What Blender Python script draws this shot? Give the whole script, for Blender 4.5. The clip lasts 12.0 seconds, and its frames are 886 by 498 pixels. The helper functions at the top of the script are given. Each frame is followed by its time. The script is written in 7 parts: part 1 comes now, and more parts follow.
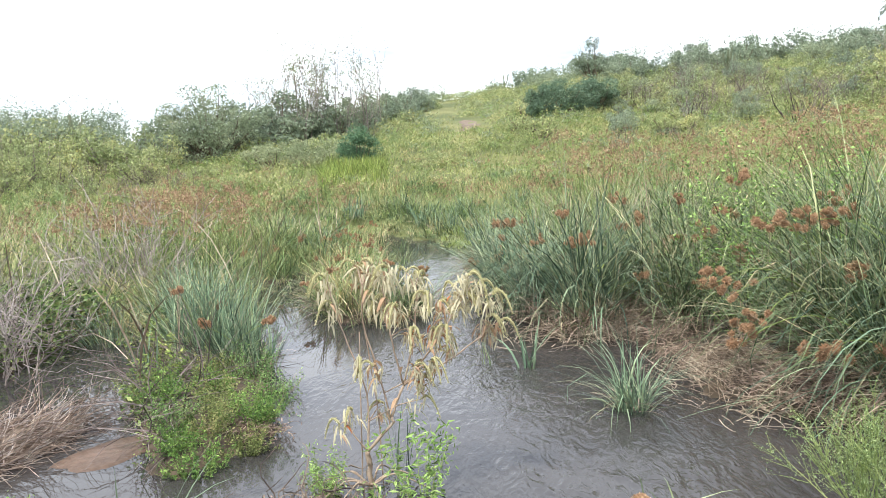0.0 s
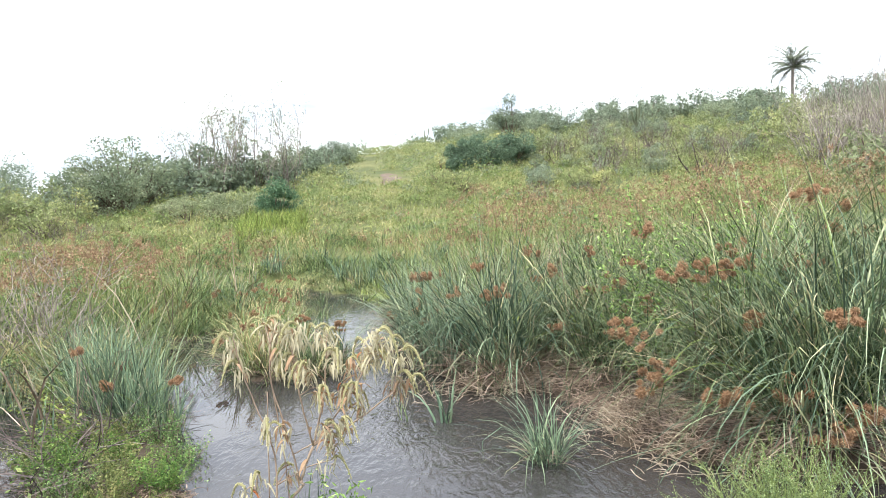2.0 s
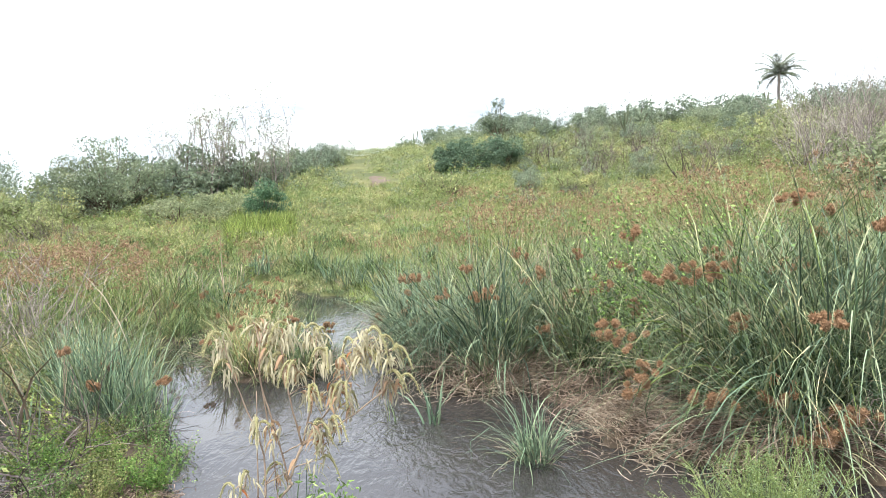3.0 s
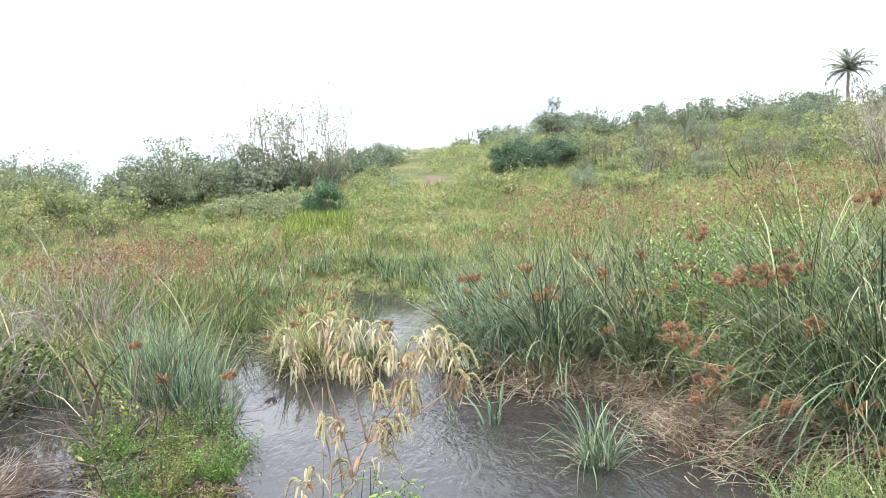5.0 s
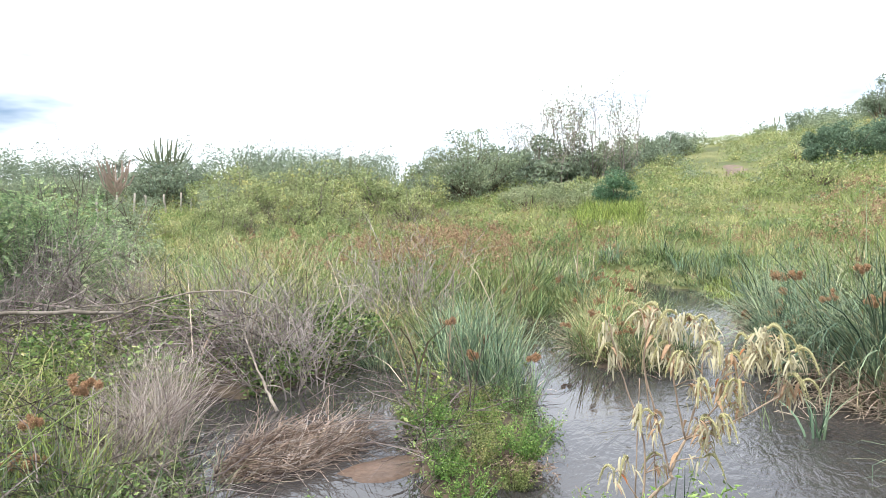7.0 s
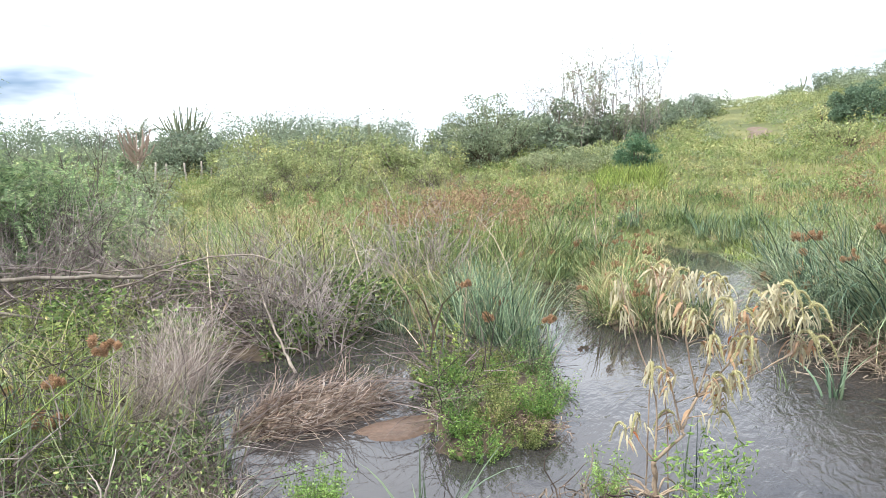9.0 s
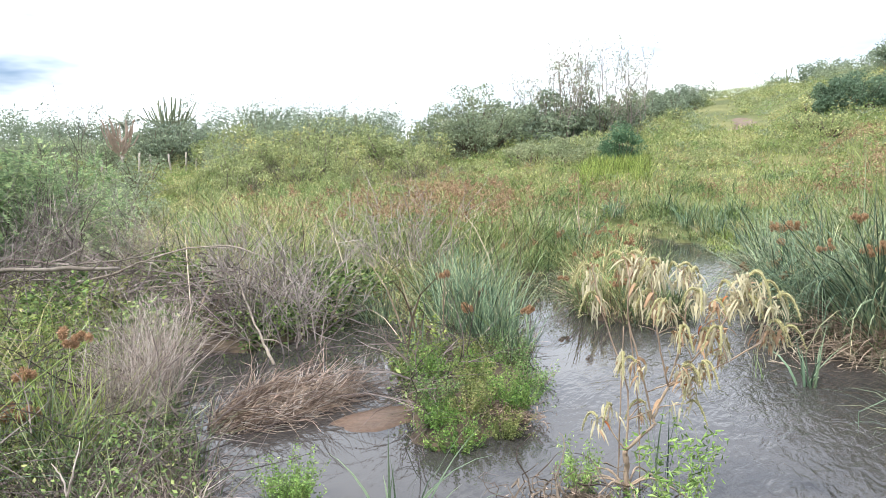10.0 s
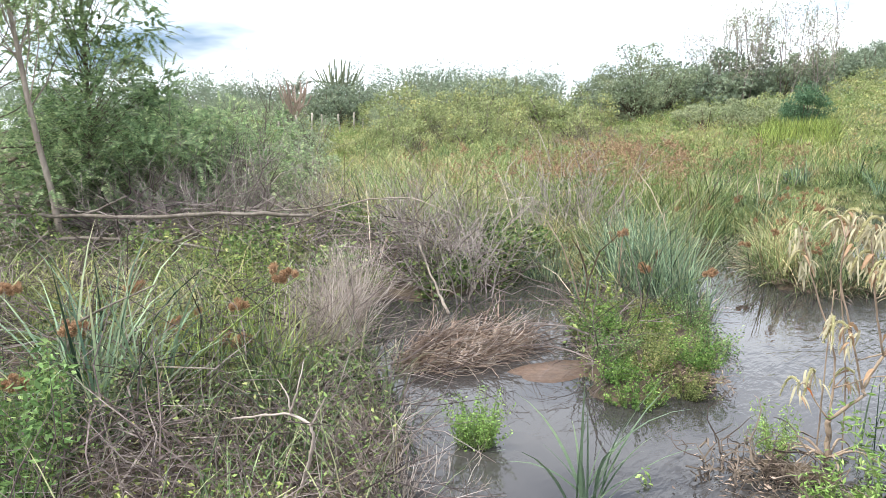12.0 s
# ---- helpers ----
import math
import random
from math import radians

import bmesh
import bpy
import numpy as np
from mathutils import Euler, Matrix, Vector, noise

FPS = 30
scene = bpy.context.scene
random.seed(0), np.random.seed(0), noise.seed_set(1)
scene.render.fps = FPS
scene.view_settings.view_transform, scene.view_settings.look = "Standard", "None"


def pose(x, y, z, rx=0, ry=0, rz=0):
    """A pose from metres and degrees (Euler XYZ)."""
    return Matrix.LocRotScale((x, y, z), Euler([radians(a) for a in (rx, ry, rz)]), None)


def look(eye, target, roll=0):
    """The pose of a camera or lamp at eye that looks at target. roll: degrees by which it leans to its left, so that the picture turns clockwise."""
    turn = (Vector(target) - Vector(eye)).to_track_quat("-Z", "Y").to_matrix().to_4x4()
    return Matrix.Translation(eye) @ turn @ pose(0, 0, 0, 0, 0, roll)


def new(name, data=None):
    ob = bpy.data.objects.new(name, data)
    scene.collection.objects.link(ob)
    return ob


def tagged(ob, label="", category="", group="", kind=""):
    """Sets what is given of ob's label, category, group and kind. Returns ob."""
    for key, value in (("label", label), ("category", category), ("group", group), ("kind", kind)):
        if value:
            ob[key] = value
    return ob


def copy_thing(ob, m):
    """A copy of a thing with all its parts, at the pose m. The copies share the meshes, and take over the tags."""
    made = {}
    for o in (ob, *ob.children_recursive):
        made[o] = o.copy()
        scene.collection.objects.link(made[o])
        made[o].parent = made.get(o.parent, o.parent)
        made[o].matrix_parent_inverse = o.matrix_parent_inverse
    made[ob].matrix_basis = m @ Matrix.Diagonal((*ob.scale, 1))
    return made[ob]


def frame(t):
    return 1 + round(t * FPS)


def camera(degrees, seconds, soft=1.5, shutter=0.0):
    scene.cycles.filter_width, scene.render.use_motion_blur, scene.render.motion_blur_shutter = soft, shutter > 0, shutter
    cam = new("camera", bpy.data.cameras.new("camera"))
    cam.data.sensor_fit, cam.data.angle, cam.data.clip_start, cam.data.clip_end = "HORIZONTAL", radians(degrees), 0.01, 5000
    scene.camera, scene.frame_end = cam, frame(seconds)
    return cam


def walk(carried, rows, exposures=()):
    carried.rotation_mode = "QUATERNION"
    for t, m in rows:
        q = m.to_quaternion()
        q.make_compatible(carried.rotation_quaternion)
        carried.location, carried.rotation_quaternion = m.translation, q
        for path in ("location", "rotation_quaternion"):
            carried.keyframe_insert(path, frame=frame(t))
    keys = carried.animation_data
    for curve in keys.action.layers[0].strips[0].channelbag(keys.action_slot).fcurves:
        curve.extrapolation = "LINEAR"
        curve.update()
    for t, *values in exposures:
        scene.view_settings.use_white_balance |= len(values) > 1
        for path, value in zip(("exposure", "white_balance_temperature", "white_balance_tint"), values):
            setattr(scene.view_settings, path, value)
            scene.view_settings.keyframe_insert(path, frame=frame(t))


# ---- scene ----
cam = camera(61.8, 12.0, 0.5)
PATH = [
    (0, (0.568, 0.381, 1.658), (0.405, 2.357, 1.395), -2.8),
    (0.5, (0.588, 0.37, 1.667), (0.454, 2.356, 1.466), -2.8),
    (1, (0.618, 0.394, 1.665), (0.551, 2.385, 1.496), -3.0),
    (1.5, (0.635, 0.382, 1.665), (0.632, 2.377, 1.519), -3.0),
    (2, (0.631, 0.381, 1.67), (0.681, 2.375, 1.537), -2.8),
    (2.5, (0.625, 0.358, 1.664), (0.704, 2.352, 1.538), -2.5),
    (4.5, (0.601, 0.369, 1.659), (0.681, 2.363, 1.531), -2.2),
    (5, (0.562, 0.385, 1.66), (0.5, 2.38, 1.538), -2.2),
    (5.5, (0.494, 0.38, 1.661), (0.16, 2.349, 1.55), -2.2),
    (6, (0.436, 0.382, 1.651), (-0.071, 2.314, 1.543), -1.6),
    (6.5, (0.383, 0.362, 1.65), (-0.355, 2.218, 1.539), -1.3),
    (7, (0.388, 0.342, 1.649), (-0.408, 2.173, 1.525), -1.4),
    (9, (0.429, 0.36, 1.612), (-0.417, 2.16, 1.401), -2.0),
    (9.5, (0.47, 0.388, 1.61), (-0.389, 2.179, 1.381), -1.9),
    (10, (0.495, 0.4, 1.606), (-0.322, 2.21, 1.37), -2.0),
    (10.5, (0.388, 0.339, 1.543), (-0.565, 2.08, 1.297), -2.5),
    (11, (0.326, 0.26, 1.51), (-0.84, 1.858, 1.217), -2.3),
    (11.5, (0.312, 0.245, 1.52), (-0.865, 1.832, 1.211), -2.0),
    (12, (0.345, 0.261, 1.545), (-0.82, 1.855, 1.225), -1.4),
]
walk(cam, [(t, look(eye, target, roll)) for t, eye, target, roll in PATH])

# ---- world and light ----
SUN_EL, SUN_AZ = 64.0, -150.0     # degrees: height, and turn from +y to the right
world = bpy.data.worlds.new("sky")
scene.world = world
world.use_nodes = True
wn, wl = world.node_tree.nodes, world.node_tree.links
wn.clear()
w_out = wn.new("ShaderNodeOutputWorld")
w_bg = wn.new("ShaderNodeBackground")
w_sky = wn.new("ShaderNodeTexSky")
w_sky.sky_type = "NISHITA"
w_sky.sun_disc = False
w_sky.sun_elevation = radians(SUN_EL)
w_sky.sun_rotation = radians(SUN_AZ)
w_sky.dust_density = 3.0
w_co = wn.new("ShaderNodeTexCoord")
w_map = wn.new("ShaderNodeMapping")
w_map.inputs["Location"].default_value = (0.7, 1.9, 0.35)
w_map.inputs["Scale"].default_value = (1.6, 1.6, 6.5)
w_noise = wn.new("ShaderNodeTexNoise")
w_noise.inputs["Scale"].default_value = 1.6
w_noise.inputs["Detail"].default_value = 5.0
w_noise.inputs["Roughness"].default_value = 0.55
w_ramp = wn.new("ShaderNodeValToRGB")
w_ramp.color_ramp.elements[0].position = 0.30
w_ramp.color_ramp.elements[0].color = (0.25, 0.25, 0.25, 1)
w_ramp.color_ramp.elements[1].position = 0.52
w_ramp.color_ramp.elements[1].color = (1, 1, 1, 1)
w_gain = wn.new("ShaderNodeMixRGB")
w_gain.blend_type = "MULTIPLY"
w_gain.inputs[0].default_value = 1.0
w_gain.inputs[2].default_value = (0.15, 0.172, 0.21, 1)
w_mix = wn.new("ShaderNodeMixRGB")
w_mix.inputs[2].default_value = (2.2, 2.3, 2.48, 1)     # bright cloud deck
wl.new(w_co.outputs["Generated"], w_map.inputs["Vector"])
wl.new(w_map.outputs[0], w_noise.inputs["Vector"])
wl.new(w_noise.outputs["Fac"], w_ramp.inputs[0])
wl.new(w_sky.outputs[0], w_gain.inputs[1])
wl.new(w_gain.outputs[0], w_mix.inputs[1])
# thinner cloud low in the west, where blue shows through
w_streak = wn.new("ShaderNodeTexNoise")
w_streak.inputs["Scale"].default_value = 2.2
w_streak.inputs["Detail"].default_value = 4.0
w_smap = wn.new("ShaderNodeMapping")
w_smap.inputs["Scale"].default_value = (1.0, 1.0, 9.0)
wl.new(w_co.outputs["Generated"], w_smap.inputs["Vector"])
wl.new(w_smap.outputs[0], w_streak.inputs["Vector"])
w_off = wn.new("ShaderNodeVectorMath")
w_off.operation = "SUBTRACT"
w_off.inputs[1].default_value = (-0.83, 0.55, 0.098)
wl.new(w_co.outputs["Generated"], w_off.inputs[0])
w_scl = wn.new("ShaderNodeVectorMath")
w_scl.operation = "MULTIPLY"
w_scl.inputs[1].default_value = (4.5, 4.5, 20.0)
wl.new(w_off.outputs[0], w_scl.inputs[0])
w_len = wn.new("ShaderNodeVectorMath")
w_len.operation = "LENGTH"
wl.new(w_scl.outputs[0], w_len.inputs[0])
w_sum = wn.new("ShaderNodeMath")
w_sum.operation = "MULTIPLY_ADD"
w_sum.inputs[1].default_value = 2.6
wl.new(w_streak.outputs["Fac"], w_sum.inputs[0])
wl.new(w_len.outputs["Value"], w_sum.inputs[2])
w_cut = wn.new("ShaderNodeMapRange")
w_cut.inputs["From Min"].default_value, w_cut.inputs["From Max"].default_value = 1.45, 3.3
w_cut.inputs["To Min"].default_value, w_cut.inputs["To Max"].default_value = 0.50, 0.0
wl.new(w_sum.outputs[0], w_cut.inputs["Value"])
w_fac = wn.new("ShaderNodeMath")
w_fac.operation = "SUBTRACT"
w_fac.use_clamp = True
wl.new(w_ramp.outputs[0], w_fac.inputs[0])
wl.new(w_cut.outputs[0], w_fac.inputs[1])
# the deck thins towards the zenith
w_sep = wn.new("ShaderNodeSeparateXYZ")
wl.new(w_co.outputs["Generated"], w_sep.inputs[0])
w_high = wn.new("ShaderNodeMapRange")
w_high.inputs["From Min"].default_value, w_high.inputs["From Max"].default_value = 0.18, 0.70
w_high.inputs["To Min"].default_value, w_high.inputs["To Max"].default_value = 1.0, 0.45
wl.new(w_sep.outputs["Z"], w_high.inputs["Value"])
w_thin = wn.new("ShaderNodeMath")
w_thin.operation = "MULTIPLY"
wl.new(w_fac.outputs[0], w_thin.inputs[0])
wl.new(w_high.outputs[0], w_thin.inputs[1])
wl.new(w_thin.outputs[0], w_mix.inputs[0])
wl.new(w_mix.outputs[0], w_bg.inputs[0])
w_bg.inputs[1].default_value = 1.0
wl.new(w_bg.outputs[0], w_out.inputs[0])

sun = new("sun", bpy.data.lights.new("sun", "SUN"))
sun.data.energy, sun.data.angle, sun.data.color = 5.0, radians(5), (1.0, 0.95, 0.86)
s_az, s_el = radians(SUN_AZ), radians(SUN_EL)
sun.matrix_world = look((0, 0, 30), (-math.sin(s_az) * math.cos(s_el), -math.cos(s_az) * math.cos(s_el), 30 - math.sin(s_el)))


# ---- materials ----
def nodes_of(name):
    m = bpy.data.materials.new(name)
    m.use_nodes = True
    n, l = m.node_tree.nodes, m.node_tree.links
    n.clear()
    return m, n, l


def ramp_node(n, colours):
    r = n.new("ShaderNodeValToRGB")
    e = r.color_ramp.elements
    while len(e) < len(colours):
        e.new(0.5)
    for i, (p, c) in enumerate(colours):
        e[i].position, e[i].color = p, (*c, 1)
    return r


def muted(c):
    """Foliage colour pulled towards its own grey, for a washed, hazy look."""
    lum = 0.3 * c[0] + 0.6 * c[1] + 0.1 * c[2]
    return tuple(max(0.0, lum + (v - lum) * 0.86) for v in c)


def leaf_mat(name, colours, rough=0.55, glow=0.16, patch=1.8, spread=0.22, vary=(0.30, 1.60), island=0.85):
    """Foliage: a tone for each blade or leaf, patches across the stand, light through the leaf."""
    m, n, l = nodes_of(name)
    geo = n.new("ShaderNodeNewGeometry")
    noise_a = n.new("ShaderNodeTexNoise")
    noise_a.inputs["Scale"].default_value = patch
    noise_a.inputs["Detail"].default_value = 2.0
    fine = n.new("ShaderNodeTexNoise")
    fine.inputs["Scale"].default_value = 60.0
    a = n.new("ShaderNodeMath")
    a.operation = "MULTIPLY_ADD"
    a.inputs[1].default_value = 1.6
    a.inputs[2].default_value = -0.80
    l.new(geo.outputs["Position"], noise_a.inputs["Vector"])
    l.new(geo.outputs["Position"], fine.inputs["Vector"])
    l.new(noise_a.outputs["Fac"], a.inputs[0])
    b = n.new("ShaderNodeMath")
    b.operation = "MULTIPLY_ADD"
    b.inputs[1].default_value = island
    l.new(geo.outputs["Random Per Island"], b.inputs[0])
    c = n.new("ShaderNodeMath")
    c.operation = "MULTIPLY"
    c.inputs[1].default_value = spread * 2.4
    l.new(a.outputs[0], c.inputs[0])
    d = n.new("ShaderNodeMath")
    d.operation = "ADD"
    d.inputs[1].default_value = 0.5 - island / 2
    l.new(c.outputs[0], d.inputs[0])
    l.new(d.outputs[0], b.inputs[2])
    r = ramp_node(n, [(p, muted(c)) for p, c in colours])
    l.new(b.outputs[0], r.inputs[0])
    hs = n.new("ShaderNodeHueSaturation")
    v = n.new("ShaderNodeMapRange")
    v.inputs["To Min"].default_value, v.inputs["To Max"].default_value = 0.75, 1.25
    l.new(fine.outputs["Fac"], v.inputs["Value"])
    w7 = n.new("ShaderNodeMath")
    w7.operation = "MULTIPLY"
    w7.inputs[1].default_value = 7.31
    l.new(geo.outputs["Random Per Island"], w7.inputs[0])
    fr = n.new("ShaderNodeMath")
    fr.operation = "FRACT"
    l.new(w7.outputs[0], fr.inputs[0])
    vr = n.new("ShaderNodeMapRange")
    vr.inputs["To Min"].default_value, vr.inputs["To Max"].default_value = vary
    l.new(fr.outputs[0], vr.inputs["Value"])
    vm = n.new("ShaderNodeMath")
    vm.operation = "MULTIPLY"
    l.new(v.outputs[0], vm.inputs[0])
    l.new(vr.outputs[0], vm.inputs[1])
    l.new(vm.outputs[0], hs.inputs["Value"])
    l.new(r.outputs[0], hs.inputs["Color"])
    p = n.new("ShaderNodeBsdfPrincipled")
    p.inputs["Roughness"].default_value = rough
    p.inputs["Specular IOR Level"].default_value = 0.2
    t = n.new("ShaderNodeBsdfTranslucent")
    x = n.new("ShaderNodeMixShader")
    x.inputs[0].default_value = glow
    o = n.new("ShaderNodeOutputMaterial")
    l.new(hs.outputs[0], p.inputs["Base Color"])
    l.new(hs.outputs[0], t.inputs["Color"])
    l.new(p.outputs[0], x.inputs[1])
    l.new(t.outputs[0], x.inputs[2])
    l.new(x.outputs[0], o.inputs["Surface"])
    return m


def bark_mat(name, colours, scale=30.0, rough=0.85, bump=0.4, stretch=(1, 1, 0.25), island=0.8):
    """Wood, straw and earth: two scales of noise and a tone for each piece."""
    m, n, l = nodes_of(name)
    geo = n.new("ShaderNodeNewGeometry")
    mp = n.new("ShaderNodeMapping")
    mp.inputs["Scale"].default_value = stretch
    l.new(geo.outputs["Position"], mp.inputs["Vector"])
    big, small = n.new("ShaderNodeTexNoise"), n.new("ShaderNodeTexNoise")
    big.inputs["Scale"].default_value, small.inputs["Scale"].default_value = scale * 0.12, scale
    small.inputs["Detail"].default_value = 5.0
    l.new(mp.outputs[0], big.inputs["Vector"])
    l.new(mp.outputs[0], small.inputs["Vector"])
    s = n.new("ShaderNodeMath")
    s.operation = "ADD"
    l.new(big.outputs["Fac"], s.inputs[0])
    l.new(small.outputs["Fac"], s.inputs[1])
    h = n.new("ShaderNodeMath")
    h.operation = "MULTIPLY_ADD"
    h.inputs[1].default_value = 0.9
    h.inputs[2].default_value = -0.42 - island * 0.5
    l.new(s.outputs[0], h.inputs[0])
    k = n.new("ShaderNodeMath")
    k.operation = "MULTIPLY_ADD"
    k.inputs[1].default_value = island
    l.new(geo.outputs["Random Per Island"], k.inputs[0])
    l.new(h.outputs[0], k.inputs[2])
    r = ramp_node(n, colours)
    l.new(k.outputs[0], r.inputs[0])
    p = n.new("ShaderNodeBsdfPrincipled")
    p.inputs["Roughness"].default_value = rough
    p.inputs["Specular IOR Level"].default_value = 0.25
    bp = n.new("ShaderNodeBump")
    bp.inputs["Strength"].default_value = bump
    bp.inputs["Distance"].default_value = 0.02
    l.new(small.outputs["Fac"], bp.inputs["Height"])
    l.new(bp.outputs[0], p.inputs["Normal"])
    l.new(r.outputs[0], p.inputs["Base Color"])
    o = n.new("ShaderNodeOutputMaterial")
    l.new(p.outputs[0], o.inputs["Surface"])
    return m


def water_mat():
    """Turbid stream: brown silt under a rippled surface."""
    m, n, l = nodes_of("turbid_water")
    geo = n.new("ShaderNodeNewGeometry")
    mp = n.new("ShaderNodeMapping")
    mp.inputs["Rotation"].default_value = (0, 0, radians(-62))
    mp.inputs["Scale"].default_value = (1.0, 0.42, 1.0)
    l.new(geo.outputs["Position"], mp.inputs["Vector"])
    warp = n.new("ShaderNodeTexNoise")
    warp.inputs["Scale"].default_value = 1.1
    l.new(geo.outputs["Position"], warp.inputs["Vector"])
    rip, fine, calm = n.new("ShaderNodeTexNoise"), n.new("ShaderNodeTexNoise"), n.new("ShaderNodeTexNoise")
    rip.inputs["Scale"].default_value, rip.inputs["Detail"].default_value, rip.inputs["Distortion"].default_value = 10.0, 3.0, 1.0
    fine.inputs["Scale"].default_value, fine.inputs["Detail"].default_value = 34.0, 2.0
    calm.inputs["Scale"].default_value, calm.inputs["Detail"].default_value = 0.75, 2.0
    l.new(mp.outputs[0], rip.inputs["Vector"])
    l.new(mp.outputs[0], fine.inputs["Vector"])
    off = n.new("ShaderNodeVectorMath")
    off.operation = "ADD"
    off.inputs[1].default_value = (3.1, 0.4, 0)
    l.new(geo.outputs["Position"], off.inputs[0])
    l.new(off.outputs[0], calm.inputs["Vector"])
    sx = n.new("ShaderNodeSeparateXYZ")
    l.new(geo.outputs["Position"], sx.inputs[0])
    # the side pool lies still, the main channel runs
    run = n.new("ShaderNodeMapRange")
    run.inputs["From Min"].default_value, run.inputs["From Max"].default_value = -0.95, -0.15
    run.inputs["To Min"].default_value, run.inputs["To Max"].default_value = 0.03, 1.0
    l.new(sx.outputs["X"], run.inputs["Value"])
    cr = n.new("ShaderNodeMapRange")
    cr.inputs["From Min"].default_value, cr.inputs["From Max"].default_value = 0.35, 0.62
    cr.inputs["To Min"].default_value, cr.inputs["To Max"].default_value = 0.35, 1.0
    l.new(calm.outputs["Fac"], cr.inputs["Value"])
    far = n.new("ShaderNodeMapRange")
    far.inputs["From Min"].default_value, far.inputs["From Max"].default_value = 8.5, 11.0
    far.inputs["To Min"].default_value, far.inputs["To Max"].default_value = 1.0, 0.5
    l.new(sx.outputs["Y"], far.inputs["Value"])
    quick = n.new("ShaderNodeMath")
    quick.operation = "MULTIPLY"
    l.new(run.outputs[0], quick.inputs[0])
    l.new(far.outputs[0], quick.inputs[1])
    mul = n.new("ShaderNodeMath")
    mul.operation = "MULTIPLY"
    l.new(quick.outputs[0], mul.inputs[0])
    l.new(cr.outputs[0], mul.inputs[1])
    add = n.new("ShaderNodeMath")
    add.operation = "MULTIPLY_ADD"
    add.inputs[1].default_value = 0.3
    l.new(fine.outputs["Fac"], add.inputs[0])
    l.new(rip.outputs["Fac"], add.inputs[2])
    st = n.new("ShaderNodeMath")
    st.operation = "MULTIPLY"
    st.inputs[1].default_value = 0.75
    l.new(mul.outputs[0], st.inputs[0])
    bp = n.new("ShaderNodeBump")
    bp.inputs["Distance"].default_value = 0.03
    l.new(st.outputs[0], bp.inputs["Strength"])
    l.new(add.outputs[0], bp.inputs["Height"])
    silt = ramp_node(n, [(0.25, (0.035, 0.034, 0.034)), (0.75, (0.064, 0.059, 0.055))])
    l.new(warp.outputs["Fac"], silt.inputs[0])
    p = n.new("ShaderNodeBsdfPrincipled")
    p.inputs["Roughness"].default_value = 0.02
    p.inputs["IOR"].default_value = 1.42
    p.inputs["Specular IOR Level"].default_value = 0.75
    l.new(silt.outputs[0], p.inputs["Base Color"])
    l.new(bp.outputs[0], p.inputs["Normal"])
    o = n.new("ShaderNodeOutputMaterial")
    l.new(p.outputs[0], o.inputs["Surface"])
    return m


def ground_mat():
    """Dark mud by the water, thin grass and bare soil farther off."""
    m, n, l = nodes_of("soil_and_turf")
    geo = n.new("ShaderNodeNewGeometry")
    sx = n.new("ShaderNodeSeparateXYZ")
    l.new(geo.outputs["Position"], sx.inputs[0])
    big, small = n.new("ShaderNodeTexNoise"), n.new("ShaderNodeTexNoise")
    big.inputs["Scale"].default_value, big.inputs["Detail"].default_value = 0.35, 4.0
    small.inputs["Scale"].default_value, small.inputs["Detail"].default_value = 9.0, 6.0
    l.new(geo.outputs["Position"], big.inputs["Vector"])
    l.new(geo.outputs["Position"], small.inputs["Vector"])
    mud = ramp_node(n, [(0.3, (0.045, 0.033, 0.022)), (0.55, (0.085, 0.063, 0.04)), (0.75, (0.15, 0.11, 0.07))])
    turf = ramp_node(n, [(0.3, (0.07, 0.09, 0.03)), (0.5, (0.13, 0.145, 0.045)), (0.7, (0.21, 0.20, 0.075))])
    l.new(small.outputs["Fac"], mud.inputs[0])
    l.new(big.outputs["Fac"], turf.inputs[0])
    far = n.new("ShaderNodeMapRange")
    far.inputs["From Min"].default_value, far.inputs["From Max"].default_value = 10.0, 15.0
    l.new(sx.outputs["Y"], far.inputs["Value"])
    mx = n.new("ShaderNodeMixRGB")
    l.new(far.outputs[0], mx.inputs[0])
    l.new(mud.outputs[0], mx.inputs[1])
    l.new(turf.outputs[0], mx.inputs[2])
    p = n.new("ShaderNodeBsdfPrincipled")
    p.inputs["Roughness"].default_value = 0.9
    bp = n.new("ShaderNodeBump")
    bp.inputs["Strength"].default_value = 0.6
    bp.inputs["Distance"].default_value = 0.05
    l.new(small.outputs["Fac"], bp.inputs["Height"])
    l.new(bp.outputs[0], p.inputs["Normal"])
    l.new(mx.outputs[0], p.inputs["Base Color"])
    o = n.new("ShaderNodeOutputMaterial")
    l.new(p.outputs[0], o.inputs["Surface"])
    return m


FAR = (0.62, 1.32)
WATER, GROUND = water_mat(), ground_mat()
SEDGE = leaf_mat("sedge_green", [(0.0, (0.045, 0.08, 0.034)), (0.35, (0.11, 0.175, 0.067)), (0.6, (0.185, 0.245, 0.10)), (0.84, (0.31, 0.33, 0.15)), (1.0, (0.50, 0.40, 0.23))], spread=0.34, glow=0.12, vary=(0.35, 1.7))
MARSH = leaf_mat("marsh_green", [(0.0, (0.09, 0.16, 0.055)), (0.35, (0.19, 0.29, 0.088)), (0.6, (0.305, 0.36, 0.12)), (0.8, (0.43, 0.415, 0.16)), (1.0, (0.50, 0.385, 0.18))], spread=0.55, patch=0.9, vary=(0.42, 1.5))
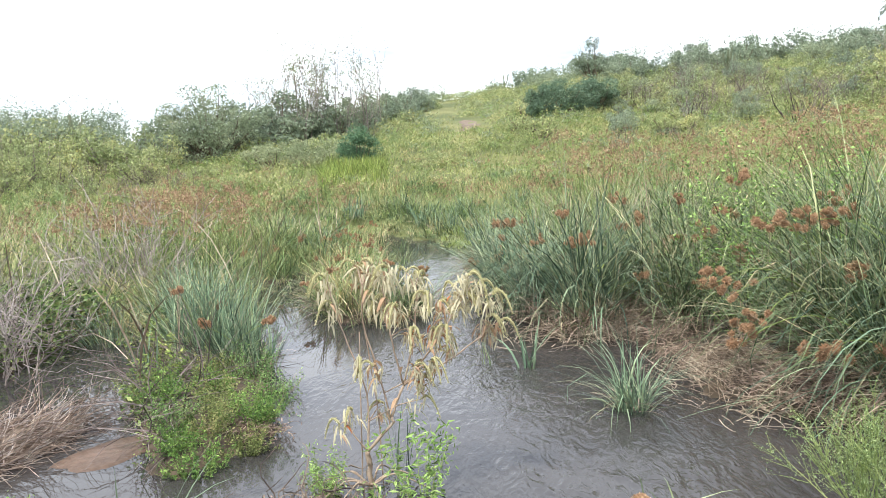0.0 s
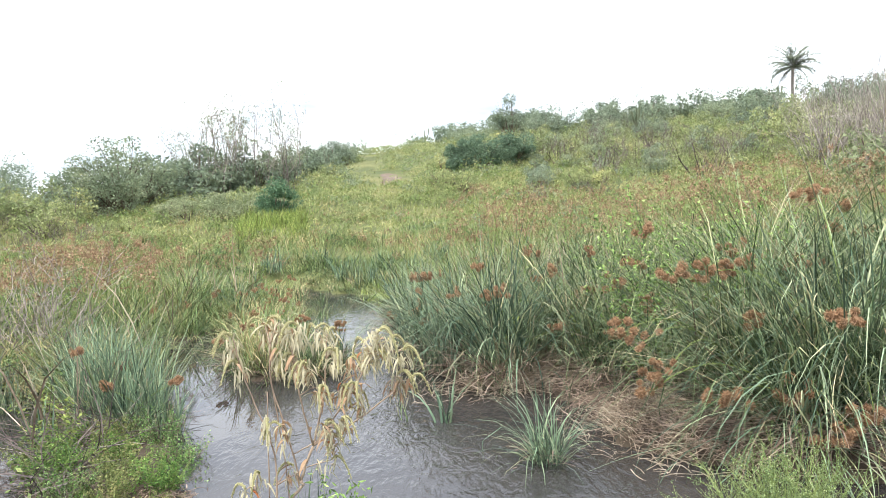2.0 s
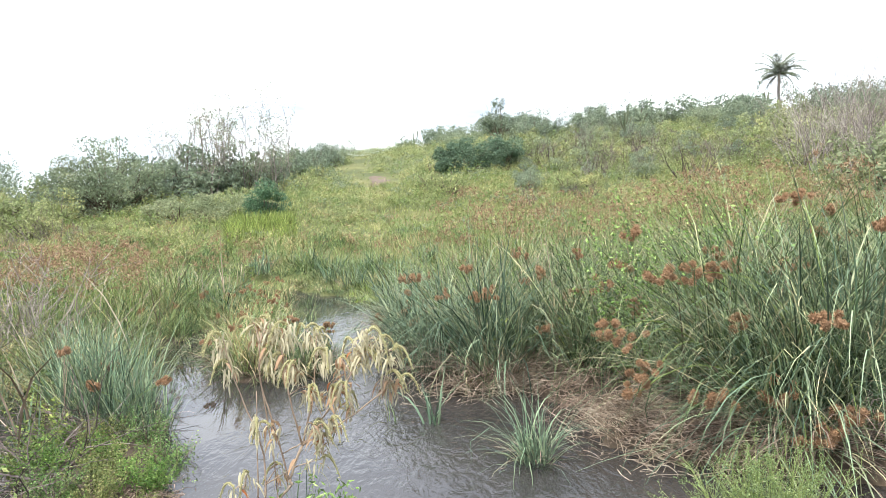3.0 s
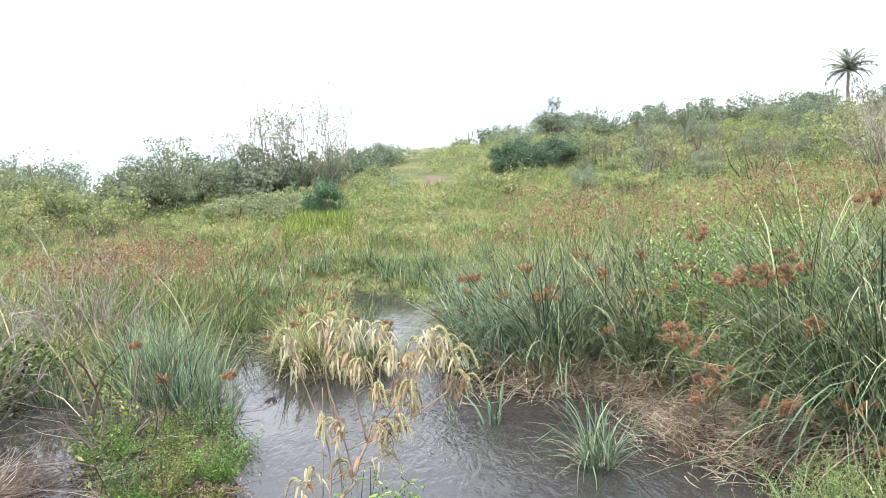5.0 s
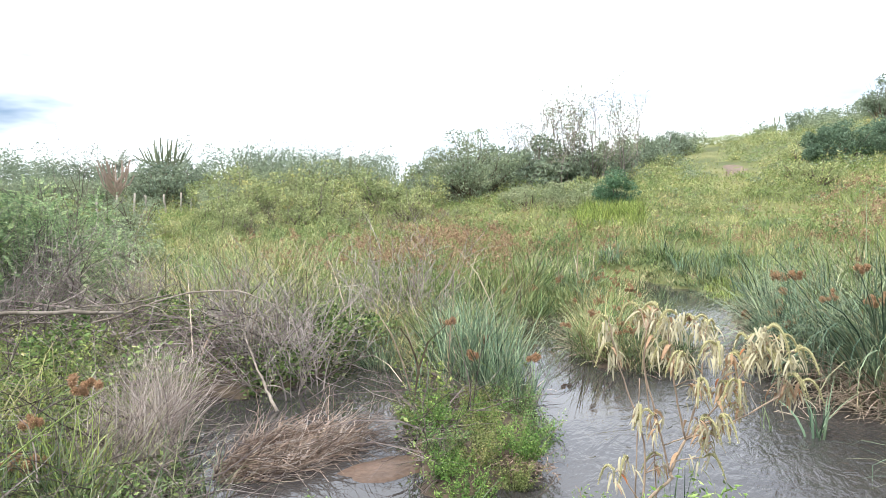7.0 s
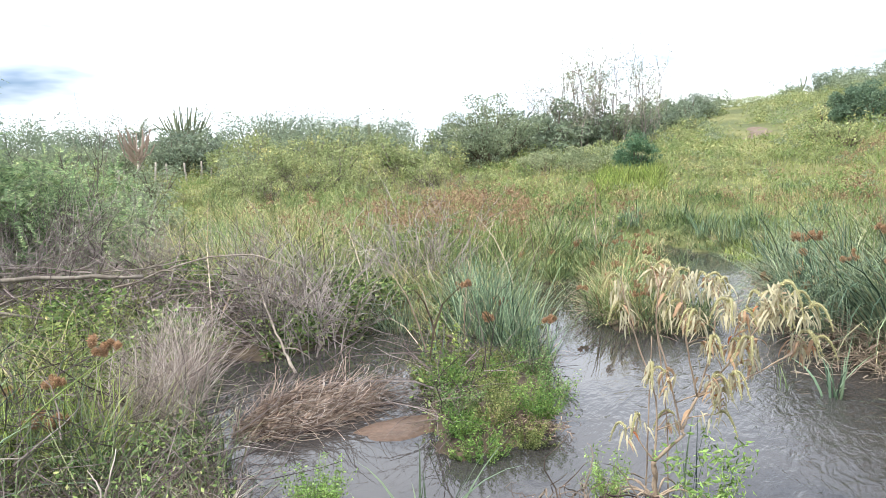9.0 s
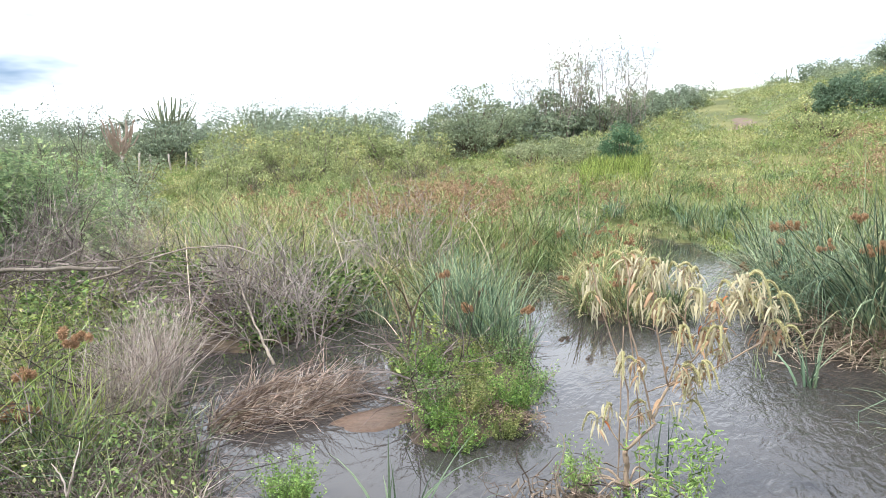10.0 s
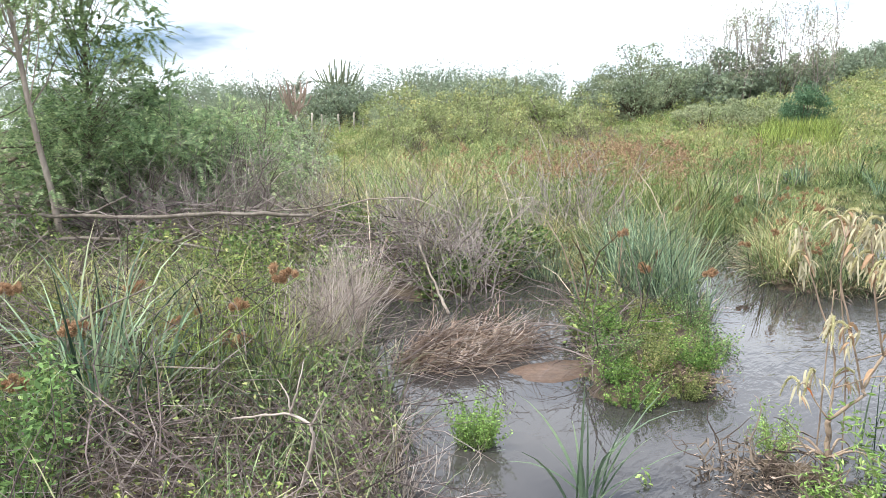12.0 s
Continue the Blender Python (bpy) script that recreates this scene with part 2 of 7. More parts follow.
BLUE_SEDGE = leaf_mat("sedge_blue_green", [(0.0, (0.065, 0.125, 0.08)), (0.5, (0.19, 0.29, 0.165)), (0.85, (0.33, 0.415, 0.225)), (1.0, (0.49, 0.44, 0.24))], glow=0.16, vary=(0.42, 1.6))
DEEP_SEDGE = leaf_mat("sedge_deep_blue_green", [(0.0, (0.045, 0.095, 0.06)), (0.5, (0.145, 0.225, 0.13)), (0.85, (0.28, 0.345, 0.185)), (1.0, (0.47, 0.42, 0.23))], glow=0.12, vary=(0.34, 1.65))
MEADOW = leaf_mat("meadow_yellow_green", [(0.0, (0.15, 0.21, 0.06)), (0.4, (0.28, 0.335, 0.095)), (0.7, (0.39, 0.395, 0.13)), (1.0, (0.47, 0.41, 0.185))], patch=0.9, spread=0.6, vary=(0.6, 1.3), island=0.42)
LIME = leaf_mat("fresh_lime_green", [(0.0, (0.20, 0.30, 0.05)), (0.6, (0.34, 0.43, 0.08)), (1.0, (0.48, 0.50, 0.13))], glow=0.4)
HERB = leaf_mat("herb_green", [(0.0, (0.075, 0.14, 0.04)), (0.5, (0.175, 0.285, 0.07)), (0.85, (0.31, 0.40, 0.11)), (1.0, (0.44, 0.41, 0.15))], glow=0.35)
SPIT_HERB = leaf_mat("spit_herb_green", [(0.0, (0.06, 0.15, 0.025)), (0.5, (0.145, 0.30, 0.045)), (1.0, (0.29, 0.43, 0.08))], glow=0.28, patch=6.0, spread=0.5, vary=(0.4, 1.45))
OLIVE_HERB = leaf_mat("olive_herb_leaf", [(0.0, (0.11, 0.15, 0.04)), (0.5, (0.23, 0.28, 0.075)), (1.0, (0.40, 0.36, 0.13))], glow=0.3, patch=5.0, spread=0.4, vary=(0.4, 1.4))
FRESH = leaf_mat("fresh_leaf", [(0.0, (0.16, 0.32, 0.06)), (0.6, (0.28, 0.46, 0.09)), (1.0, (0.42, 0.56, 0.16))], glow=0.4)
ACACIA = leaf_mat("acacia_leaf", [(0.0, (0.145, 0.25, 0.105)), (0.45, (0.285, 0.42, 0.185)), (0.8, (0.41, 0.53, 0.235)), (1.0, (0.54, 0.61, 0.30))], glow=0.5, patch=1.6, spread=0.4, vary=(0.5, 1.4))
# far shrub greens paled: the haze of distance is in the leaf colour
HAZED_SHRUB = leaf_mat("hazed_shrub_leaf", [(0.0, (0.16, 0.215, 0.13)), (0.5, (0.27, 0.335, 0.195)), (0.85, (0.38, 0.435, 0.25)), (1.0, (0.48, 0.50, 0.29))], patch=0.9, spread=0.4, vary=FAR, glow=0.32, island=0.42)
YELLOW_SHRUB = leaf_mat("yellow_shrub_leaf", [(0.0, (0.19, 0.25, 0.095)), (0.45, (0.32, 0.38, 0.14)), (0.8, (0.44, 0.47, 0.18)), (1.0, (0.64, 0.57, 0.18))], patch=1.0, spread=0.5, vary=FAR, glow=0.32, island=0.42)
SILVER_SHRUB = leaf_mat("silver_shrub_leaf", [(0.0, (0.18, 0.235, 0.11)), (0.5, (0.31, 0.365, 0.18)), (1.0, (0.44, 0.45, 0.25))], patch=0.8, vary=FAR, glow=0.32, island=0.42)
# dark scrub green, likewise lightened to stand for haze
HAZED_DARK_SHRUB = leaf_mat("hazed_dark_shrub_leaf", [(0.0, (0.14, 0.195, 0.135)), (0.5, (0.25, 0.32, 0.21)), (1.0, (0.37, 0.43, 0.265))], patch=0.9, spread=0.4, vary=FAR, glow=0.32, island=0.42)
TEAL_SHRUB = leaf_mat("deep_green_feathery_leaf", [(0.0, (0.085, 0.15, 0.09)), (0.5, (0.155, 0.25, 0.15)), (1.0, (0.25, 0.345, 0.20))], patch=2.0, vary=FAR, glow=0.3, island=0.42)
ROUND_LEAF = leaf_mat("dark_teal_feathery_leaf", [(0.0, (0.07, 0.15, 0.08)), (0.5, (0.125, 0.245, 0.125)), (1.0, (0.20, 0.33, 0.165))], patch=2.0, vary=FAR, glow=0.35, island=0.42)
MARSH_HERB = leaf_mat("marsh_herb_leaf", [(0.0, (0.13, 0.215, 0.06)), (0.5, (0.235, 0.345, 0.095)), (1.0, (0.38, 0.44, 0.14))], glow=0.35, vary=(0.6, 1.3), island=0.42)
# frond colour greyed and brightened to imitate haze before the palms
HAZED_PALM = leaf_mat("hazed_palm_frond", [(0.0, (0.28, 0.33, 0.24)), (0.5, (0.38, 0.43, 0.32)), (1.0, (0.48, 0.52, 0.40))], glow=0.65, vary=FAR)
FROND = leaf_mat("feathery_frond", [(0.0, (0.15, 0.24, 0.085)), (0.6, (0.27, 0.375, 0.14)), (1.0, (0.42, 0.49, 0.21))], glow=0.35)
WEED = leaf_mat("weed_leaf", [(0.0, (0.09, 0.19, 0.05)), (0.5, (0.18, 0.33, 0.085)), (1.0, (0.32, 0.45, 0.14))], glow=0.35)
PALE_LEAF = leaf_mat("withered_cream_leaf", [(0.0, (0.58, 0.50, 0.26)), (0.4, (0.72, 0.65, 0.40)), (0.88, (0.80, 0.75, 0.52)), (1.0, (0.78, 0.54, 0.34))], rough=0.7, glow=0.42, patch=5.0, spread=0.10, vary=(0.7, 1.15))
SPIKE = leaf_mat("faded_flower_spike", [(0.0, (0.48, 0.45, 0.17)), (0.6, (0.62, 0.58, 0.26)), (1.0, (0.70, 0.62, 0.34))], rough=0.8, glow=0.15, patch=4.0)
PEACH = leaf_mat("withered_peach_leaf", [(0.0, (0.70, 0.40, 0.20)), (1.0, (0.82, 0.55, 0.33))], rough=0.7, glow=0.3)
ORANGE = leaf_mat("withered_orange_leaf", [(0.0, (0.72, 0.16, 0.04)), (1.0, (0.80, 0.30, 0.07))], rough=0.7, glow=0.3)
RUST = leaf_mat("rust_spikelet", [(0.0, (0.22, 0.115, 0.06)), (0.5, (0.37, 0.225, 0.12)), (1.0, (0.52, 0.37, 0.21))], rough=0.8, glow=0.1, patch=6.0, vary=(0.6, 1.25))
SEED = leaf_mat("seed_ball", [(0.0, (0.30, 0.16, 0.075)), (0.5, (0.46, 0.27, 0.135)), (1.0, (0.60, 0.39, 0.22))], rough=0.9, glow=0.1, patch=6.0, vary=(0.65, 1.25))
STRAW = bark_mat("pale_straw", [(0.0, (0.15, 0.112, 0.08)), (0.4, (0.33, 0.255, 0.185)), (0.75, (0.51, 0.415, 0.31)), (1.0, (0.65, 0.56, 0.44))])
BROWN_STRAW = bark_mat("brown_straw", [(0.0, (0.085, 0.06, 0.046)), (0.4, (0.225, 0.162, 0.124)), (0.75, (0.39, 0.295, 0.228)), (1.0, (0.57, 0.46, 0.365))])
GREY_TWIG = bark_mat("weathered_grey_twig", [(0.0, (0.045, 0.034, 0.032)), (0.4, (0.14, 0.11, 0.102)), (0.75, (0.25, 0.205, 0.188)), (1.0, (0.44, 0.385, 0.35))])
PALE_TWIG = bark_mat("pale_twig", [(0.0, (0.13, 0.108, 0.098)), (0.45, (0.30, 0.255, 0.23)), (1.0, (0.57, 0.51, 0.46))])
BLEACHED = bark_mat("bleached_stalk", [(0.0, (0.16, 0.125, 0.108)), (0.4, (0.35, 0.29, 0.25)), (0.75, (0.52, 0.45, 0.395)), (1.0, (0.68, 0.61, 0.545))])
PALE_WOOD = bark_mat("bleached_branch", [(0.0, (0.13, 0.105, 0.085)), (0.5, (0.28, 0.235, 0.195)), (1.0, (0.50, 0.445, 0.38))], scale=40)
LOG_WOOD = bark_mat("weathered_log", [(0.0, (0.07, 0.058, 0.046)), (0.5, (0.17, 0.145, 0.12)), (1.0, (0.36, 0.325, 0.28))], scale=25)
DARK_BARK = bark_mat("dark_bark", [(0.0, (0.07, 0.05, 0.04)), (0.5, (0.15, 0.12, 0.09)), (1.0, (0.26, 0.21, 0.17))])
TAN_STEM = bark_mat("tan_stem", [(0.0, (0.20, 0.14, 0.105)), (0.5, (0.35, 0.265, 0.195)), (1.0, (0.52, 0.42, 0.32))])
GREEN_STEM = bark_mat("green_stem", [(0.0, (0.12, 0.18, 0.05)), (0.5, (0.22, 0.29, 0.09)), (1.0, (0.33, 0.38, 0.14))])
CACTUS = bark_mat("cactus_skin", [(0.0, (0.10, 0.13, 0.08)), (0.5, (0.19, 0.22, 0.14)), (1.0, (0.30, 0.30, 0.21))], scale=12)
DRY_CACTUS = bark_mat("dry_cactus_skin", [(0.0, (0.22, 0.17, 0.135)), (0.5, (0.34, 0.265, 0.215)), (1.0, (0.46, 0.37, 0.31))], scale=12)
SAND = bark_mat("wet_sand", [(0.0, (0.06, 0.04, 0.03)), (0.5, (0.125, 0.085, 0.06)), (1.0, (0.22, 0.15, 0.11))], scale=28, rough=0.35, stretch=(1, 1, 1), island=0.0)
EARTH = bark_mat("bare_earth_path", [(0.0, (0.11, 0.085, 0.06)), (0.5, (0.19, 0.145, 0.11)), (1.0, (0.27, 0.21, 0.165))], scale=8, stretch=(1, 1, 1), island=0.0)
POST_WOOD = bark_mat("bleached_post_wood", [(0.0, (0.20, 0.17, 0.14)), (0.5, (0.36, 0.32, 0.27)), (1.0, (0.52, 0.47, 0.41))], scale=18)


# ---- geometry helpers ----
rng = np.random.default_rng(11)


class Geo:
    """Triangles gathered from many pieces, then linked as one mesh."""

    def __init__(self):
        self.v, self.f, self.n = [], [], 0

    def add(self, v, f):
        v = np.asarray(v, float).reshape(-1, 3)
        self.v.append(v)
        self.f.append(np.asarray(f, int).reshape(-1, 3) + self.n)
        self.n += len(v)
        return self

    def mesh(self, name, mat, smooth=False):
        v = np.concatenate(self.v).astype(np.float32)
        f = np.concatenate(self.f).astype(np.int32)
        me = bpy.data.meshes.new(name)
        me.vertices.add(len(v))
        me.vertices.foreach_set("co", v.ravel())
        me.loops.add(len(f) * 3)
        me.loops.foreach_set("vertex_index", f.ravel())
        me.polygons.add(len(f))
        me.polygons.foreach_set("loop_start", np.arange(0, len(f) * 3, 3, dtype=np.int32))
        me.polygons.foreach_set("use_smooth", np.full(len(f), smooth))
        me.materials.append(mat)
        me.update()
        me.validate()
        return me


MASSES = {"twig_mass", "stem_mass", "stalk_mass", "leaf_mass", "seed_spray", "limb_frame", "root_tangle", "leaf_skirt", "leaf_litter", "bare_twig_spray", "foliage", "crown"}


def thing(name, x, y, label, category, group="", z=None, turn=0.0, kind=""):
    """An empty at the thing's base, under which its parts are built in its own space."""
    ob = new(name)
    ob.empty_display_size = 0.1
    ob.matrix_world = pose(x, y, float(height(x, y)) - 0.02 if z is None else z, 0, 0, turn)
    return tagged(ob, label, category, group, kind)


def part(name, geo, mat, parent, label="", smooth=False):
    ob = new(name, geo.mesh(name, mat, smooth))
    ob.parent = parent
    return tagged(ob, label, "", "", "stuff" if name in MASSES else "")


def stuff(name, geo, mat, label, category, smooth=False):
    return tagged(new(name, geo.mesh(name, mat, smooth)), label, category, "", "stuff")


def blades(g, base, azim, lean, curve, length, width, seg=4, twist=0.5, power=1.7, tip=0.0):
    """Grass-like ribbons that taper to a point and bow over."""
    base = np.asarray(base, float)
    k = len(base)
    azim, lean, curve, length, width = (np.broadcast_to(np.asarray(a, float), (k,)) for a in (azim, lean, curve, length, width))
    sa = azim + np.pi / 2 + rng.normal(0, twist, k)
    side = np.stack([np.cos(sa), np.sin(sa), np.zeros(k)], 1)
    p = base.copy()
    rows = []
    for i in range(seg + 1):
        u = i / seg
        w = width * (0.55 + 0.45 * min(1, u * 4)) * (1 - (1 - tip) * u ** 2.2)
        if i == seg and tip == 0:
            rows.append(p[:, None, :])
        else:
            rows.append(np.stack([p - side * w[:, None] / 2, p + side * w[:, None] / 2], 1))
        th = lean + curve * ((i + 0.5) / seg) ** power
        p = p + (length / seg)[:, None] * np.stack([np.sin(th) * np.cos(azim), np.sin(th) * np.sin(azim), np.cos(th)], 1)
    v = np.concatenate(rows, 1)
    per = v.shape[1]
    t = []
    for i in range(seg):
        a = 2 * i
        if i == seg - 1 and tip == 0:
            t.append((a, a + 1, a + 2))
        else:
            t += [(a, a + 1, a + 3), (a, a + 3, a + 2)]
    f = (np.arange(k) * per)[:, None, None] + np.array(t)[None]
    return g.add(v, f)


def leaves(g, at, size, ratio=0.45, flat=0.0, droop=0.0, far=False):
    """Small folded leaves with random turn; flat presses them level."""
    at = np.asarray(at, float)
    k = len(at)
    size = np.broadcast_to(np.asarray(size, float), (k,))
    d = rng.normal(0, 1, (k, 3))
    d[:, 2] = d[:, 2] * (1 - flat) - droop
    d /= np.linalg.norm(d, axis=1, keepdims=True)
    s = np.cross(d, rng.normal(0, 1, (k, 3)) * (1 - flat) + np.array([0, 0, 1.0]) * flat)
    s /= np.linalg.norm(s, axis=1, keepdims=True) + 1e-9
    nrm = np.cross(d, s)
    L = size[:, None]
    if far:
        # distant leaves: one pointed sliver each
        v = np.stack([at - s * L * ratio / 2, at + s * L * ratio / 2, at + d * L], 1)
        return g.add(v, (np.arange(k) * 3)[:, None, None] + np.array([(0, 1, 2)])[None])
    a = at
    c = at + d * L
    m = at + d * L * 0.45 + nrm * L * 0.08
    b = m + s * L * ratio / 2
    e = m - s * L * ratio / 2
    v = np.stack([a, b, c, e], 1)
    f = (np.arange(k) * 4)[:, None, None] + np.array([(0, 1, 2), (0, 2, 3)])[None]
    return g.add(v, f)


def tube(g, pts, radii, sides=5, cap=True):
    """A tapered branch along a line of points."""
    pts = np.asarray(pts, float)
    k = len(pts)
    radii = np.broadcast_to(np.asarray(radii, float), (k,))
    t = np.gradient(pts, axis=0)
    t /= np.linalg.norm(t, axis=1, keepdims=True) + 1e-9
    ref = np.array([0.31, 0.22, 0.92]) if abs(t[0, 2]) < 0.8 else np.array([0.9, 0.35, 0.2])
    a = np.cross(t, ref)
    a /= np.linalg.norm(a, axis=1, keepdims=True) + 1e-9
    b = np.cross(t, a)
    w = np.arange(sides) * 2 * np.pi / sides
    ring = pts[:, None] + radii[:, None, None] * (np.cos(w)[None, :, None] * a[:, None] + np.sin(w)[None, :, None] * b[:, None])
    v = ring.reshape(-1, 3)
    f = []
    for i in range(k - 1):
        for j in range(sides):
            p, q = i * sides + j, i * sides + (j + 1) % sides
            f += [(p, q, q + sides), (p, q + sides, p + sides)]
    if cap:
        v = np.concatenate([v, pts[:1], pts[-1:]])
        c0, c1 = k * sides, k * sides + 1
        for j in range(sides):
            f.append((c0, (j + 1) % sides, j))
            f.append((c1, (k - 1) * sides + j, (k - 1) * sides + (j + 1) % sides))
    return g.add(v, f)


def twigs(g, base, way, length, radius, seg=4, bend=0.35, sag=0.0):
    """Many thin three-sided twigs at once, each with its own crooked line."""
    base, way = np.asarray(base, float), np.asarray(way, float)
    k = len(base)
    length, radius = (np.broadcast_to(np.asarray(a, float), (k,)) for a in (length, radius))
    d = way / (np.linalg.norm(way, axis=1, keepdims=True) + 1e-9)
    p = base.copy()
    rows = []
    for i in range(seg + 1):
        a = np.cross(d, np.array([0.3, 0.5, 0.8]))
        a /= np.linalg.norm(a, axis=1, keepdims=True) + 1e-9
        b = np.cross(d, a)
        r = (radius * (1 - 0.75 * i / seg))[:, None]
        rows += [p + r * a, p + r * (-0.5 * a + 0.87 * b), p + r * (-0.5 * a - 0.87 * b)]
        p = p + d * (length / seg)[:, None]
        d = d + rng.normal(0, bend / seg ** 0.5, (k, 3)) + np.array([0, 0, -sag / seg])
        d /= np.linalg.norm(d, axis=1, keepdims=True)
    v = np.stack(rows, 1)
    per = 3 * (seg + 1)
    t = []
    for i in range(seg):
        for j in range(3):
            a, b = 3 * i + j, 3 * i + (j + 1) % 3
            t += [(a, b, b + 3), (a, b + 3, a + 3)]
    f = (np.arange(k) * per)[:, None, None] + np.array(t)[None]
    return g.add(v, f), p


def crooked(a, b, steps, wobble):
    """A bent line from a to b."""
    a, b = np.asarray(a, float), np.asarray(b, float)
    u = np.linspace(0, 1, steps)[:, None]
    p = a + (b - a) * u
    jit = rng.normal(0, wobble, (steps, 3))
    jit[0] = 0
    return p + np.cumsum(jit, 0) * (0.6 + 0.4 * u) - u * np.cumsum(jit, 0)[-1] * 0.7


def spikelets(g, at, radius, spikes):
    """Round prickly seed balls of thin spikes, each a narrow sliver."""
    at = np.repeat(np.asarray(at, float), spikes, 0)
    radius = np.repeat(np.broadcast_to(np.asarray(radius, float), (len(at) // spikes,)), spikes)
    k = len(at)
    d = rng.normal(0, 1, (k, 3))
    d /= np.linalg.norm(d, axis=1, keepdims=True)
    s = np.cross(d, rng.normal(0, 1, (k, 3)))
    s /= np.linalg.norm(s, axis=1, keepdims=True) + 1e-9
    L = (radius * rng.uniform(0.75, 1.1, k))[:, None]
    v = np.stack([at, at + d * L * 0.55 + s * L * 0.10, at + d * L, at + d * L * 0.55 - s * L * 0.10], 1)
    f = (np.arange(k) * 4)[:, None, None] + np.array([(0, 1, 2), (0, 2, 3)])[None]
    return g.add(v, f)


def nz(x, y, s, k=0.0):
    """Smooth cheap noise, about -1 to 1."""
    x, y = np.asarray(x) / s + k, np.asarray(y) / s - k * 1.7
    return (np.sin(x * 1.7 + 1.3 * np.sin(y * 1.1 + k)) + np.sin(y * 1.9 + 1.7 * np.sin(x * 0.9)) + np.sin((x + y) * 2.7 + 2 * np.sin(x - y))) / 2.4


# ---- lie of the land ----
SHORE = np.array([(4.6, 1.9), (4.6, 3.2), (3.4, 4.15), (2.7, 4.4), (2.2, 4.7), (1.85, 5.1), (1.8, 5.9), (1.5, 6.65), (1.0, 6.75), (0.5, 7.5),
                  (0.2, 8.7), (0.05, 10.5), (-0.15, 12.4), (-0.8, 13.8), (-2.4, 16.0), (-3.3, 16.2), (-3.1, 15.0), (-1.9, 13.3), (-1.3, 12.0),
                  (-1.6, 10.9), (-2.2, 10.5), (-2.5, 9.4), (-1.75, 7.0), (-1.12, 5.6), (-0.86, 4.75), (-0.9, 4.35), (-1.1, 3.8), (-1.45, 4.0),
                  (-1.95, 4.9), (-2.25, 5.6), (-2.55, 6.4), (-2.95, 7.05), (-3.45, 7.0), (-3.3, 6.2), (-3.6, 5.5), (-4.2, 5.1), (-4.0, 4.6),
                  (-3.3, 4.3), (-2.75, 3.7), (-2.25, 3.3), (-1.8, 2.85), (-1.4, 2.4), (-1.0, 1.95), (0.2, 1.7), (2.2, 1.7)])
ISLETS = [(-0.88, 8.35, 0.6, 0.95), (-1.5, 10.1, 0.4, 1.2), (-0.24, 3.68, 0.26, 0.18), (1.98, 3.3, 0.22, 0.2)]


def shore(x, y):
    """Distance to the water's edge, minus over water."""
    x, y = np.atleast_1d(np.asarray(x, float)), np.atleast_1d(np.asarray(y, float))
    x = x + 0.09 * nz(x, y, 0.35) + 0.04 * nz(x, y, 0.13, 2.0)
    y = y + 0.09 * nz(x, y, 0.4, 5.0) + 0.04 * nz(x, y, 0.12, 7.0)
    best = np.full(x.shape, 1e9)
    inside = np.zeros(x.shape, bool)
    for (ax, ay), (bx, by) in zip(SHORE, np.roll(SHORE, -1, 0)):
        ex, ey = bx - ax, by - ay
        u = np.clip(((x - ax) * ex + (y - ay) * ey) / (ex * ex + ey * ey), 0, 1)
        best = np.minimum(best, np.hypot(x - ax - u * ex, y - ay - u * ey))
        if ay != by:
            inside ^= ((ay > y) != (by > y)) & (x < ex * (y - ay) / ey + ax)
    d = np.where(inside, -best, best)
    for cx, cy, rx, ry in ISLETS:
        d = np.maximum(d, (1 - np.hypot((x - cx) / rx, (y - cy) / ry)) * min(rx, ry))
    return d


HILL_R = [0, 14.5, 20, 26, 36, 48, 64, 90, 400]
HILL_A = [-75, -45, -28, -16, -4, 8, 22, 40, 70]
HILL = np.array([(0, 0, 0.25, 0.8, 1.4, 1.8, 2.0, 2.0, 2.0),
                 (0, 0, 0.35, 1.0, 1.7, 1.9, 2.1, 2.1, 2.0),
                 (0, 0, 0.40, 1.0, 1.6, 2.1, 2.6, 2.6, 2.0),
                 (0, 0, 0.65, 1.5, 2.1, 2.8, 3.6, 3.0, 2.0),
                 (0, 0, 0.75, 1.75, 2.8, 4.3, 6.0, 5.0, 3.0),
                 (0, 0, 0.7, 1.7, 3.3, 5.3, 6.9, 6.0, 4.0),
                 (0, 0.15, 1.0, 2.2, 3.7, 5.5, 7.0, 6.5, 4.0),
                 (0, 0.30, 1.2, 2.5, 3.9, 5.4, 6.6, 6.5, 4.0),
                 (0, 0.30, 1.2, 2.4, 3.6, 5.0, 6.0, 6.0, 4.0)])


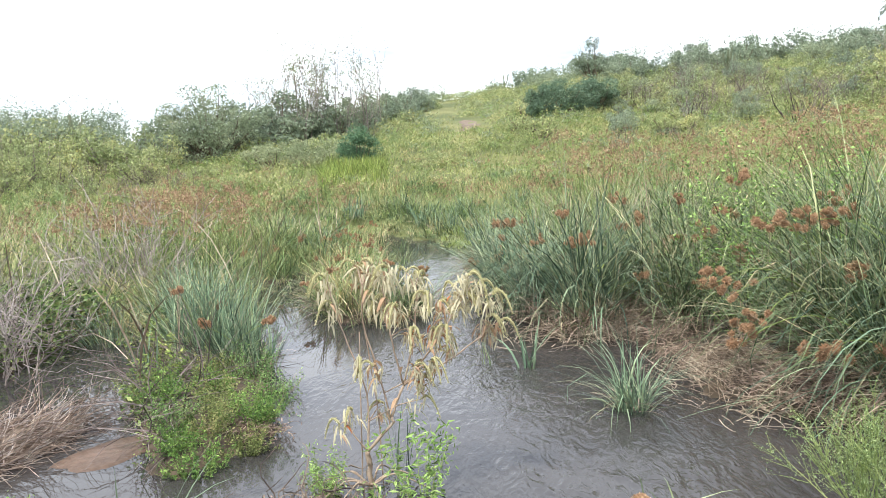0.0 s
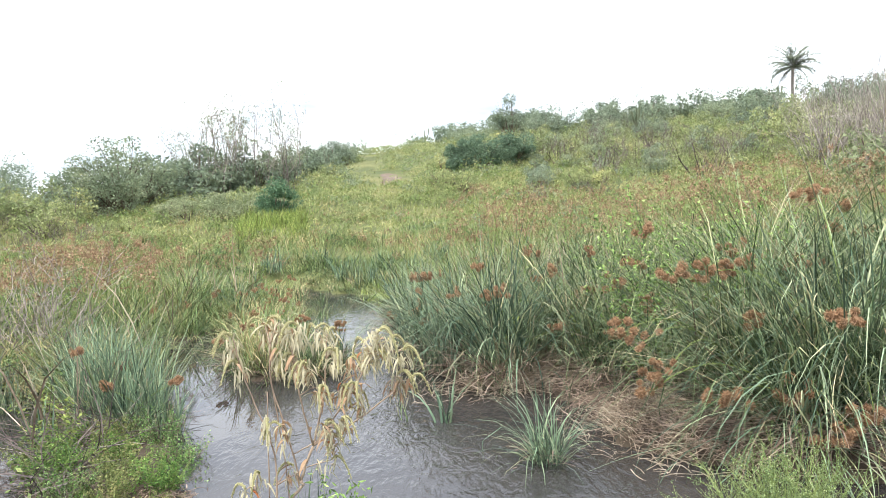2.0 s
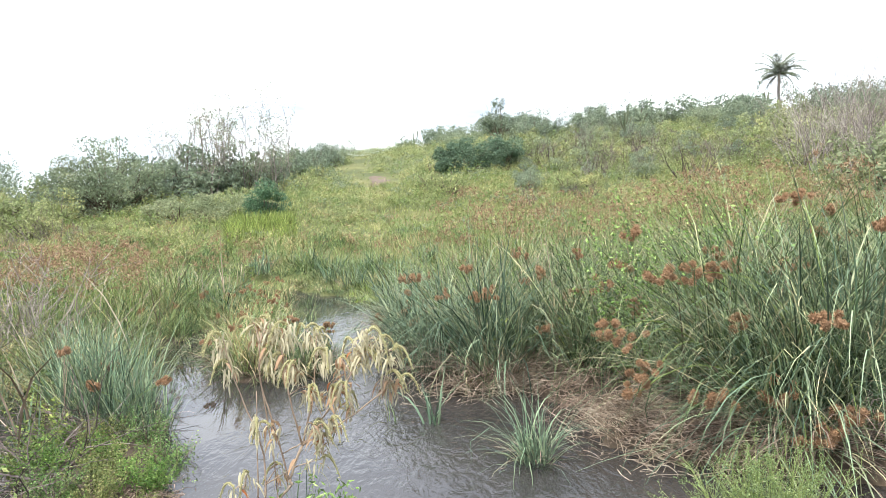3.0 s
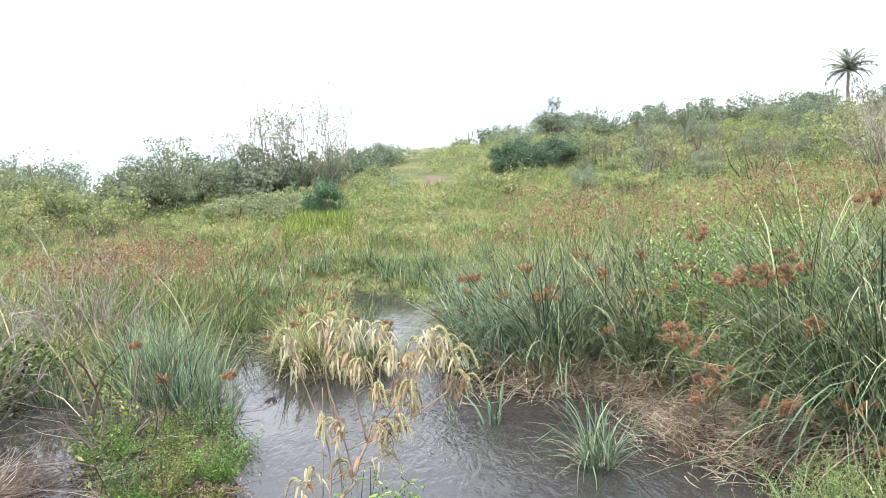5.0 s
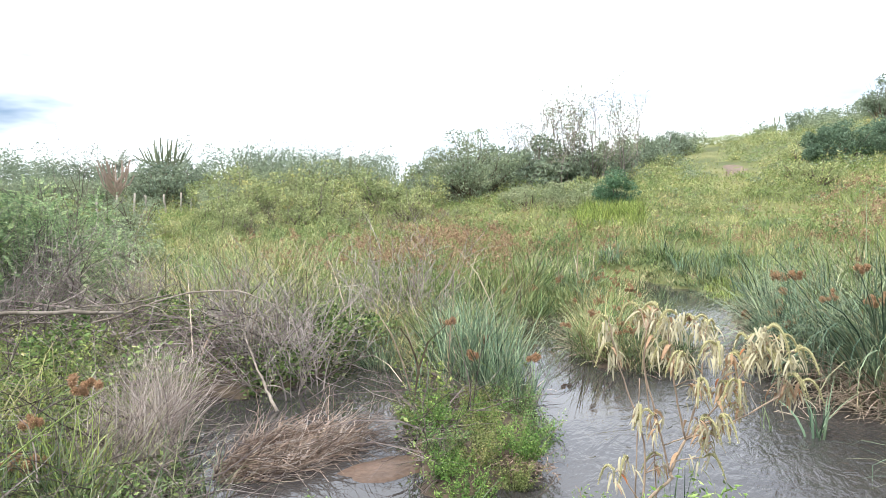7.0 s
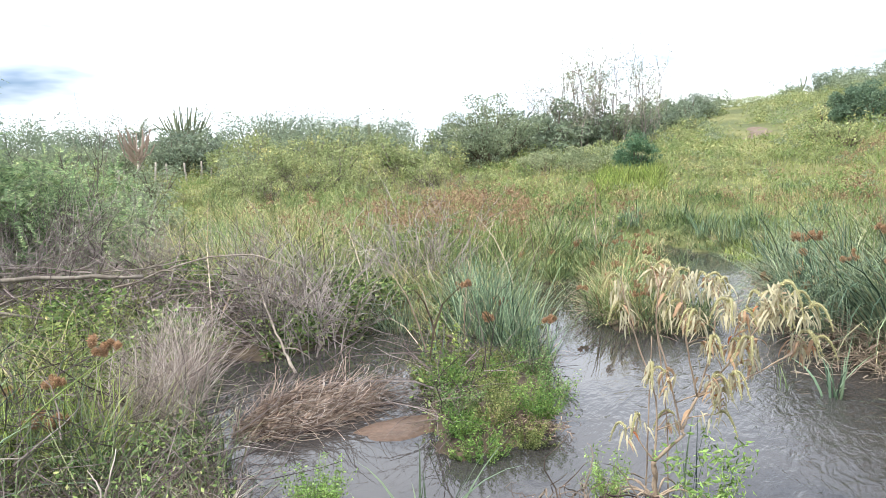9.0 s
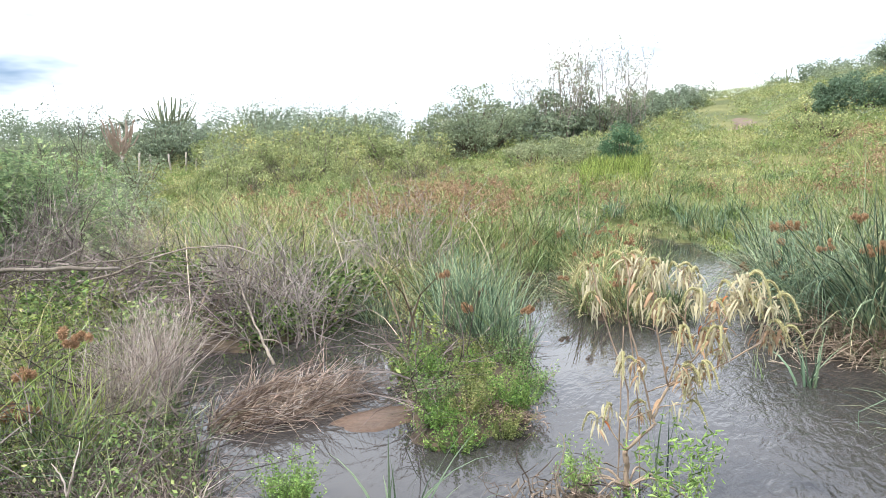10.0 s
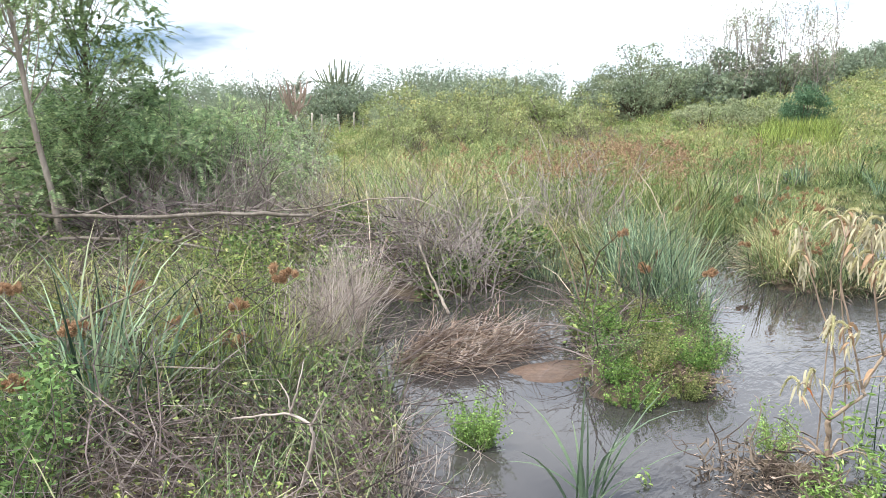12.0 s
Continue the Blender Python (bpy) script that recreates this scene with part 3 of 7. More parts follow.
def height(x, y):
    """Height of the ground."""
    x, y = np.asarray(x, float), np.asarray(y, float)
    sh = x.shape
    x, y = x.ravel(), y.ravel()
    dx, dy = x - 0.5, y - 0.3
    r, a = np.hypot(dx, dy), np.degrees(np.arctan2(dx, dy))
    a = np.clip(a, -75, 70)
    i = np.clip(np.searchsorted(HILL_A, a) - 1, 0, len(HILL_A) - 2)
    A = np.array(HILL_A, float)
    u = np.clip((a - A[i]) / (A[i + 1] - A[i]), 0, 1)
    u = u * u * (3 - 2 * u)
    rows = np.array([np.interp(r, HILL_R, row) for row in HILL])
    idx = np.arange(len(x))
    h = rows[i, idx] * (1 - u) + rows[i + 1, idx] * u
    h = np.where(dy < -4, h * np.clip(1 + (dy + 4) / 20, 0.1, 1), h)
    h = h + 0.05 * np.clip(r / 20, 0, 1.5) * nz(x, y, 2.5) * 1.5
    h = h + 0.07 * np.clip((x - 2.2) / 3, 0, 3) * np.clip((12 - r) / 6, 0, 1)
    d = np.full(x.shape, 3.0)
    near = (np.abs(x) < 9) & (y > -2) & (y < 20)
    if near.any():
        d[near] = shore(x[near], y[near])
    bank = 0.06 + 0.035 * nz(x, y, 0.5, 3.0)
    k = np.clip((d + 0.22) / 0.40, 0, 1)
    k = k * k * (3 - 2 * k)
    land = bank + h
    out = np.where(d < 0.6, -0.28 + (land + 0.28) * k, land)
    return out.reshape(sh)


def stretch(lo, hi, fine, reach, grow=1.12):
    """Grid lines: even steps between lo and hi, then ever wider ones out to reach."""
    mid = list(np.arange(lo, hi, fine))
    out, step = [mid[-1]], fine
    while out[-1] < reach:
        step *= grow
        out.append(out[-1] + step)
    back, step = [mid[0]], fine
    while back[-1] > -reach:
        step *= grow
        back.append(back[-1] - step)
    return np.array(back[:0:-1] + mid + out[1:])


gx, gy = stretch(-4.6, 4.2, 0.085, 600, 1.12), stretch(1.6, 9.0, 0.085, 600, 1.12)
GX, GY = np.meshgrid(gx, gy)
verts = np.stack([GX, GY, height(GX, GY)], -1).reshape(-1, 3)
ny, nx = GX.shape
i0 = (np.arange(ny - 1)[:, None] * nx + np.arange(nx - 1)[None]).ravel()
tri = np.concatenate([np.stack([i0, i0 + 1, i0 + nx + 1], 1), np.stack([i0, i0 + nx + 1, i0 + nx], 1)])
ground = tagged(new("ground", Geo().add(verts, tri).mesh("ground", GROUND, True)), "muddy stream bank rising to a grassy hillside", "ground", "", "structure")

wx, wy = np.meshgrid(np.linspace(-6.0, 6.0, 41), np.linspace(1.0, 18.0, 61))
ny, nx = wx.shape
i0 = (np.arange(ny - 1)[:, None] * nx + np.arange(nx - 1)[None]).ravel()
tri = np.concatenate([np.stack([i0, i0 + 1, i0 + nx + 1], 1), np.stack([i0, i0 + nx + 1, i0 + nx], 1)])
water = tagged(new("water", Geo().add(np.stack([wx, wy, wx * 0], -1).reshape(-1, 3), tri).mesh("water", WATER, True)),
               "shallow muddy brown stream with small ripples", "water", "", "structure")


def polar(az, dist):
    """Plan place at an azimuth (degrees right of ahead) and distance from where the walker stands."""
    return 0.5 + dist * math.sin(radians(az)), 0.3 + dist * math.cos(radians(az))


def scatter(n, x0, x1, y0, y1, keep=None, edge=0.04):
    """Random places on dry land inside a rectangle."""
    x, y = rng.uniform(x0, x1, n), rng.uniform(y0, y1, n)
    ok = shore(x, y) > edge
    if keep is not None:
        ok &= keep(x, y)
    return x[ok], y[ok]


def on_ground(x, y, sink=0.02):
    return np.stack([x, y, height(x, y) - sink], 1)


# ---- kinds of plants ----
BALLS = []
for i in range(4):
    ball_geo = Geo()
    spikelets(ball_geo, [(0, 0, 0)], 1.0, 230)
    ring = [(0.02, -0.68), (0.48, -0.48), (0.68, 0.0), (0.48, 0.48), (0.02, 0.68)]
    tube(ball_geo, [(0, 0, z) for r, z in ring], [r for r, z in ring], 7, False)
    BALLS.append(ball_geo.mesh("seed_ball", SEED))


def flower_head(ob, top, size, ball):
    """A thing's flower head, each seed ball a piece of its own."""
    top = np.asarray(top, float)
    rays = int(rng.integers(5, 9))
    g = Geo()
    a = rng.uniform(0, 2 * np.pi, rays)
    el = rng.uniform(-0.15, 1.1, rays)
    r = size * rng.uniform(0.45, 1.15, rays)
    tips = top + np.stack([np.cos(a) * np.cos(el) * r, np.sin(a) * np.cos(el) * r, np.sin(el) * r], 1)
    twigs(g, np.repeat(top[None], rays, 0), tips - top, r, 0.0022, 2, 0.05)
    head = part("flower_head", g, TAN_STEM, ob, "rust-brown prickly seed head")
    for p in [top, *tips]:
        s = ball * rng.uniform(0.7, 1.15)
        b = new("seed_ball", BALLS[rng.integers(0, 4)])
        b.parent = head
        b.matrix_basis = pose(*p, rng.uniform(0, 360), rng.uniform(0, 360), 0) @ Matrix.Diagonal((s, s, s * rng.uniform(0.8, 1.3), 1))


def umbel(g_heads, g_stalk, top, size=0.09, rays=7, spikes=26, ball=0.022):
    """A sedge's flower head: short rays, each with seed balls, over the stalk's end."""
    top = np.asarray(top, float)
    a = rng.uniform(0, 2 * np.pi, rays)
    el = rng.uniform(-0.1, 1.2, rays)
    r = size * rng.uniform(0.55, 1.15, rays)
    tips = top + np.stack([np.cos(a) * np.cos(el) * r, np.sin(a) * np.cos(el) * r, np.sin(el) * r], 1)
    tips = np.concatenate([tips, top[None]])
    if g_stalk is not None:
        twigs(g_stalk, np.repeat(top[None], rays, 0), tips[:-1] - top, r, 0.0016, 1, 0.05)
    spikelets(g_heads, tips, ball, spikes)
    extra = tips[:-1] + rng.normal(0, ball * 0.8, (rays, 3))
    spikelets(g_heads, extra, ball * 0.8, spikes // 2)


def sedge_tussock(x, y, label, n=260, length=1.0, width=0.011, spread=0.14, lean=0.35, curve=1.1, mat=None, heads=0, head_size=0.09,
                  skirt=0, skirt_len=0.5, bias=None, bias_w=0.0, group="sedge tussocks", name="sedge_tussock", z=None, seg=5, stalk_len=1.0, bracts=True, ball=0.03, power=1.7, heads_at=()):
    """A clump of long arching leaves; flower heads on stalks; a skirt of dead leaves."""
    ob = thing(name, x, y, label, "sedge", group, z)
    g = Geo()
    a = rng.uniform(0, 2 * np.pi, n)
    r = spread * np.sqrt(rng.uniform(0, 1, n))
    base = np.stack([np.cos(a) * r, np.sin(a) * r, np.full(n, -0.03)], 1)
    az = a + rng.normal(0, 1.6, n)
    ln = np.abs(rng.normal(lean, lean * 0.7, n)) * (0.4 + 0.6 * r / spread)
    if bias is not None:
        b = radians(bias)
        vx, vy = np.cos(az) + bias_w * np.cos(b), np.sin(az) + bias_w * np.sin(b)
        az = np.arctan2(vy, vx)
        ln = ln + 0.25 * bias_w
    cv = np.abs(rng.normal(curve, curve * 0.55, n))
    blades(g, base, az, ln, cv, length * rng.uniform(0.4, 1.2, n), width * rng.uniform(0.5, 1.45, n), seg, power=power)
    part("leaf_mass", g, mat or SEDGE, ob)
    if skirt:
        g = Geo()
        a = rng.uniform(0, 2 * np.pi, skirt)
        base = np.stack([np.cos(a) * spread, np.sin(a) * spread, rng.uniform(0.0, 0.12, skirt)], 1)
        blades(g, base, a + rng.normal(0, 0.5, skirt), rng.uniform(0.9, 1.5, skirt), rng.uniform(0.2, 0.9, skirt),
               skirt_len * rng.uniform(0.5, 1.2, skirt), width * 1.1, 4)
        part("leaf_skirt", g, BROWN_STRAW, ob, "dry brown hanging leaves")
    for hx, hy, hz in heads_at:
        tip = np.array([hx - x, hy - y, hz - ob.matrix_world.translation.z])
        u = np.linspace(0, 1, 9)[:, None]
        crest = np.array([tip[0] * 0.45, tip[1] * 0.45, max(tip[2] + 0.12, 0.75 * np.linalg.norm(tip))])
        pts = 2 * u * (1 - u) * crest + u ** 2 * tip
        gs = Geo()
        tube(gs, pts, np.linspace(0.006, 0.0035, 9), 4)
        st = part("flower_stalk", gs, GREEN_STEM, ob, "thick green flower stalk")
        flower_head(ob, tip, head_size * rng.uniform(0.85, 1.15), ball)
        gb = Geo()
        blades(gb, np.repeat(tip[None], 4, 0), rng.uniform(0, 2 * np.pi, 4), rng.uniform(0.9, 1.5, 4), rng.uniform(0.2, 0.8, 4), rng.uniform(0.2, 0.5, 4), 0.009, 4)
        part("bract", gb, SEDGE, st)
    for i in range(heads):
        gs = Geo()
        a = rng.uniform(0, 2 * np.pi)
        dx, dy = math.cos(a), math.sin(a)
        if bias is not None:
            dx += bias_w * math.cos(radians(bias))
            dy += bias_w * math.sin(radians(bias))
        k = stalk_len * rng.uniform(0.45, 1.12)
        out = k * rng.uniform(0.2, 0.75)
        u = np.linspace(0, 1, 7)
        rise = math.sqrt(max(0.05, k * k - out * out))
        pts = np.stack([dx * out * u ** 1.7, dy * out * u ** 1.7, rise * (u - 0.13 * u ** 3)], 1)
        tube(gs, pts, np.linspace(0.004, 0.0025, 7), 4)
        top = pts[-1]
        s = part("flower_stalk", gs, GREEN_STEM, ob, "thin green flower stalk")
        flower_head(ob, top, head_size * rng.uniform(0.7, 1.2), ball)
        if bracts:
            gb = Geo()
            m = 4
            blades(gb, np.repeat(top[None], m, 0), rng.uniform(0, 2 * np.pi, m), rng.uniform(0.9, 1.4, m), rng.uniform(0.2, 0.8, m),
                   rng.uniform(0.15, 0.4, m), 0.009, 4)
            part("bract", gb, SEDGE, s)
    return ob


def leafy_herb(x, y, label, stems=40, h=0.3, spread=0.2, leaf=0.025, per=26, mat=None, name="leafy_herb", group="herbs by the stream", lean=0.5, z=None, ratio=0.5, stem_mat=None, jit=0.010):
    """A bushy low herb: many thin stems set with small leaves."""
    ob = thing(name, x, y, label, "herb", group, z)
    a = rng.uniform(0, 2 * np.pi, stems)
    r = spread * np.sqrt(rng.uniform(0, 1, stems)) * 0.7
    base = np.stack([np.cos(a) * r, np.sin(a) * r, np.full(stems, -0.02)], 1)
    ln = np.abs(rng.normal(lean * 0.7, lean * 0.4, stems))
    way = np.stack([np.sin(ln) * np.cos(a), np.sin(ln) * np.sin(a), np.cos(ln)], 1)
    L = h * rng.uniform(0.6, 1.25, stems)
    g = Geo()
    twigs(g, base, way, L, 0.0025, 3, 0.15)
    part("stem_mass", g, stem_mat or GREEN_STEM, ob)
    u = rng.uniform(0.06, 1.03, (stems, per))
    at = (base[:, None] + way[:, None] * (L[:, None] * u)[..., None] + rng.normal(0, jit, (stems, per, 3))).reshape(-1, 3)
    g = Geo()
    leaves(g, at, leaf * rng.uniform(0.6, 1.3, len(at)), ratio, 0.35)
    part("leaf_mass", g, mat or HERB, ob)
    return ob


def shrub_parts(ob, h, w, n, leaf, mat, bark, clumps=14, trunk_r=0.04, lift=0.25, uneven=0.35, squash=0.75, bare=0, flat=0.2, puff=0.21):
    """Trunk, limbs and a crown of many leaves in uneven clumps."""
    g = Geo()
    cl = []
    for i in range(clumps):
        a = rng.uniform(0, 2 * np.pi)
        rr = w / 2 * math.sqrt(rng.uniform(0.02, 1)) * 0.8
        top = h * (1 - 0.55 * (rr / (w / 2)) ** 2) * rng.uniform(1 - uneven, 1)
        c = np.array([math.cos(a) * rr, math.sin(a) * rr, rng.uniform(lift * h, max(lift * h + 0.05, top * 0.88))])
        cl.append(c)
        foot = np.array([c[0] * 0.08, c[1] * 0.08, 0.0])
        tube(g, crooked(foot - [0, 0, 0.05], c, 5, 0.03 * h), np.linspace(trunk_r * rng.uniform(0.5, 1), trunk_r * 0.15, 5), 4, False)
    part("trunk", g, bark, ob)
    cl = np.array(cl)
    pick = rng.integers(0, clumps, n)
    d = rng.normal(0, 1, (n, 3))
    d /= np.linalg.norm(d, axis=1, keepdims=True)
    rad = (w * puff * rng.uniform(0.6, 1.15, clumps))[pick] * rng.uniform(0.25, 1, n) ** 0.45
    rad = rad * (1 + 0.2 * rng.normal(0, 1, n) * (rng.uniform(0, 1, n) < 0.03))
    at = cl[pick] + d * rad[:, None] * np.array([1, 1, squash])
    at = at[at[:, 2] > 0.03]
    g = Geo()
    leaves(g, at, leaf * rng.uniform(0.6, 1.4, len(at)), 0.55, flat, 0.0, True)
    part("crown", g, mat, ob)
    if bare:
        g = Geo()
        b = cl[rng.integers(0, clumps, bare)]
        way = rng.normal(0, 0.5, (bare, 3)) + np.array([0, 0, 1.0])
        twigs(g, b, way, h * rng.uniform(0.2, 0.5, bare), trunk_r * 0.15, 4, 0.3)
        part("bare_twig_spray", g, GREY_TWIG, ob)
    return ob


def shrub(x, y, label, h, w, n, leaf, mat, bark=None, group="hillside shrubs", name="shrub", **kw):
    ob = thing(name, x, y, label, "shrub", group, None, rng.uniform(0, 360))
    return shrub_parts(ob, h, w, n, leaf, mat, bark or DARK_BARK, **kw)


def ribbed_column(g, foot, top, r, ribs=8):
    """A cactus stem: ribbed, rounded at its end."""
    pts = crooked(foot, top, 7, 0.012 * np.linalg.norm(np.subtract(top, foot)))
    rad = r * np.array([0.75, 0.95, 1, 1, 1, 0.85, 0.25])
    pts[5] = pts[6] * 0.45 + pts[4] * 0.55 + (pts[6] - pts[4]) * 0.4
    k, m = len(pts), ribs * 2
    t = np.gradient(pts, axis=0)
    t /= np.linalg.norm(t, axis=1, keepdims=True)
    a = np.cross(t, [0.9, 0.35, 0.2])
    a /= np.linalg.norm(a, axis=1, keepdims=True)
    b = np.cross(t, a)
    w = np.arange(m) * 2 * np.pi / m
    star = np.where(np.arange(m) % 2 == 0, 1.0, 0.72)
    ring = pts[:, None] + rad[:, None, None] * star[None, :, None] * (np.cos(w)[None, :, None] * a[:, None] + np.sin(w)[None, :, None] * b[:, None])
    v = np.concatenate([ring.reshape(-1, 3), pts[-1:] + t[-1:] * r * 0.3])
    f = []
    for i in range(k - 1):
        for j in range(m):
            p, q = i * m + j, i * m + (j + 1) % m
            f += [(p, q, q + m), (p, q + m, p + m)]
    f += [(k * m, (k - 1) * m + j, (k - 1) * m + (j + 1) % m) for j in range(m)]
    g.add(v, f)


def cactus(x, y, label, h, arms, w, r=0.11, mat=None, name="columnar_cactus", branched=True, group="cacti on the skyline", fan=0.82, rise=0.55, low=(0.12, 0.42)):
    ob = thing(name, x, y, label, "cactus", group)
    g = Geo()
    ribbed_column(g, (0, 0, -0.1), (0, 0, h * (0.45 if branched else 1.0)), r * 1.25)
    part("stem", g, mat or CACTUS, ob)
    for i in range(arms):
        a = rng.uniform(0, 2 * np.pi)
        rr = w / 2 * math.sqrt(rng.uniform(0.05, 1))
        z0 = h * rng.uniform(*low)
        end = np.array([math.cos(a) * rr, math.sin(a) * rr, h * rng.uniform(0.7, 1.0)])
        elbow = np.array([math.cos(a) * rr * fan, math.sin(a) * rr * fan, z0 + (end[2] - z0) * rise])
        g = Geo()
        ribbed_column(g, (0, 0, z0), elbow, r * 0.8, 6)
        ribbed_column(g, elbow * 0.97, end, r * 0.85, 6)
        part("arm", g, mat or CACTUS, ob)
    return ob


def palm(x, y, label, h, crown, fronds=22, name="palm_tree", group="palms", fall=1.0, z=None):
    ob = thing(name, x, y, label, "palm tree", group, z)
    g = Geo()
    tube(g, crooked((0, 0, -0.2), (0.06 * h, 0, h), 9, 0.01 * h), np.linspace(0.14, 0.10, 9), 8)
    # pale twig colour stands in for haze on the trunk
    part("trunk", g, PALE_TWIG, ob)
    top = np.array([0.06 * h, 0, h])
    for i in range(fronds):
        a = i * 2.399 + rng.normal(0, 0.2)
        el = rng.uniform(-0.45, 1.4) * fall
        L = crown * rng.uniform(0.8, 1.1)
        u = np.linspace(0, 1, 9)
        th = el - 1.1 * u ** 1.5
        p = [top]
        for t in th[:-1]:
            p.append(p[-1] + L / 8 * np.array([math.cos(a) * math.cos(t), math.sin(a) * math.cos(t), math.sin(t)]))
        p = np.array(p)
        g = Geo()
        tube(g, p, np.linspace(0.03, 0.008, 9), 4)
        m = 36
        k = np.interp(np.linspace(0.12, 1, m), u, np.arange(9))
        at = np.stack([np.interp(k, np.arange(9), p[:, j]) for j in range(3)], 1)
        for side in (-1, 1):
            blades(g, at, a + side * rng.uniform(0.8, 1.15, m), rng.uniform(1.1, 1.6, m), rng.uniform(0.2, 0.7, m), L * 0.28 * np.sin(np.linspace(0.5, 2.8, m)), 0.08, 2)
        part("frond", g, HAZED_PALM, ob)
    return ob


def dead_bush(x, y, label, h, w, stems=40, per=7, r=0.006, mat=None, name="dead_shrub", group="dead shrubs", lean=0.5, z=None, bend=0.35):
    """A leafless bush: stems that fork into many fine crooked twigs."""
    ob = thing(name, x, y, label, "dead shrub", group, z)
    a = rng.uniform(0, 2 * np.pi, stems)
    rr = w * 0.22 * np.sqrt(rng.uniform(0, 1, stems))
    base = np.stack([np.cos(a) * rr, np.sin(a) * rr, np.full(stems, -0.03)], 1)
    ln = np.abs(rng.normal(lean, lean * 0.5, stems))
    way = np.stack([np.sin(ln) * np.cos(a), np.sin(ln) * np.sin(a), np.cos(ln)], 1)
    L = h * rng.uniform(0.6, 1.05, stems)
    g = Geo()
    twigs(g, base, way, L, r * rng.uniform(0.6, 1.3, stems), 5, bend)
    part("stem_mass", g, mat or GREY_TWIG, ob)
    k = np.repeat(np.arange(stems), per)
    u = rng.uniform(0.25, 0.95, len(k))
    at = base[k] + way[k] * (L[k] * u)[:, None]
    w2 = way[k] + rng.normal(0, 0.55, (len(k), 3))
    g = Geo()
    twigs(g, at, w2, h * rng.uniform(0.15, 0.5, len(k)), r * 0.4, 4, bend)
    part("twig_mass", g, mat or GREY_TWIG, ob)
    return ob


def branch(ob, pts, r0, r1, mat, name="branch", sides=6, label=""):
    g = Geo()
    pts = np.asarray(pts, float)
    # smooth the line through its points
    u = np.linspace(0, len(pts) - 1, len(pts) * 4)
    line = np.stack([np.interp(u, np.arange(len(pts)), pts[:, j]) for j in range(3)], 1)
    for _ in range(2):
        line[1:-1] = (line[:-2] + 2 * line[1:-1] + line[2:]) / 4
    line[1:-1] += rng.normal(0, r0 * 0.25, (len(line) - 2, 3))
    tube(g, line, np.linspace(r0, r1, len(line)) * rng.uniform(0.85, 1.15, len(line)), sides)
    return part(name, g, mat, ob, label, True)


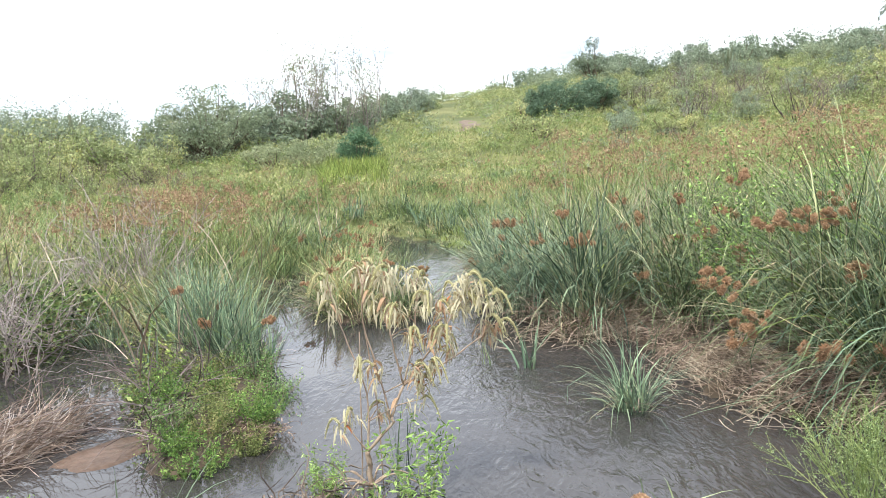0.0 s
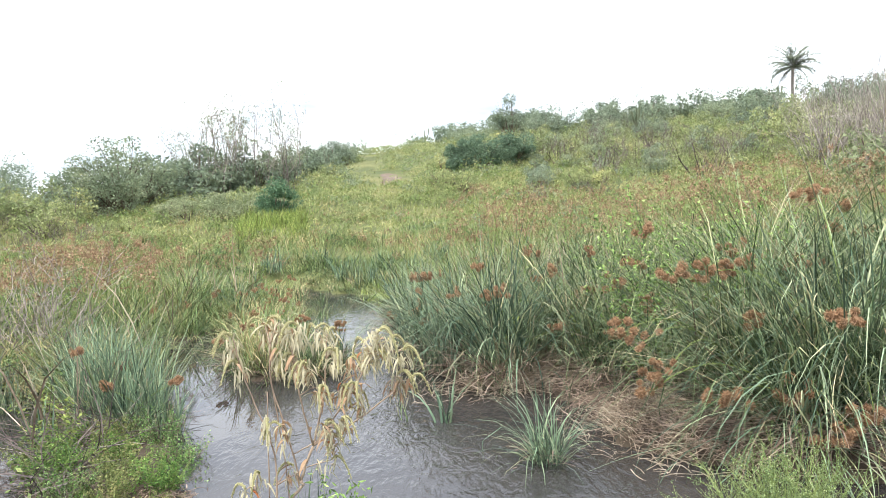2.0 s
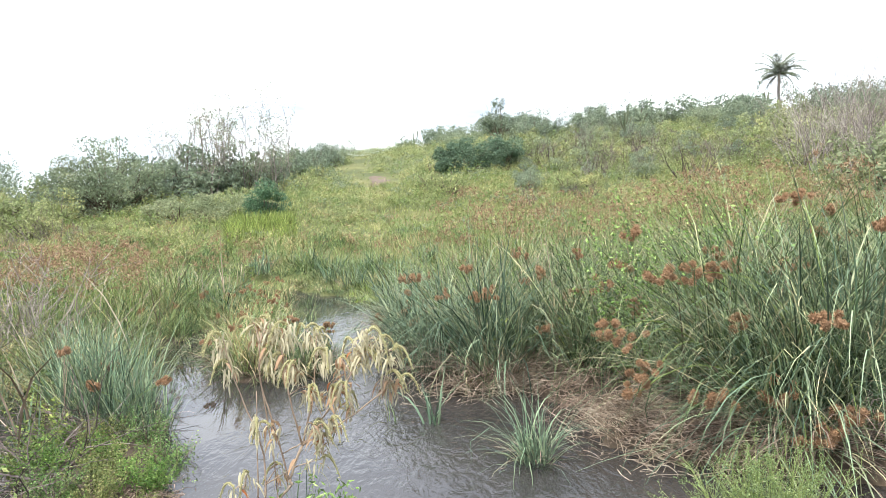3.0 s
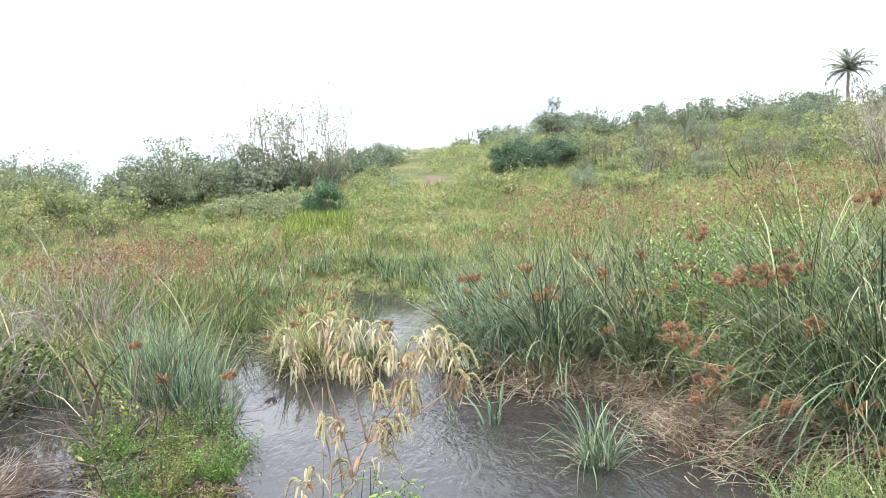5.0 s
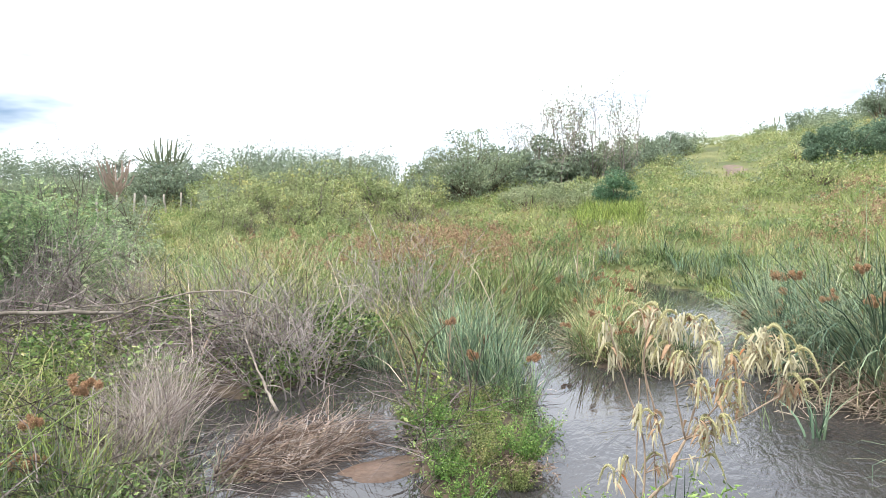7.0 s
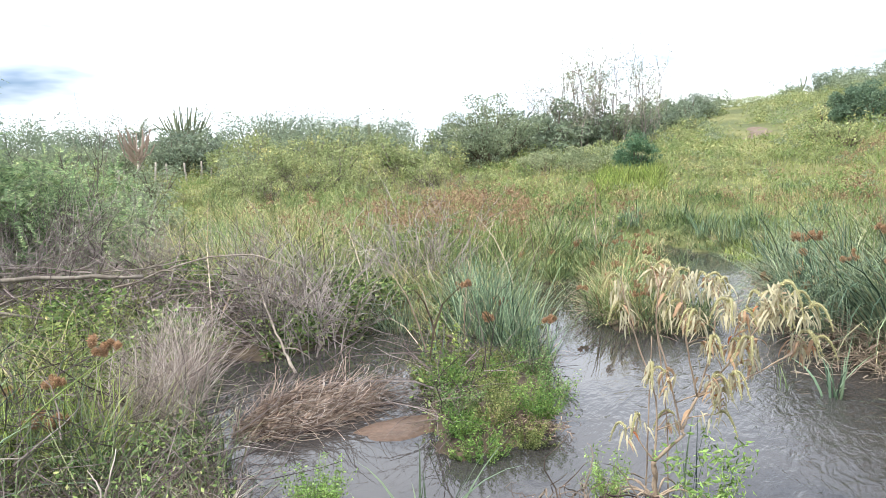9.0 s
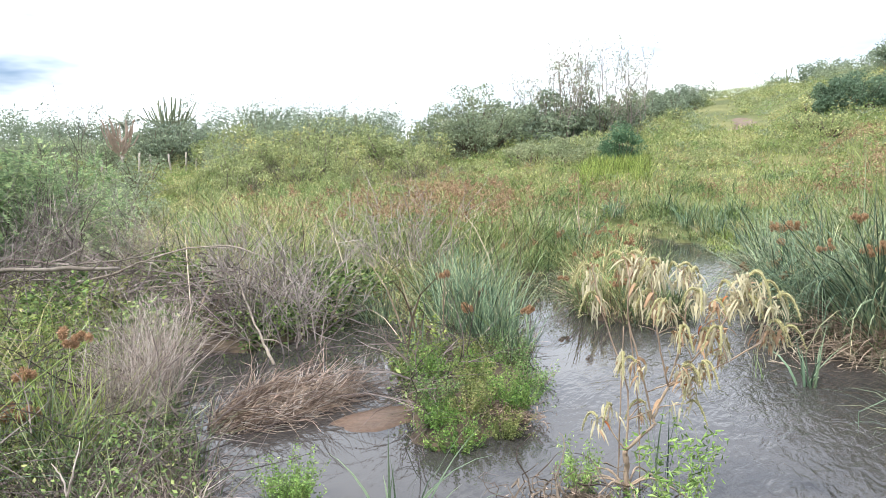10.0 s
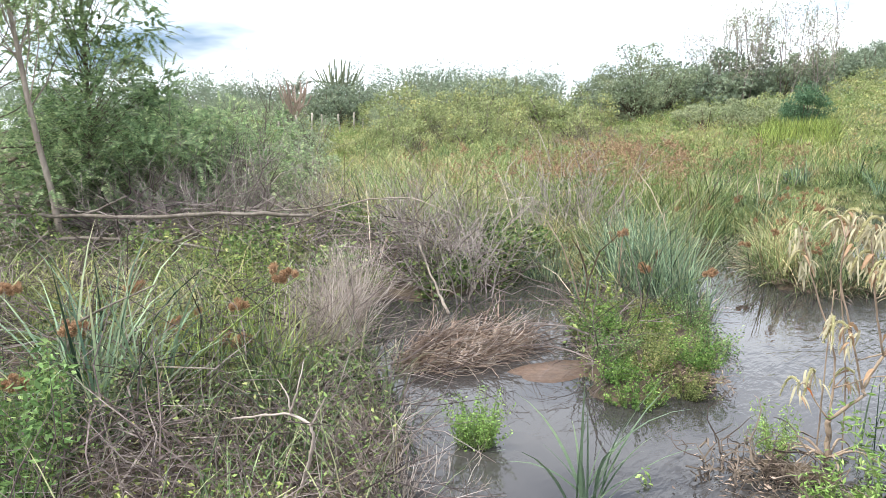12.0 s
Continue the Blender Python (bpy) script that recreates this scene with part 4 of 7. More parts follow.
# ---- the withered plant in the stream ----
def withered_plant():
    ob = thing("withered_plant", -0.13, 3.82, "dead tall weed with drooping cream leaves standing in the stream", "weed", "", 0.0)
    # a few leaf shapes, shared by all the hanging leaves
    shapes = []
    for lean in (0.9, 1.2, 1.5, 1.8, 2.0, 2.2, 2.4, 2.5):
        g = Geo()
        blades(g, [(0, 0, 0)], 0.0, lean, 2.95 - lean, rng.uniform(0.065, 0.11), rng.uniform(0.009, 0.014), 6, 0.4, 0.45)
        shapes.append(g.mesh("leaf", PALE_LEAF))
    peach = Geo()
    blades(peach, [(0, 0, 0)], 0.0, 1.2, 1.7, 0.10, 0.019, 6, 0.3, 0.4)
    peach = peach.mesh("leaf", PEACH)
    orange = Geo()
    blades(orange, [(0, 0, 0)], 0.0, 1.4, 1.6, 0.07, 0.016, 5, 0.1, 0.7)
    orange = orange.mesh("leaf", ORANGE)
    # trunk, the crooked fork over it, and six long stems
    branch(ob, [(0, 0, -0.12), (0.0, 0.0, 0.12), (0.0, -0.02, 0.22)], 0.015, 0.012, TAN_STEM, "main_stem", 8)
    fork, bend, split = np.array((0.0, -0.02, 0.22)), np.array((0.12, 0.0, 0.38)), np.array((0.19, 0.01, 0.54))
    branch(ob, [fork, bend + [0.015, 0, -0.02], bend, split], 0.0085, 0.006, TAN_STEM, "main_stem", 7)
    stems = [
        (fork, (0.01, 0.03, 0.5), (-0.08, 0.02, 0.76), (-0.13, 0.0, 0.95)),
        (bend, (0.06, 0.04, 0.62), (0.0, 0.02, 0.86), (0.02, 0.0, 1.04)),
        (split, (0.15, -0.04, 0.78), (0.12, -0.02, 1.02)),
        (split, (0.25, 0.04, 0.76), (0.27, 0.05, 0.98)),
        (split, (0.35, 0.0, 0.74), (0.49, 0.02, 0.95)),
        (split, (0.40, -0.05, 0.66), (0.58, -0.02, 0.78)),
        (fork, (-0.05, -0.05, 0.3), (-0.09, -0.04, 0.38))]
    along = []
    for line in stems:
        branch(ob, line, 0.0052, 0.0032, TAN_STEM, "side_stem", 6)
        pts = np.array([np.asarray(p, float) for p in line])
        u = np.linspace(0.5, len(pts) - 1, 9)
        along.append(np.stack([np.interp(u, np.arange(len(pts)), pts[:, j]) for j in range(3)], 1))
    along = np.concatenate(along)
    branch(ob, [(0.05, 0.06, -0.1), (0.05, 0.06, 0.4), (0.0, 0.06, 0.85)], 0.004, 0.003, TAN_STEM, "side_stem", 5)
    branch(ob, [(-0.06, 0.07, -0.1), (-0.04, 0.07, 0.4), (-0.02, 0.05, 0.8)], 0.004, 0.003, TAN_STEM, "side_stem", 5)
    # whorls of hanging leaves: across and up in the plant's own space, with the number of leaves
    whorls = [(-0.16, 1.08, 17), (-0.13, 0.95, 10), (-0.03, 1.13, 17), (0.02, 1.10, 20), (0.07, 1.14, 18), (0.11, 1.07, 22), (0.16, 1.12, 18),
              (0.22, 1.08, 20), (0.14, 0.97, 20), (0.20, 0.95, 18), (0.28, 1.06, 18), (0.33, 0.99, 20), (0.37, 0.92, 18), (0.53, 1.08, 18),
              (0.57, 1.03, 18), (0.64, 0.99, 16), (0.49, 0.98, 20), (0.45, 1.01, 16), (0.60, 0.85, 20), (0.66, 0.82, 12), (0.26, 0.84, 20),
              (0.33, 0.80, 18), (0.42, 0.84, 14), (0.0, 0.69, 12), (0.06, 0.66, 12), (0.26, 0.66, 16), (0.34, 0.68, 14), (0.31, 0.58, 10),
              (-0.07, 0.42, 7), (-0.11, 0.39, 6), (0.08, 0.42, 6), (0.27, 0.47, 5), (0.05, 0.99, 16), (0.41, 0.74, 10)]
    for wx, wz, n in whorls:
        e = np.array([wx, rng.uniform(-0.11, 0.11), wz])
        lower = along[along[:, 2] < e[2] - 0.04]
        foot = lower[np.argmin(np.linalg.norm(lower - e, axis=1))]
        mid = foot * 0.4 + e * 0.6 + np.array([0, 0, 0.02])
        b = branch(ob, [foot, mid, e], 0.0034, 0.002, TAN_STEM, "branch", 5)
        # arching flower spikes at the end
        for i in range(1 if n < 14 else 2):
            g = Geo()
            a = math.atan2(e[1], e[0] - 0.2) + rng.normal(0, 0.9)
            u = np.linspace(0, 1, 8)
            arc = e + np.stack([np.cos(a) * 0.10 * u, np.sin(a) * 0.10 * u, 0.045 * np.sin(u * 2.4) - 0.11 * u ** 2.2], 1)
            tube(g, arc, [0.003, 0.005, 0.006, 0.006, 0.006, 0.005, 0.004, 0.002], 5)
            spikelets(g, np.concatenate([arc[1:], (arc[1:] + arc[:-1]) / 2]), 0.012, 14)
            part("flower_spike", g, SPIKE, b, "faded yellow-green arching flower spike")
        for i in range(int(n * 2.2)):
            p = mid + (e - mid) * rng.uniform(0.2, 1.1) + rng.normal(0, 0.02, 3) - [0, 0, abs(rng.normal(0, 0.03))]
            s = rng.uniform(0.65, 1.05)
            q = rng.uniform()
            lf = new("leaf", orange if q < 0.006 else peach if q < 0.05 + 0.22 * (wz < 0.98) * (wx > 0.05) else shapes[rng.integers(0, 8)])
            lf.parent = b
            lf.matrix_basis = pose(*p, rng.normal(0, 8), rng.normal(0, 10), rng.uniform(0, 360)) @ Matrix.Diagonal((s, s, s, 1))
    for k in range(9):
        a = rng.uniform(0, 2 * np.pi)
        branch(ob, [(0, 0, 0.03), (0.12 * math.cos(a), 0.12 * math.sin(a), 0.10), (0.3 * math.cos(a), 0.25 * math.sin(a), 0.0)], 0.006, 0.003, TAN_STEM, "root_shoot", 5)
    return ob


withered_plant()

# green growth and debris round its foot
leafy_herb(0.14, 3.7, "fresh green feathery-leaved seedling by the dead weed", 9, 0.40, 0.12, 0.042, 60, FRESH, "feathery_seedling", z=-0.01, ratio=0.3, lean=0.5, jit=0.03)
leafy_herb(-0.05, 3.45, "low bright green seedling at the water", 14, 0.15, 0.12, 0.034, 40, FRESH, "feathery_seedling", z=0.02, ratio=0.3, lean=0.9, jit=0.018)
sedge_tussock(-0.40, 3.86, "small clump of green reeds on a muddy islet", 80, 0.32, 0.007, 0.07, 0.3, 0.5, SEDGE, group="small reed clumps", name="reed_clump", skirt=30, skirt_len=0.2)
leafy_herb(-0.33, 3.78, "lime green seedling on the muddy islet", 18, 0.22, 0.09, 0.022, 60, FRESH, "feathery_seedling", z=0.02, ratio=0.28, jit=0.018)
sedge_tussock(0.0, 3.95, "thin upright reeds behind the dead weed", 9, 0.55, 0.007, 0.05, 0.10, 0.25, BLUE_SEDGE, group="small reed clumps", name="reed_clump", z=-0.02)
ob = thing("driftwood_tangle", -0.30, 3.52, "tangle of dark wet roots and twigs in the water", "driftwood", "", 0.02)
g = Geo()
b = rng.normal(0, 1, (170, 3)) * [0.15, 0.11, 0.03]
w = rng.normal(0, 1, (170, 3)) * [1, 1, 0.5] + [0.2, -0.3, 0.15]
twigs(g, b, w, rng.uniform(0.1, 0.5, 170), rng.uniform(0.002, 0.007, 170), 8, 1.7, 0.2)
part("root_tangle", g, DARK_BARK, ob)
g = Geo()
leaves(g, rng.normal(0, 1, (160, 3)) * [0.17, 0.14, 0.015] + [0, 0, 0.02], rng.uniform(0.015, 0.04, 160), 0.35, 0.8)
part("leaf_litter", g, BROWN_STRAW, ob)

# ---- sedges along the stream ----
sedge_tussock(1.33, 4.92, "tuft of arching green sedge standing in the water", 190, 0.62, 0.0078, 0.09, 0.5, 1.4, BLUE_SEDGE, group="tufts in the water", name="sedge_tuft", z=-0.02, skirt=26, skirt_len=0.3)
sedge_tussock(0.72, 5.85, "sparse tuft of upright reeds in the water", 20, 0.45, 0.016, 0.06, 0.25, 0.7, BLUE_SEDGE, group="tufts in the water", name="sedge_tuft", z=-0.02)
sedge_tussock(0.42, 5.95, "tiny reed sprout in the water", 10, 0.26, 0.009, 0.05, 0.25, 0.4, SEDGE, group="tufts in the water", name="sedge_tuft", z=-0.02)
# the round blue-green tussock and its neighbours on the far bank
sedge_tussock(1.33, 7.0, "big round blue-green sedge tussock with a brown skirt", 560, 1.5, 0.0115, 0.24, 0.42, 2.1, DEEP_SEDGE, 3, 0.08, 220, 0.7, stalk_len=1.2, seg=8, power=1.9)
for x, y, s in [(0.8, 7.55, 0.8), (0.6, 8.2, 0.75), (0.5, 9.0, 0.75), (0.4, 9.9, 0.7), (1.9, 7.35, 1.0), (1.0, 7.8, 0.9), (2.3, 7.5, 1.0), (2.15, 6.75, 0.85), (2.75, 6.9, 1.05)]:
    sedge_tussock(x, y, "blue-green sedge tussock with a brown skirt on the bank", 320, 1.5 * s, 0.0105, 0.2, 0.48, 2.15, DEEP_SEDGE if x < 1.1 else SEDGE, 3, 0.09, 130, 0.6, stalk_len=1.25 * s, seg=7, power=1.8)
# the sprawling tussocks at the near end of the bank
sedge_tussock(3.35, 5.0, "huge sprawling green sedge tussock with rust seed heads", 640, 1.9, 0.0098, 0.30, 0.58, 1.95, DEEP_SEDGE, 2, 0.12, 200, 0.9, 200, 0.25, stalk_len=1.6, ball=0.036, seg=9, power=1.9,
              heads_at=[(2.79, 4.6, 0.39), (2.66, 5.2, 1.09), (2.51, 5.2, 1.11), (3.40, 5.6, 1.55), (3.02, 4.25, 0.37)])
sedge_tussock(2.85, 5.45, "arching green sedge with thick stalks and rust seed heads", 360, 1.5, 0.0098, 0.22, 0.55, 1.75, SEDGE, 2, 0.12, 150, 0.8, 195, 0.3, stalk_len=1.3, ball=0.036, seg=9, power=2.0,
              heads_at=[(1.98, 5.0, 0.69), (1.88, 5.1, 0.74), (2.08, 4.8, 0.56), (2.26, 5.2, 1.07), (2.43, 5.3, 1.05)])
sedge_tussock(2.95, 4.78, "drooping green sedge with rust seed heads over the water", 360, 1.35, 0.0095, 0.22, 0.8, 1.4, BLUE_SEDGE, 0, 0.12, 200, 0.85, 215, 0.5, ball=0.036, seg=9,
              heads_at=[(2.76, 4.3, 0.23), (2.33, 4.6, 0.40), (2.00, 4.9, 0.41), (2.88, 4.25, 0.27)])
for x, y, s, b in [(4.1, 5.2, 1.05, 200), (4.3, 5.9, 1.1, 200), (3.05, 6.1, 0.9, 215), (4.6, 4.7, 1.0, 190), (5.0, 6.4, 1.1, 200), (3.6, 6.5, 1.05, 210), (2.55, 6.15, 0.75, 215)]:
    sedge_tussock(x, y, "tall arching green sedge with rust seed heads on the bank", 320, 1.7 * s, 0.0098, 0.24, 0.5, 2.1, DEEP_SEDGE if y < 5.3 else SEDGE, 3, 0.12, 100, 0.85, b, 0.25, stalk_len=1.5 * s, ball=0.034, seg=8, power=2.0)
for x, y, s in [(-1.1, 7.85, 0.75), (-0.75, 7.65, 0.7), (-1.3, 8.2, 0.75), (-0.5, 7.85, 0.6), (-1.2, 8.6, 0.8), (-0.8, 8.3, 0.75), (-1.4, 9.0, 0.75), (-0.45, 8.3, 0.5), (-1.0, 9.0, 0.7), (-1.55, 9.5, 0.75), (-1.4, 10.1, 0.65), (-1.65, 10.6, 0.65)]:
    sedge_tussock(x, y, "green sedge tussock on a small island in the stream", 260, 0.95 * s, 0.0085, 0.26, 0.65, 1.6, MARSH if x < -0.9 else SEDGE, 2, 0.06, 60, 0.45, stalk_len=0.95 * s, ball=0.022)
for x, y, s in [(-1.98, 6.2, 1.0), (-1.72, 6.05, 0.95), (-2.15, 6.6, 1.0), (-1.85, 6.55, 0.95), (-1.5, 6.0, 0.62), (-2.35, 6.95, 0.95)]:
    sedge_tussock(x, y, "upright blue-green sedge on the grassy spit", 250, 0.86 * s, 0.0085, 0.24, 0.30, 0.8, BLUE_SEDGE, 1, 0.06, 16, 0.3, stalk_len=0.95 * s, power=2.2)
sedge_tussock(-2.2, 5.75, "thin tuft of blue-green reeds at the spit's edge", 30, 0.5, 0.011, 0.1, 0.15, 0.35, BLUE_SEDGE, group="small reed clumps", name="reed_clump")
sedge_tussock(-3.15, 6.95, "round tuft of blue-green sedge at the pool's edge", 320, 0.74, 0.0105, 0.18, 0.45, 0.8, BLUE_SEDGE, 0, 0, 40, 0.4)
sedge_tussock(-2.9, 7.5, "small tuft of green sedge at the pool's edge", 110, 0.55, 0.012, 0.12, 0.4, 0.8, SEDGE, 0, 0, 40, 0.35)

# straw heaps along the right bank
def straw_mound(x, y, label, lx, ly, h, n, mat, turn=0.0, name="dead_grass_mound", r=0.0035, flow=0.0):
    ob = thing(name, x, y, label, "dead grass", "heaps of dead grass", None, turn)
    g = Geo()
    p = rng.normal(0, 0.45, (n, 2))
    hgt = h * np.exp(-(p ** 2).sum(1) * 1.2) * rng.uniform(0.2, 1, n)
    base = np.stack([p[:, 0] * lx, p[:, 1] * ly, hgt], 1)
    way = np.stack([rng.normal(flow, 1, n), rng.normal(0, 0.75, n), rng.normal(0.1, 0.5, n)], 1)
    twigs(g, base, way, rng.uniform(0.15, 0.6, n) * min(1.2, lx), r * rng.uniform(0.4, 1.2, n), 4, 0.7, 0.6)
    part("stalk_mass", g, mat, ob)
    return ob


straw_mound(2.35, 4.8, "brown fallen sedge leaves along the waterline", 0.45, 0.3, 0.14, 420, BROWN_STRAW, -40)
straw_mound(2.08, 5.3, "heap of grey-brown dead grass stalks on the bank", 0.42, 0.5, 0.30, 900, STRAW, -55, r=0.0036, flow=1.8)
straw_mound(1.5, 6.72, "brown fallen sedge leaves along the waterline", 0.95, 0.3, 0.24, 900, STRAW, 5, flow=0.8)
straw_mound(1.89, 6.29, "brown fallen sedge leaves along the waterline", 0.4, 0.3, 0.14, 320, BROWN_STRAW, 15)
straw_mound(2.05, 4.72, "pale dead sedge leaves trailing into the water", 0.5, 0.28, 0.14, 360, STRAW, -30, flow=1.5)
straw_mound(2.39, 4.67, "pale dead sedge leaves trailing into the water", 0.6, 0.3, 0.16, 360, STRAW, -15, flow=1.5)
straw_mound(2.75, 4.75, "pale dead sedge leaves trailing into the water", 0.7, 0.35, 0.25, 520, STRAW, -25, flow=1.5)
straw_mound(1.95, 5.75, "brown fallen sedge leaves along the waterline", 0.45, 0.4, 0.16, 420, BROWN_STRAW, 60)
straw_mound(3.5, 4.55, "heap of pale dead grass stalks on the bank", 0.6, 0.35, 0.3, 500, BLEACHED, -10)

# herbs on the spit: separate small domes of leafy shoots with dark gaps between
for x, y, h, w, tone in [(-1.0, 4.66, 0.30, 0.19, 0), (-0.93, 4.98, 0.22, 0.12, 2), (-1.2, 4.42, 0.24, 0.13, 1), (-1.12, 4.08, 0.27, 0.16, 0), (-1.28, 4.2, 0.20, 0.11, 0), (-0.95, 4.34, 0.24, 0.12, 1), (-1.45, 4.52, 0.20, 0.12, 2),
                         (-1.08, 3.82, 0.13, 0.09, 1), (-1.3, 4.86, 0.30, 0.13, 1), (-1.72, 4.9, 0.26, 0.15, 0), (-1.5, 5.22, 0.27, 0.14, 0), (-1.95, 5.16, 0.26, 0.15, 1),
                         (-1.1, 5.35, 0.24, 0.13, 2), (-1.66, 5.6, 0.33, 0.14, 1), (-1.33, 5.68, 0.28, 0.14, 2), (-1.98, 5.6, 0.28, 0.13, 0)]:
    leafy_herb(x, y, ("bushy low green herb on the muddy spit", "yellow-green leafy herb on the muddy spit", "dull green herb with browned stems on the spit")[tone],
               int(420 * w), h * rng.uniform(0.7, 1.0), w * 0.8, 0.017, 44, (SPIT_HERB, OLIVE_HERB, WEED)[tone], lean=0.62, stem_mat=(GREEN_STEM, GREEN_STEM, BROWN_STRAW)[tone], jit=0.008)
for x, y in [(-2.35, 6.05), (-2.2, 5.75), (-2.0, 5.5)]:
    leafy_herb(x, y, "yellow-green upright herb beside the pool", 9, 0.36, 0.14, 0.035, 20, LIME, lean=0.35)
# sand spit and wet roots under the herbs
g = Geo()
a = np.linspace(0, 2 * np.pi, 28, endpoint=False)
rr = 1 + 0.17 * np.sin(2 * a + 1) + 0.12 * np.sin(3 * a + 1) + 0.07 * np.sin(5 * a) + 0.04 * np.sin(9 * a)
rings = [np.stack([np.cos(a) * rr * s * 0.42, np.sin(a) * rr * s * 0.25, np.full(28, z)], 1) for s, z in ((1.0, -0.02), (0.8, 0.006), (0.5, 0.012), (0.2, 0.015))]
v = np.concatenate(rings + [np.array([[0, 0, 0.0155]])])
f = []
for i in range(3):
    for j in range(28):
        p, q = i * 28 + j, i * 28 + (j + 1) % 28
        f += [(p, q, q + 28), (p, q + 28, p + 28)]
f += [(3 * 28 + j, 3 * 28 + (j + 1) % 28, 4 * 28) for j in range(28)]
ob = tagged(new("sandbar", g.add(v, f).mesh("sandbar", SAND, True)), "low bar of wet orange-brown sand in the shallows", "sandbar", "", "structure")
ob.matrix_world = pose(-1.72, 4.42, 0, 0, 0, 48)

# ---- foreground ----
ob = thing("broad_reed", -0.88, 2.9, "broad-leaved grey-green reed growing in the water", "reed", "small reed clumps", -0.03)
for i in range(24):
    g = Geo()
    blades(g, [(rng.normal(0, 0.03), rng.normal(0, 0.03), 0)], rng.uniform(0, 6.28), abs(rng.normal(0.38, 0.25)), rng.uniform(0.2, 1.4), rng.uniform(0.3, 0.72), rng.uniform(0.012, 0.019), 7, 0.4)
    part("leaf", g, BLUE_SEDGE, ob)
leafy_herb(-1.6, 3.15, "pale green bushy herb in the water", 60, 0.24, 0.12, 0.017, 46, FRESH, z=0.0, lean=0.45)
ob = thing("feathery_shrub", 2.03, 3.28, "light green feathery bush on the near bank", "shrub", "", None)
n = 60
a = rng.uniform(0, 2 * np.pi, n)
ln = np.abs(rng.normal(0.38, 0.25, n))
way = np.stack([np.sin(ln) * np.cos(a), np.sin(ln) * np.sin(a), np.cos(ln)], 1)
L = rng.uniform(0.3, 0.55, n)
g = Geo()
base = np.stack([np.cos(a), np.sin(a), a * 0], 1) * 0.06
twigs(g, base, way, L, 0.003, 5, 0.12)
k = np.repeat(np.arange(n), 12)
u = rng.uniform(0.3, 1.0, len(k))
at = base[k] + way[k] * (L[k] * u)[:, None]
w2 = way[k] + rng.normal(0, 0.5, (len(k), 3))
tl = 0.2 * (1.15 - u) + 0.05
twigs(g, at, w2, tl, 0.0015, 2, 0.08)
part("stem_mass", g, GREEN_STEM, ob)
w2 /= np.linalg.norm(w2, axis=1, keepdims=True)
g = Geo()
j = np.repeat(np.arange(len(k)), 16)
leaves(g, at[j] + w2[j] * (tl[j] * rng.uniform(0.05, 1, len(j)))[:, None] + rng.normal(0, 0.004, (len(j), 3)), 0.0095 * rng.uniform(0.6, 1.3, len(j)), 0.45)
part("leaf_mass", g, FROND, ob)
sedge_tussock(1.2, 3.25, "young sedge with a rust flower head in the water", 14, 0.36, 0.011, 0.03, 0.35, 0.7, SEDGE, 3, 0.05, group="tufts in the water", name="sedge_tuft", z=-0.05, stalk_len=0.32)

# ---- left bank: dead brush, logs, tangled twigs ----
def brush_heap():
    ob = thing("brush_heap", -2.42, 4.45, "washed-up heap of matted brown stalks in the water", "brush heap", "", 0.0, 72)
    n = 800
    g = Geo()
    u = rng.uniform(-1, 1, n)
    a = rng.uniform(0, np.pi, n)
    env = np.sqrt(np.clip(1 - np.abs(u) ** 2.2, 0, 1))
    base = np.stack([u * 0.50 - 0.2, np.cos(a) * 0.27 * env, np.sin(a) * 0.22 * env * rng.uniform(0.3, 1.0, n) - 0.02], 1)
    way = np.stack([np.full(n, 1.0), rng.normal(0, 0.7, n), rng.normal(0, 0.3, n)], 1)
    twigs(g, base, way, rng.uniform(0.2, 0.6, n), rng.uniform(0.0022, 0.005, n), 6, 0.7, 0.35)
    part("stalk_mass", g, BROWN_STRAW, ob)
    g = Geo()
    twigs(g, base[:260] + [0, 0, 0.015], way[:260], rng.uniform(0.25, 0.6, 260), rng.uniform(0.002, 0.004, 260), 6, 0.8, 0.35)
    part("twig_mass", g, BLEACHED, ob)
    # smooth dark shell that the stalks lie over
    g = Geo()
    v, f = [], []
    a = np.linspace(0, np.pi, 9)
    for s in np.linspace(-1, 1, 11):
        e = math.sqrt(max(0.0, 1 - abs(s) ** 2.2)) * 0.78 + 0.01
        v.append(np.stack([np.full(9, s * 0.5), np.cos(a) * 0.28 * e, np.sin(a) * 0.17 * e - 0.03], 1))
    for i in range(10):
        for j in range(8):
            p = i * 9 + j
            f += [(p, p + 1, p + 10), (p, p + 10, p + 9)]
    part("core", g.add(np.concatenate(v), f), DARK_BARK, ob, "dark core under the stalks", True)
    return ob


brush_heap()
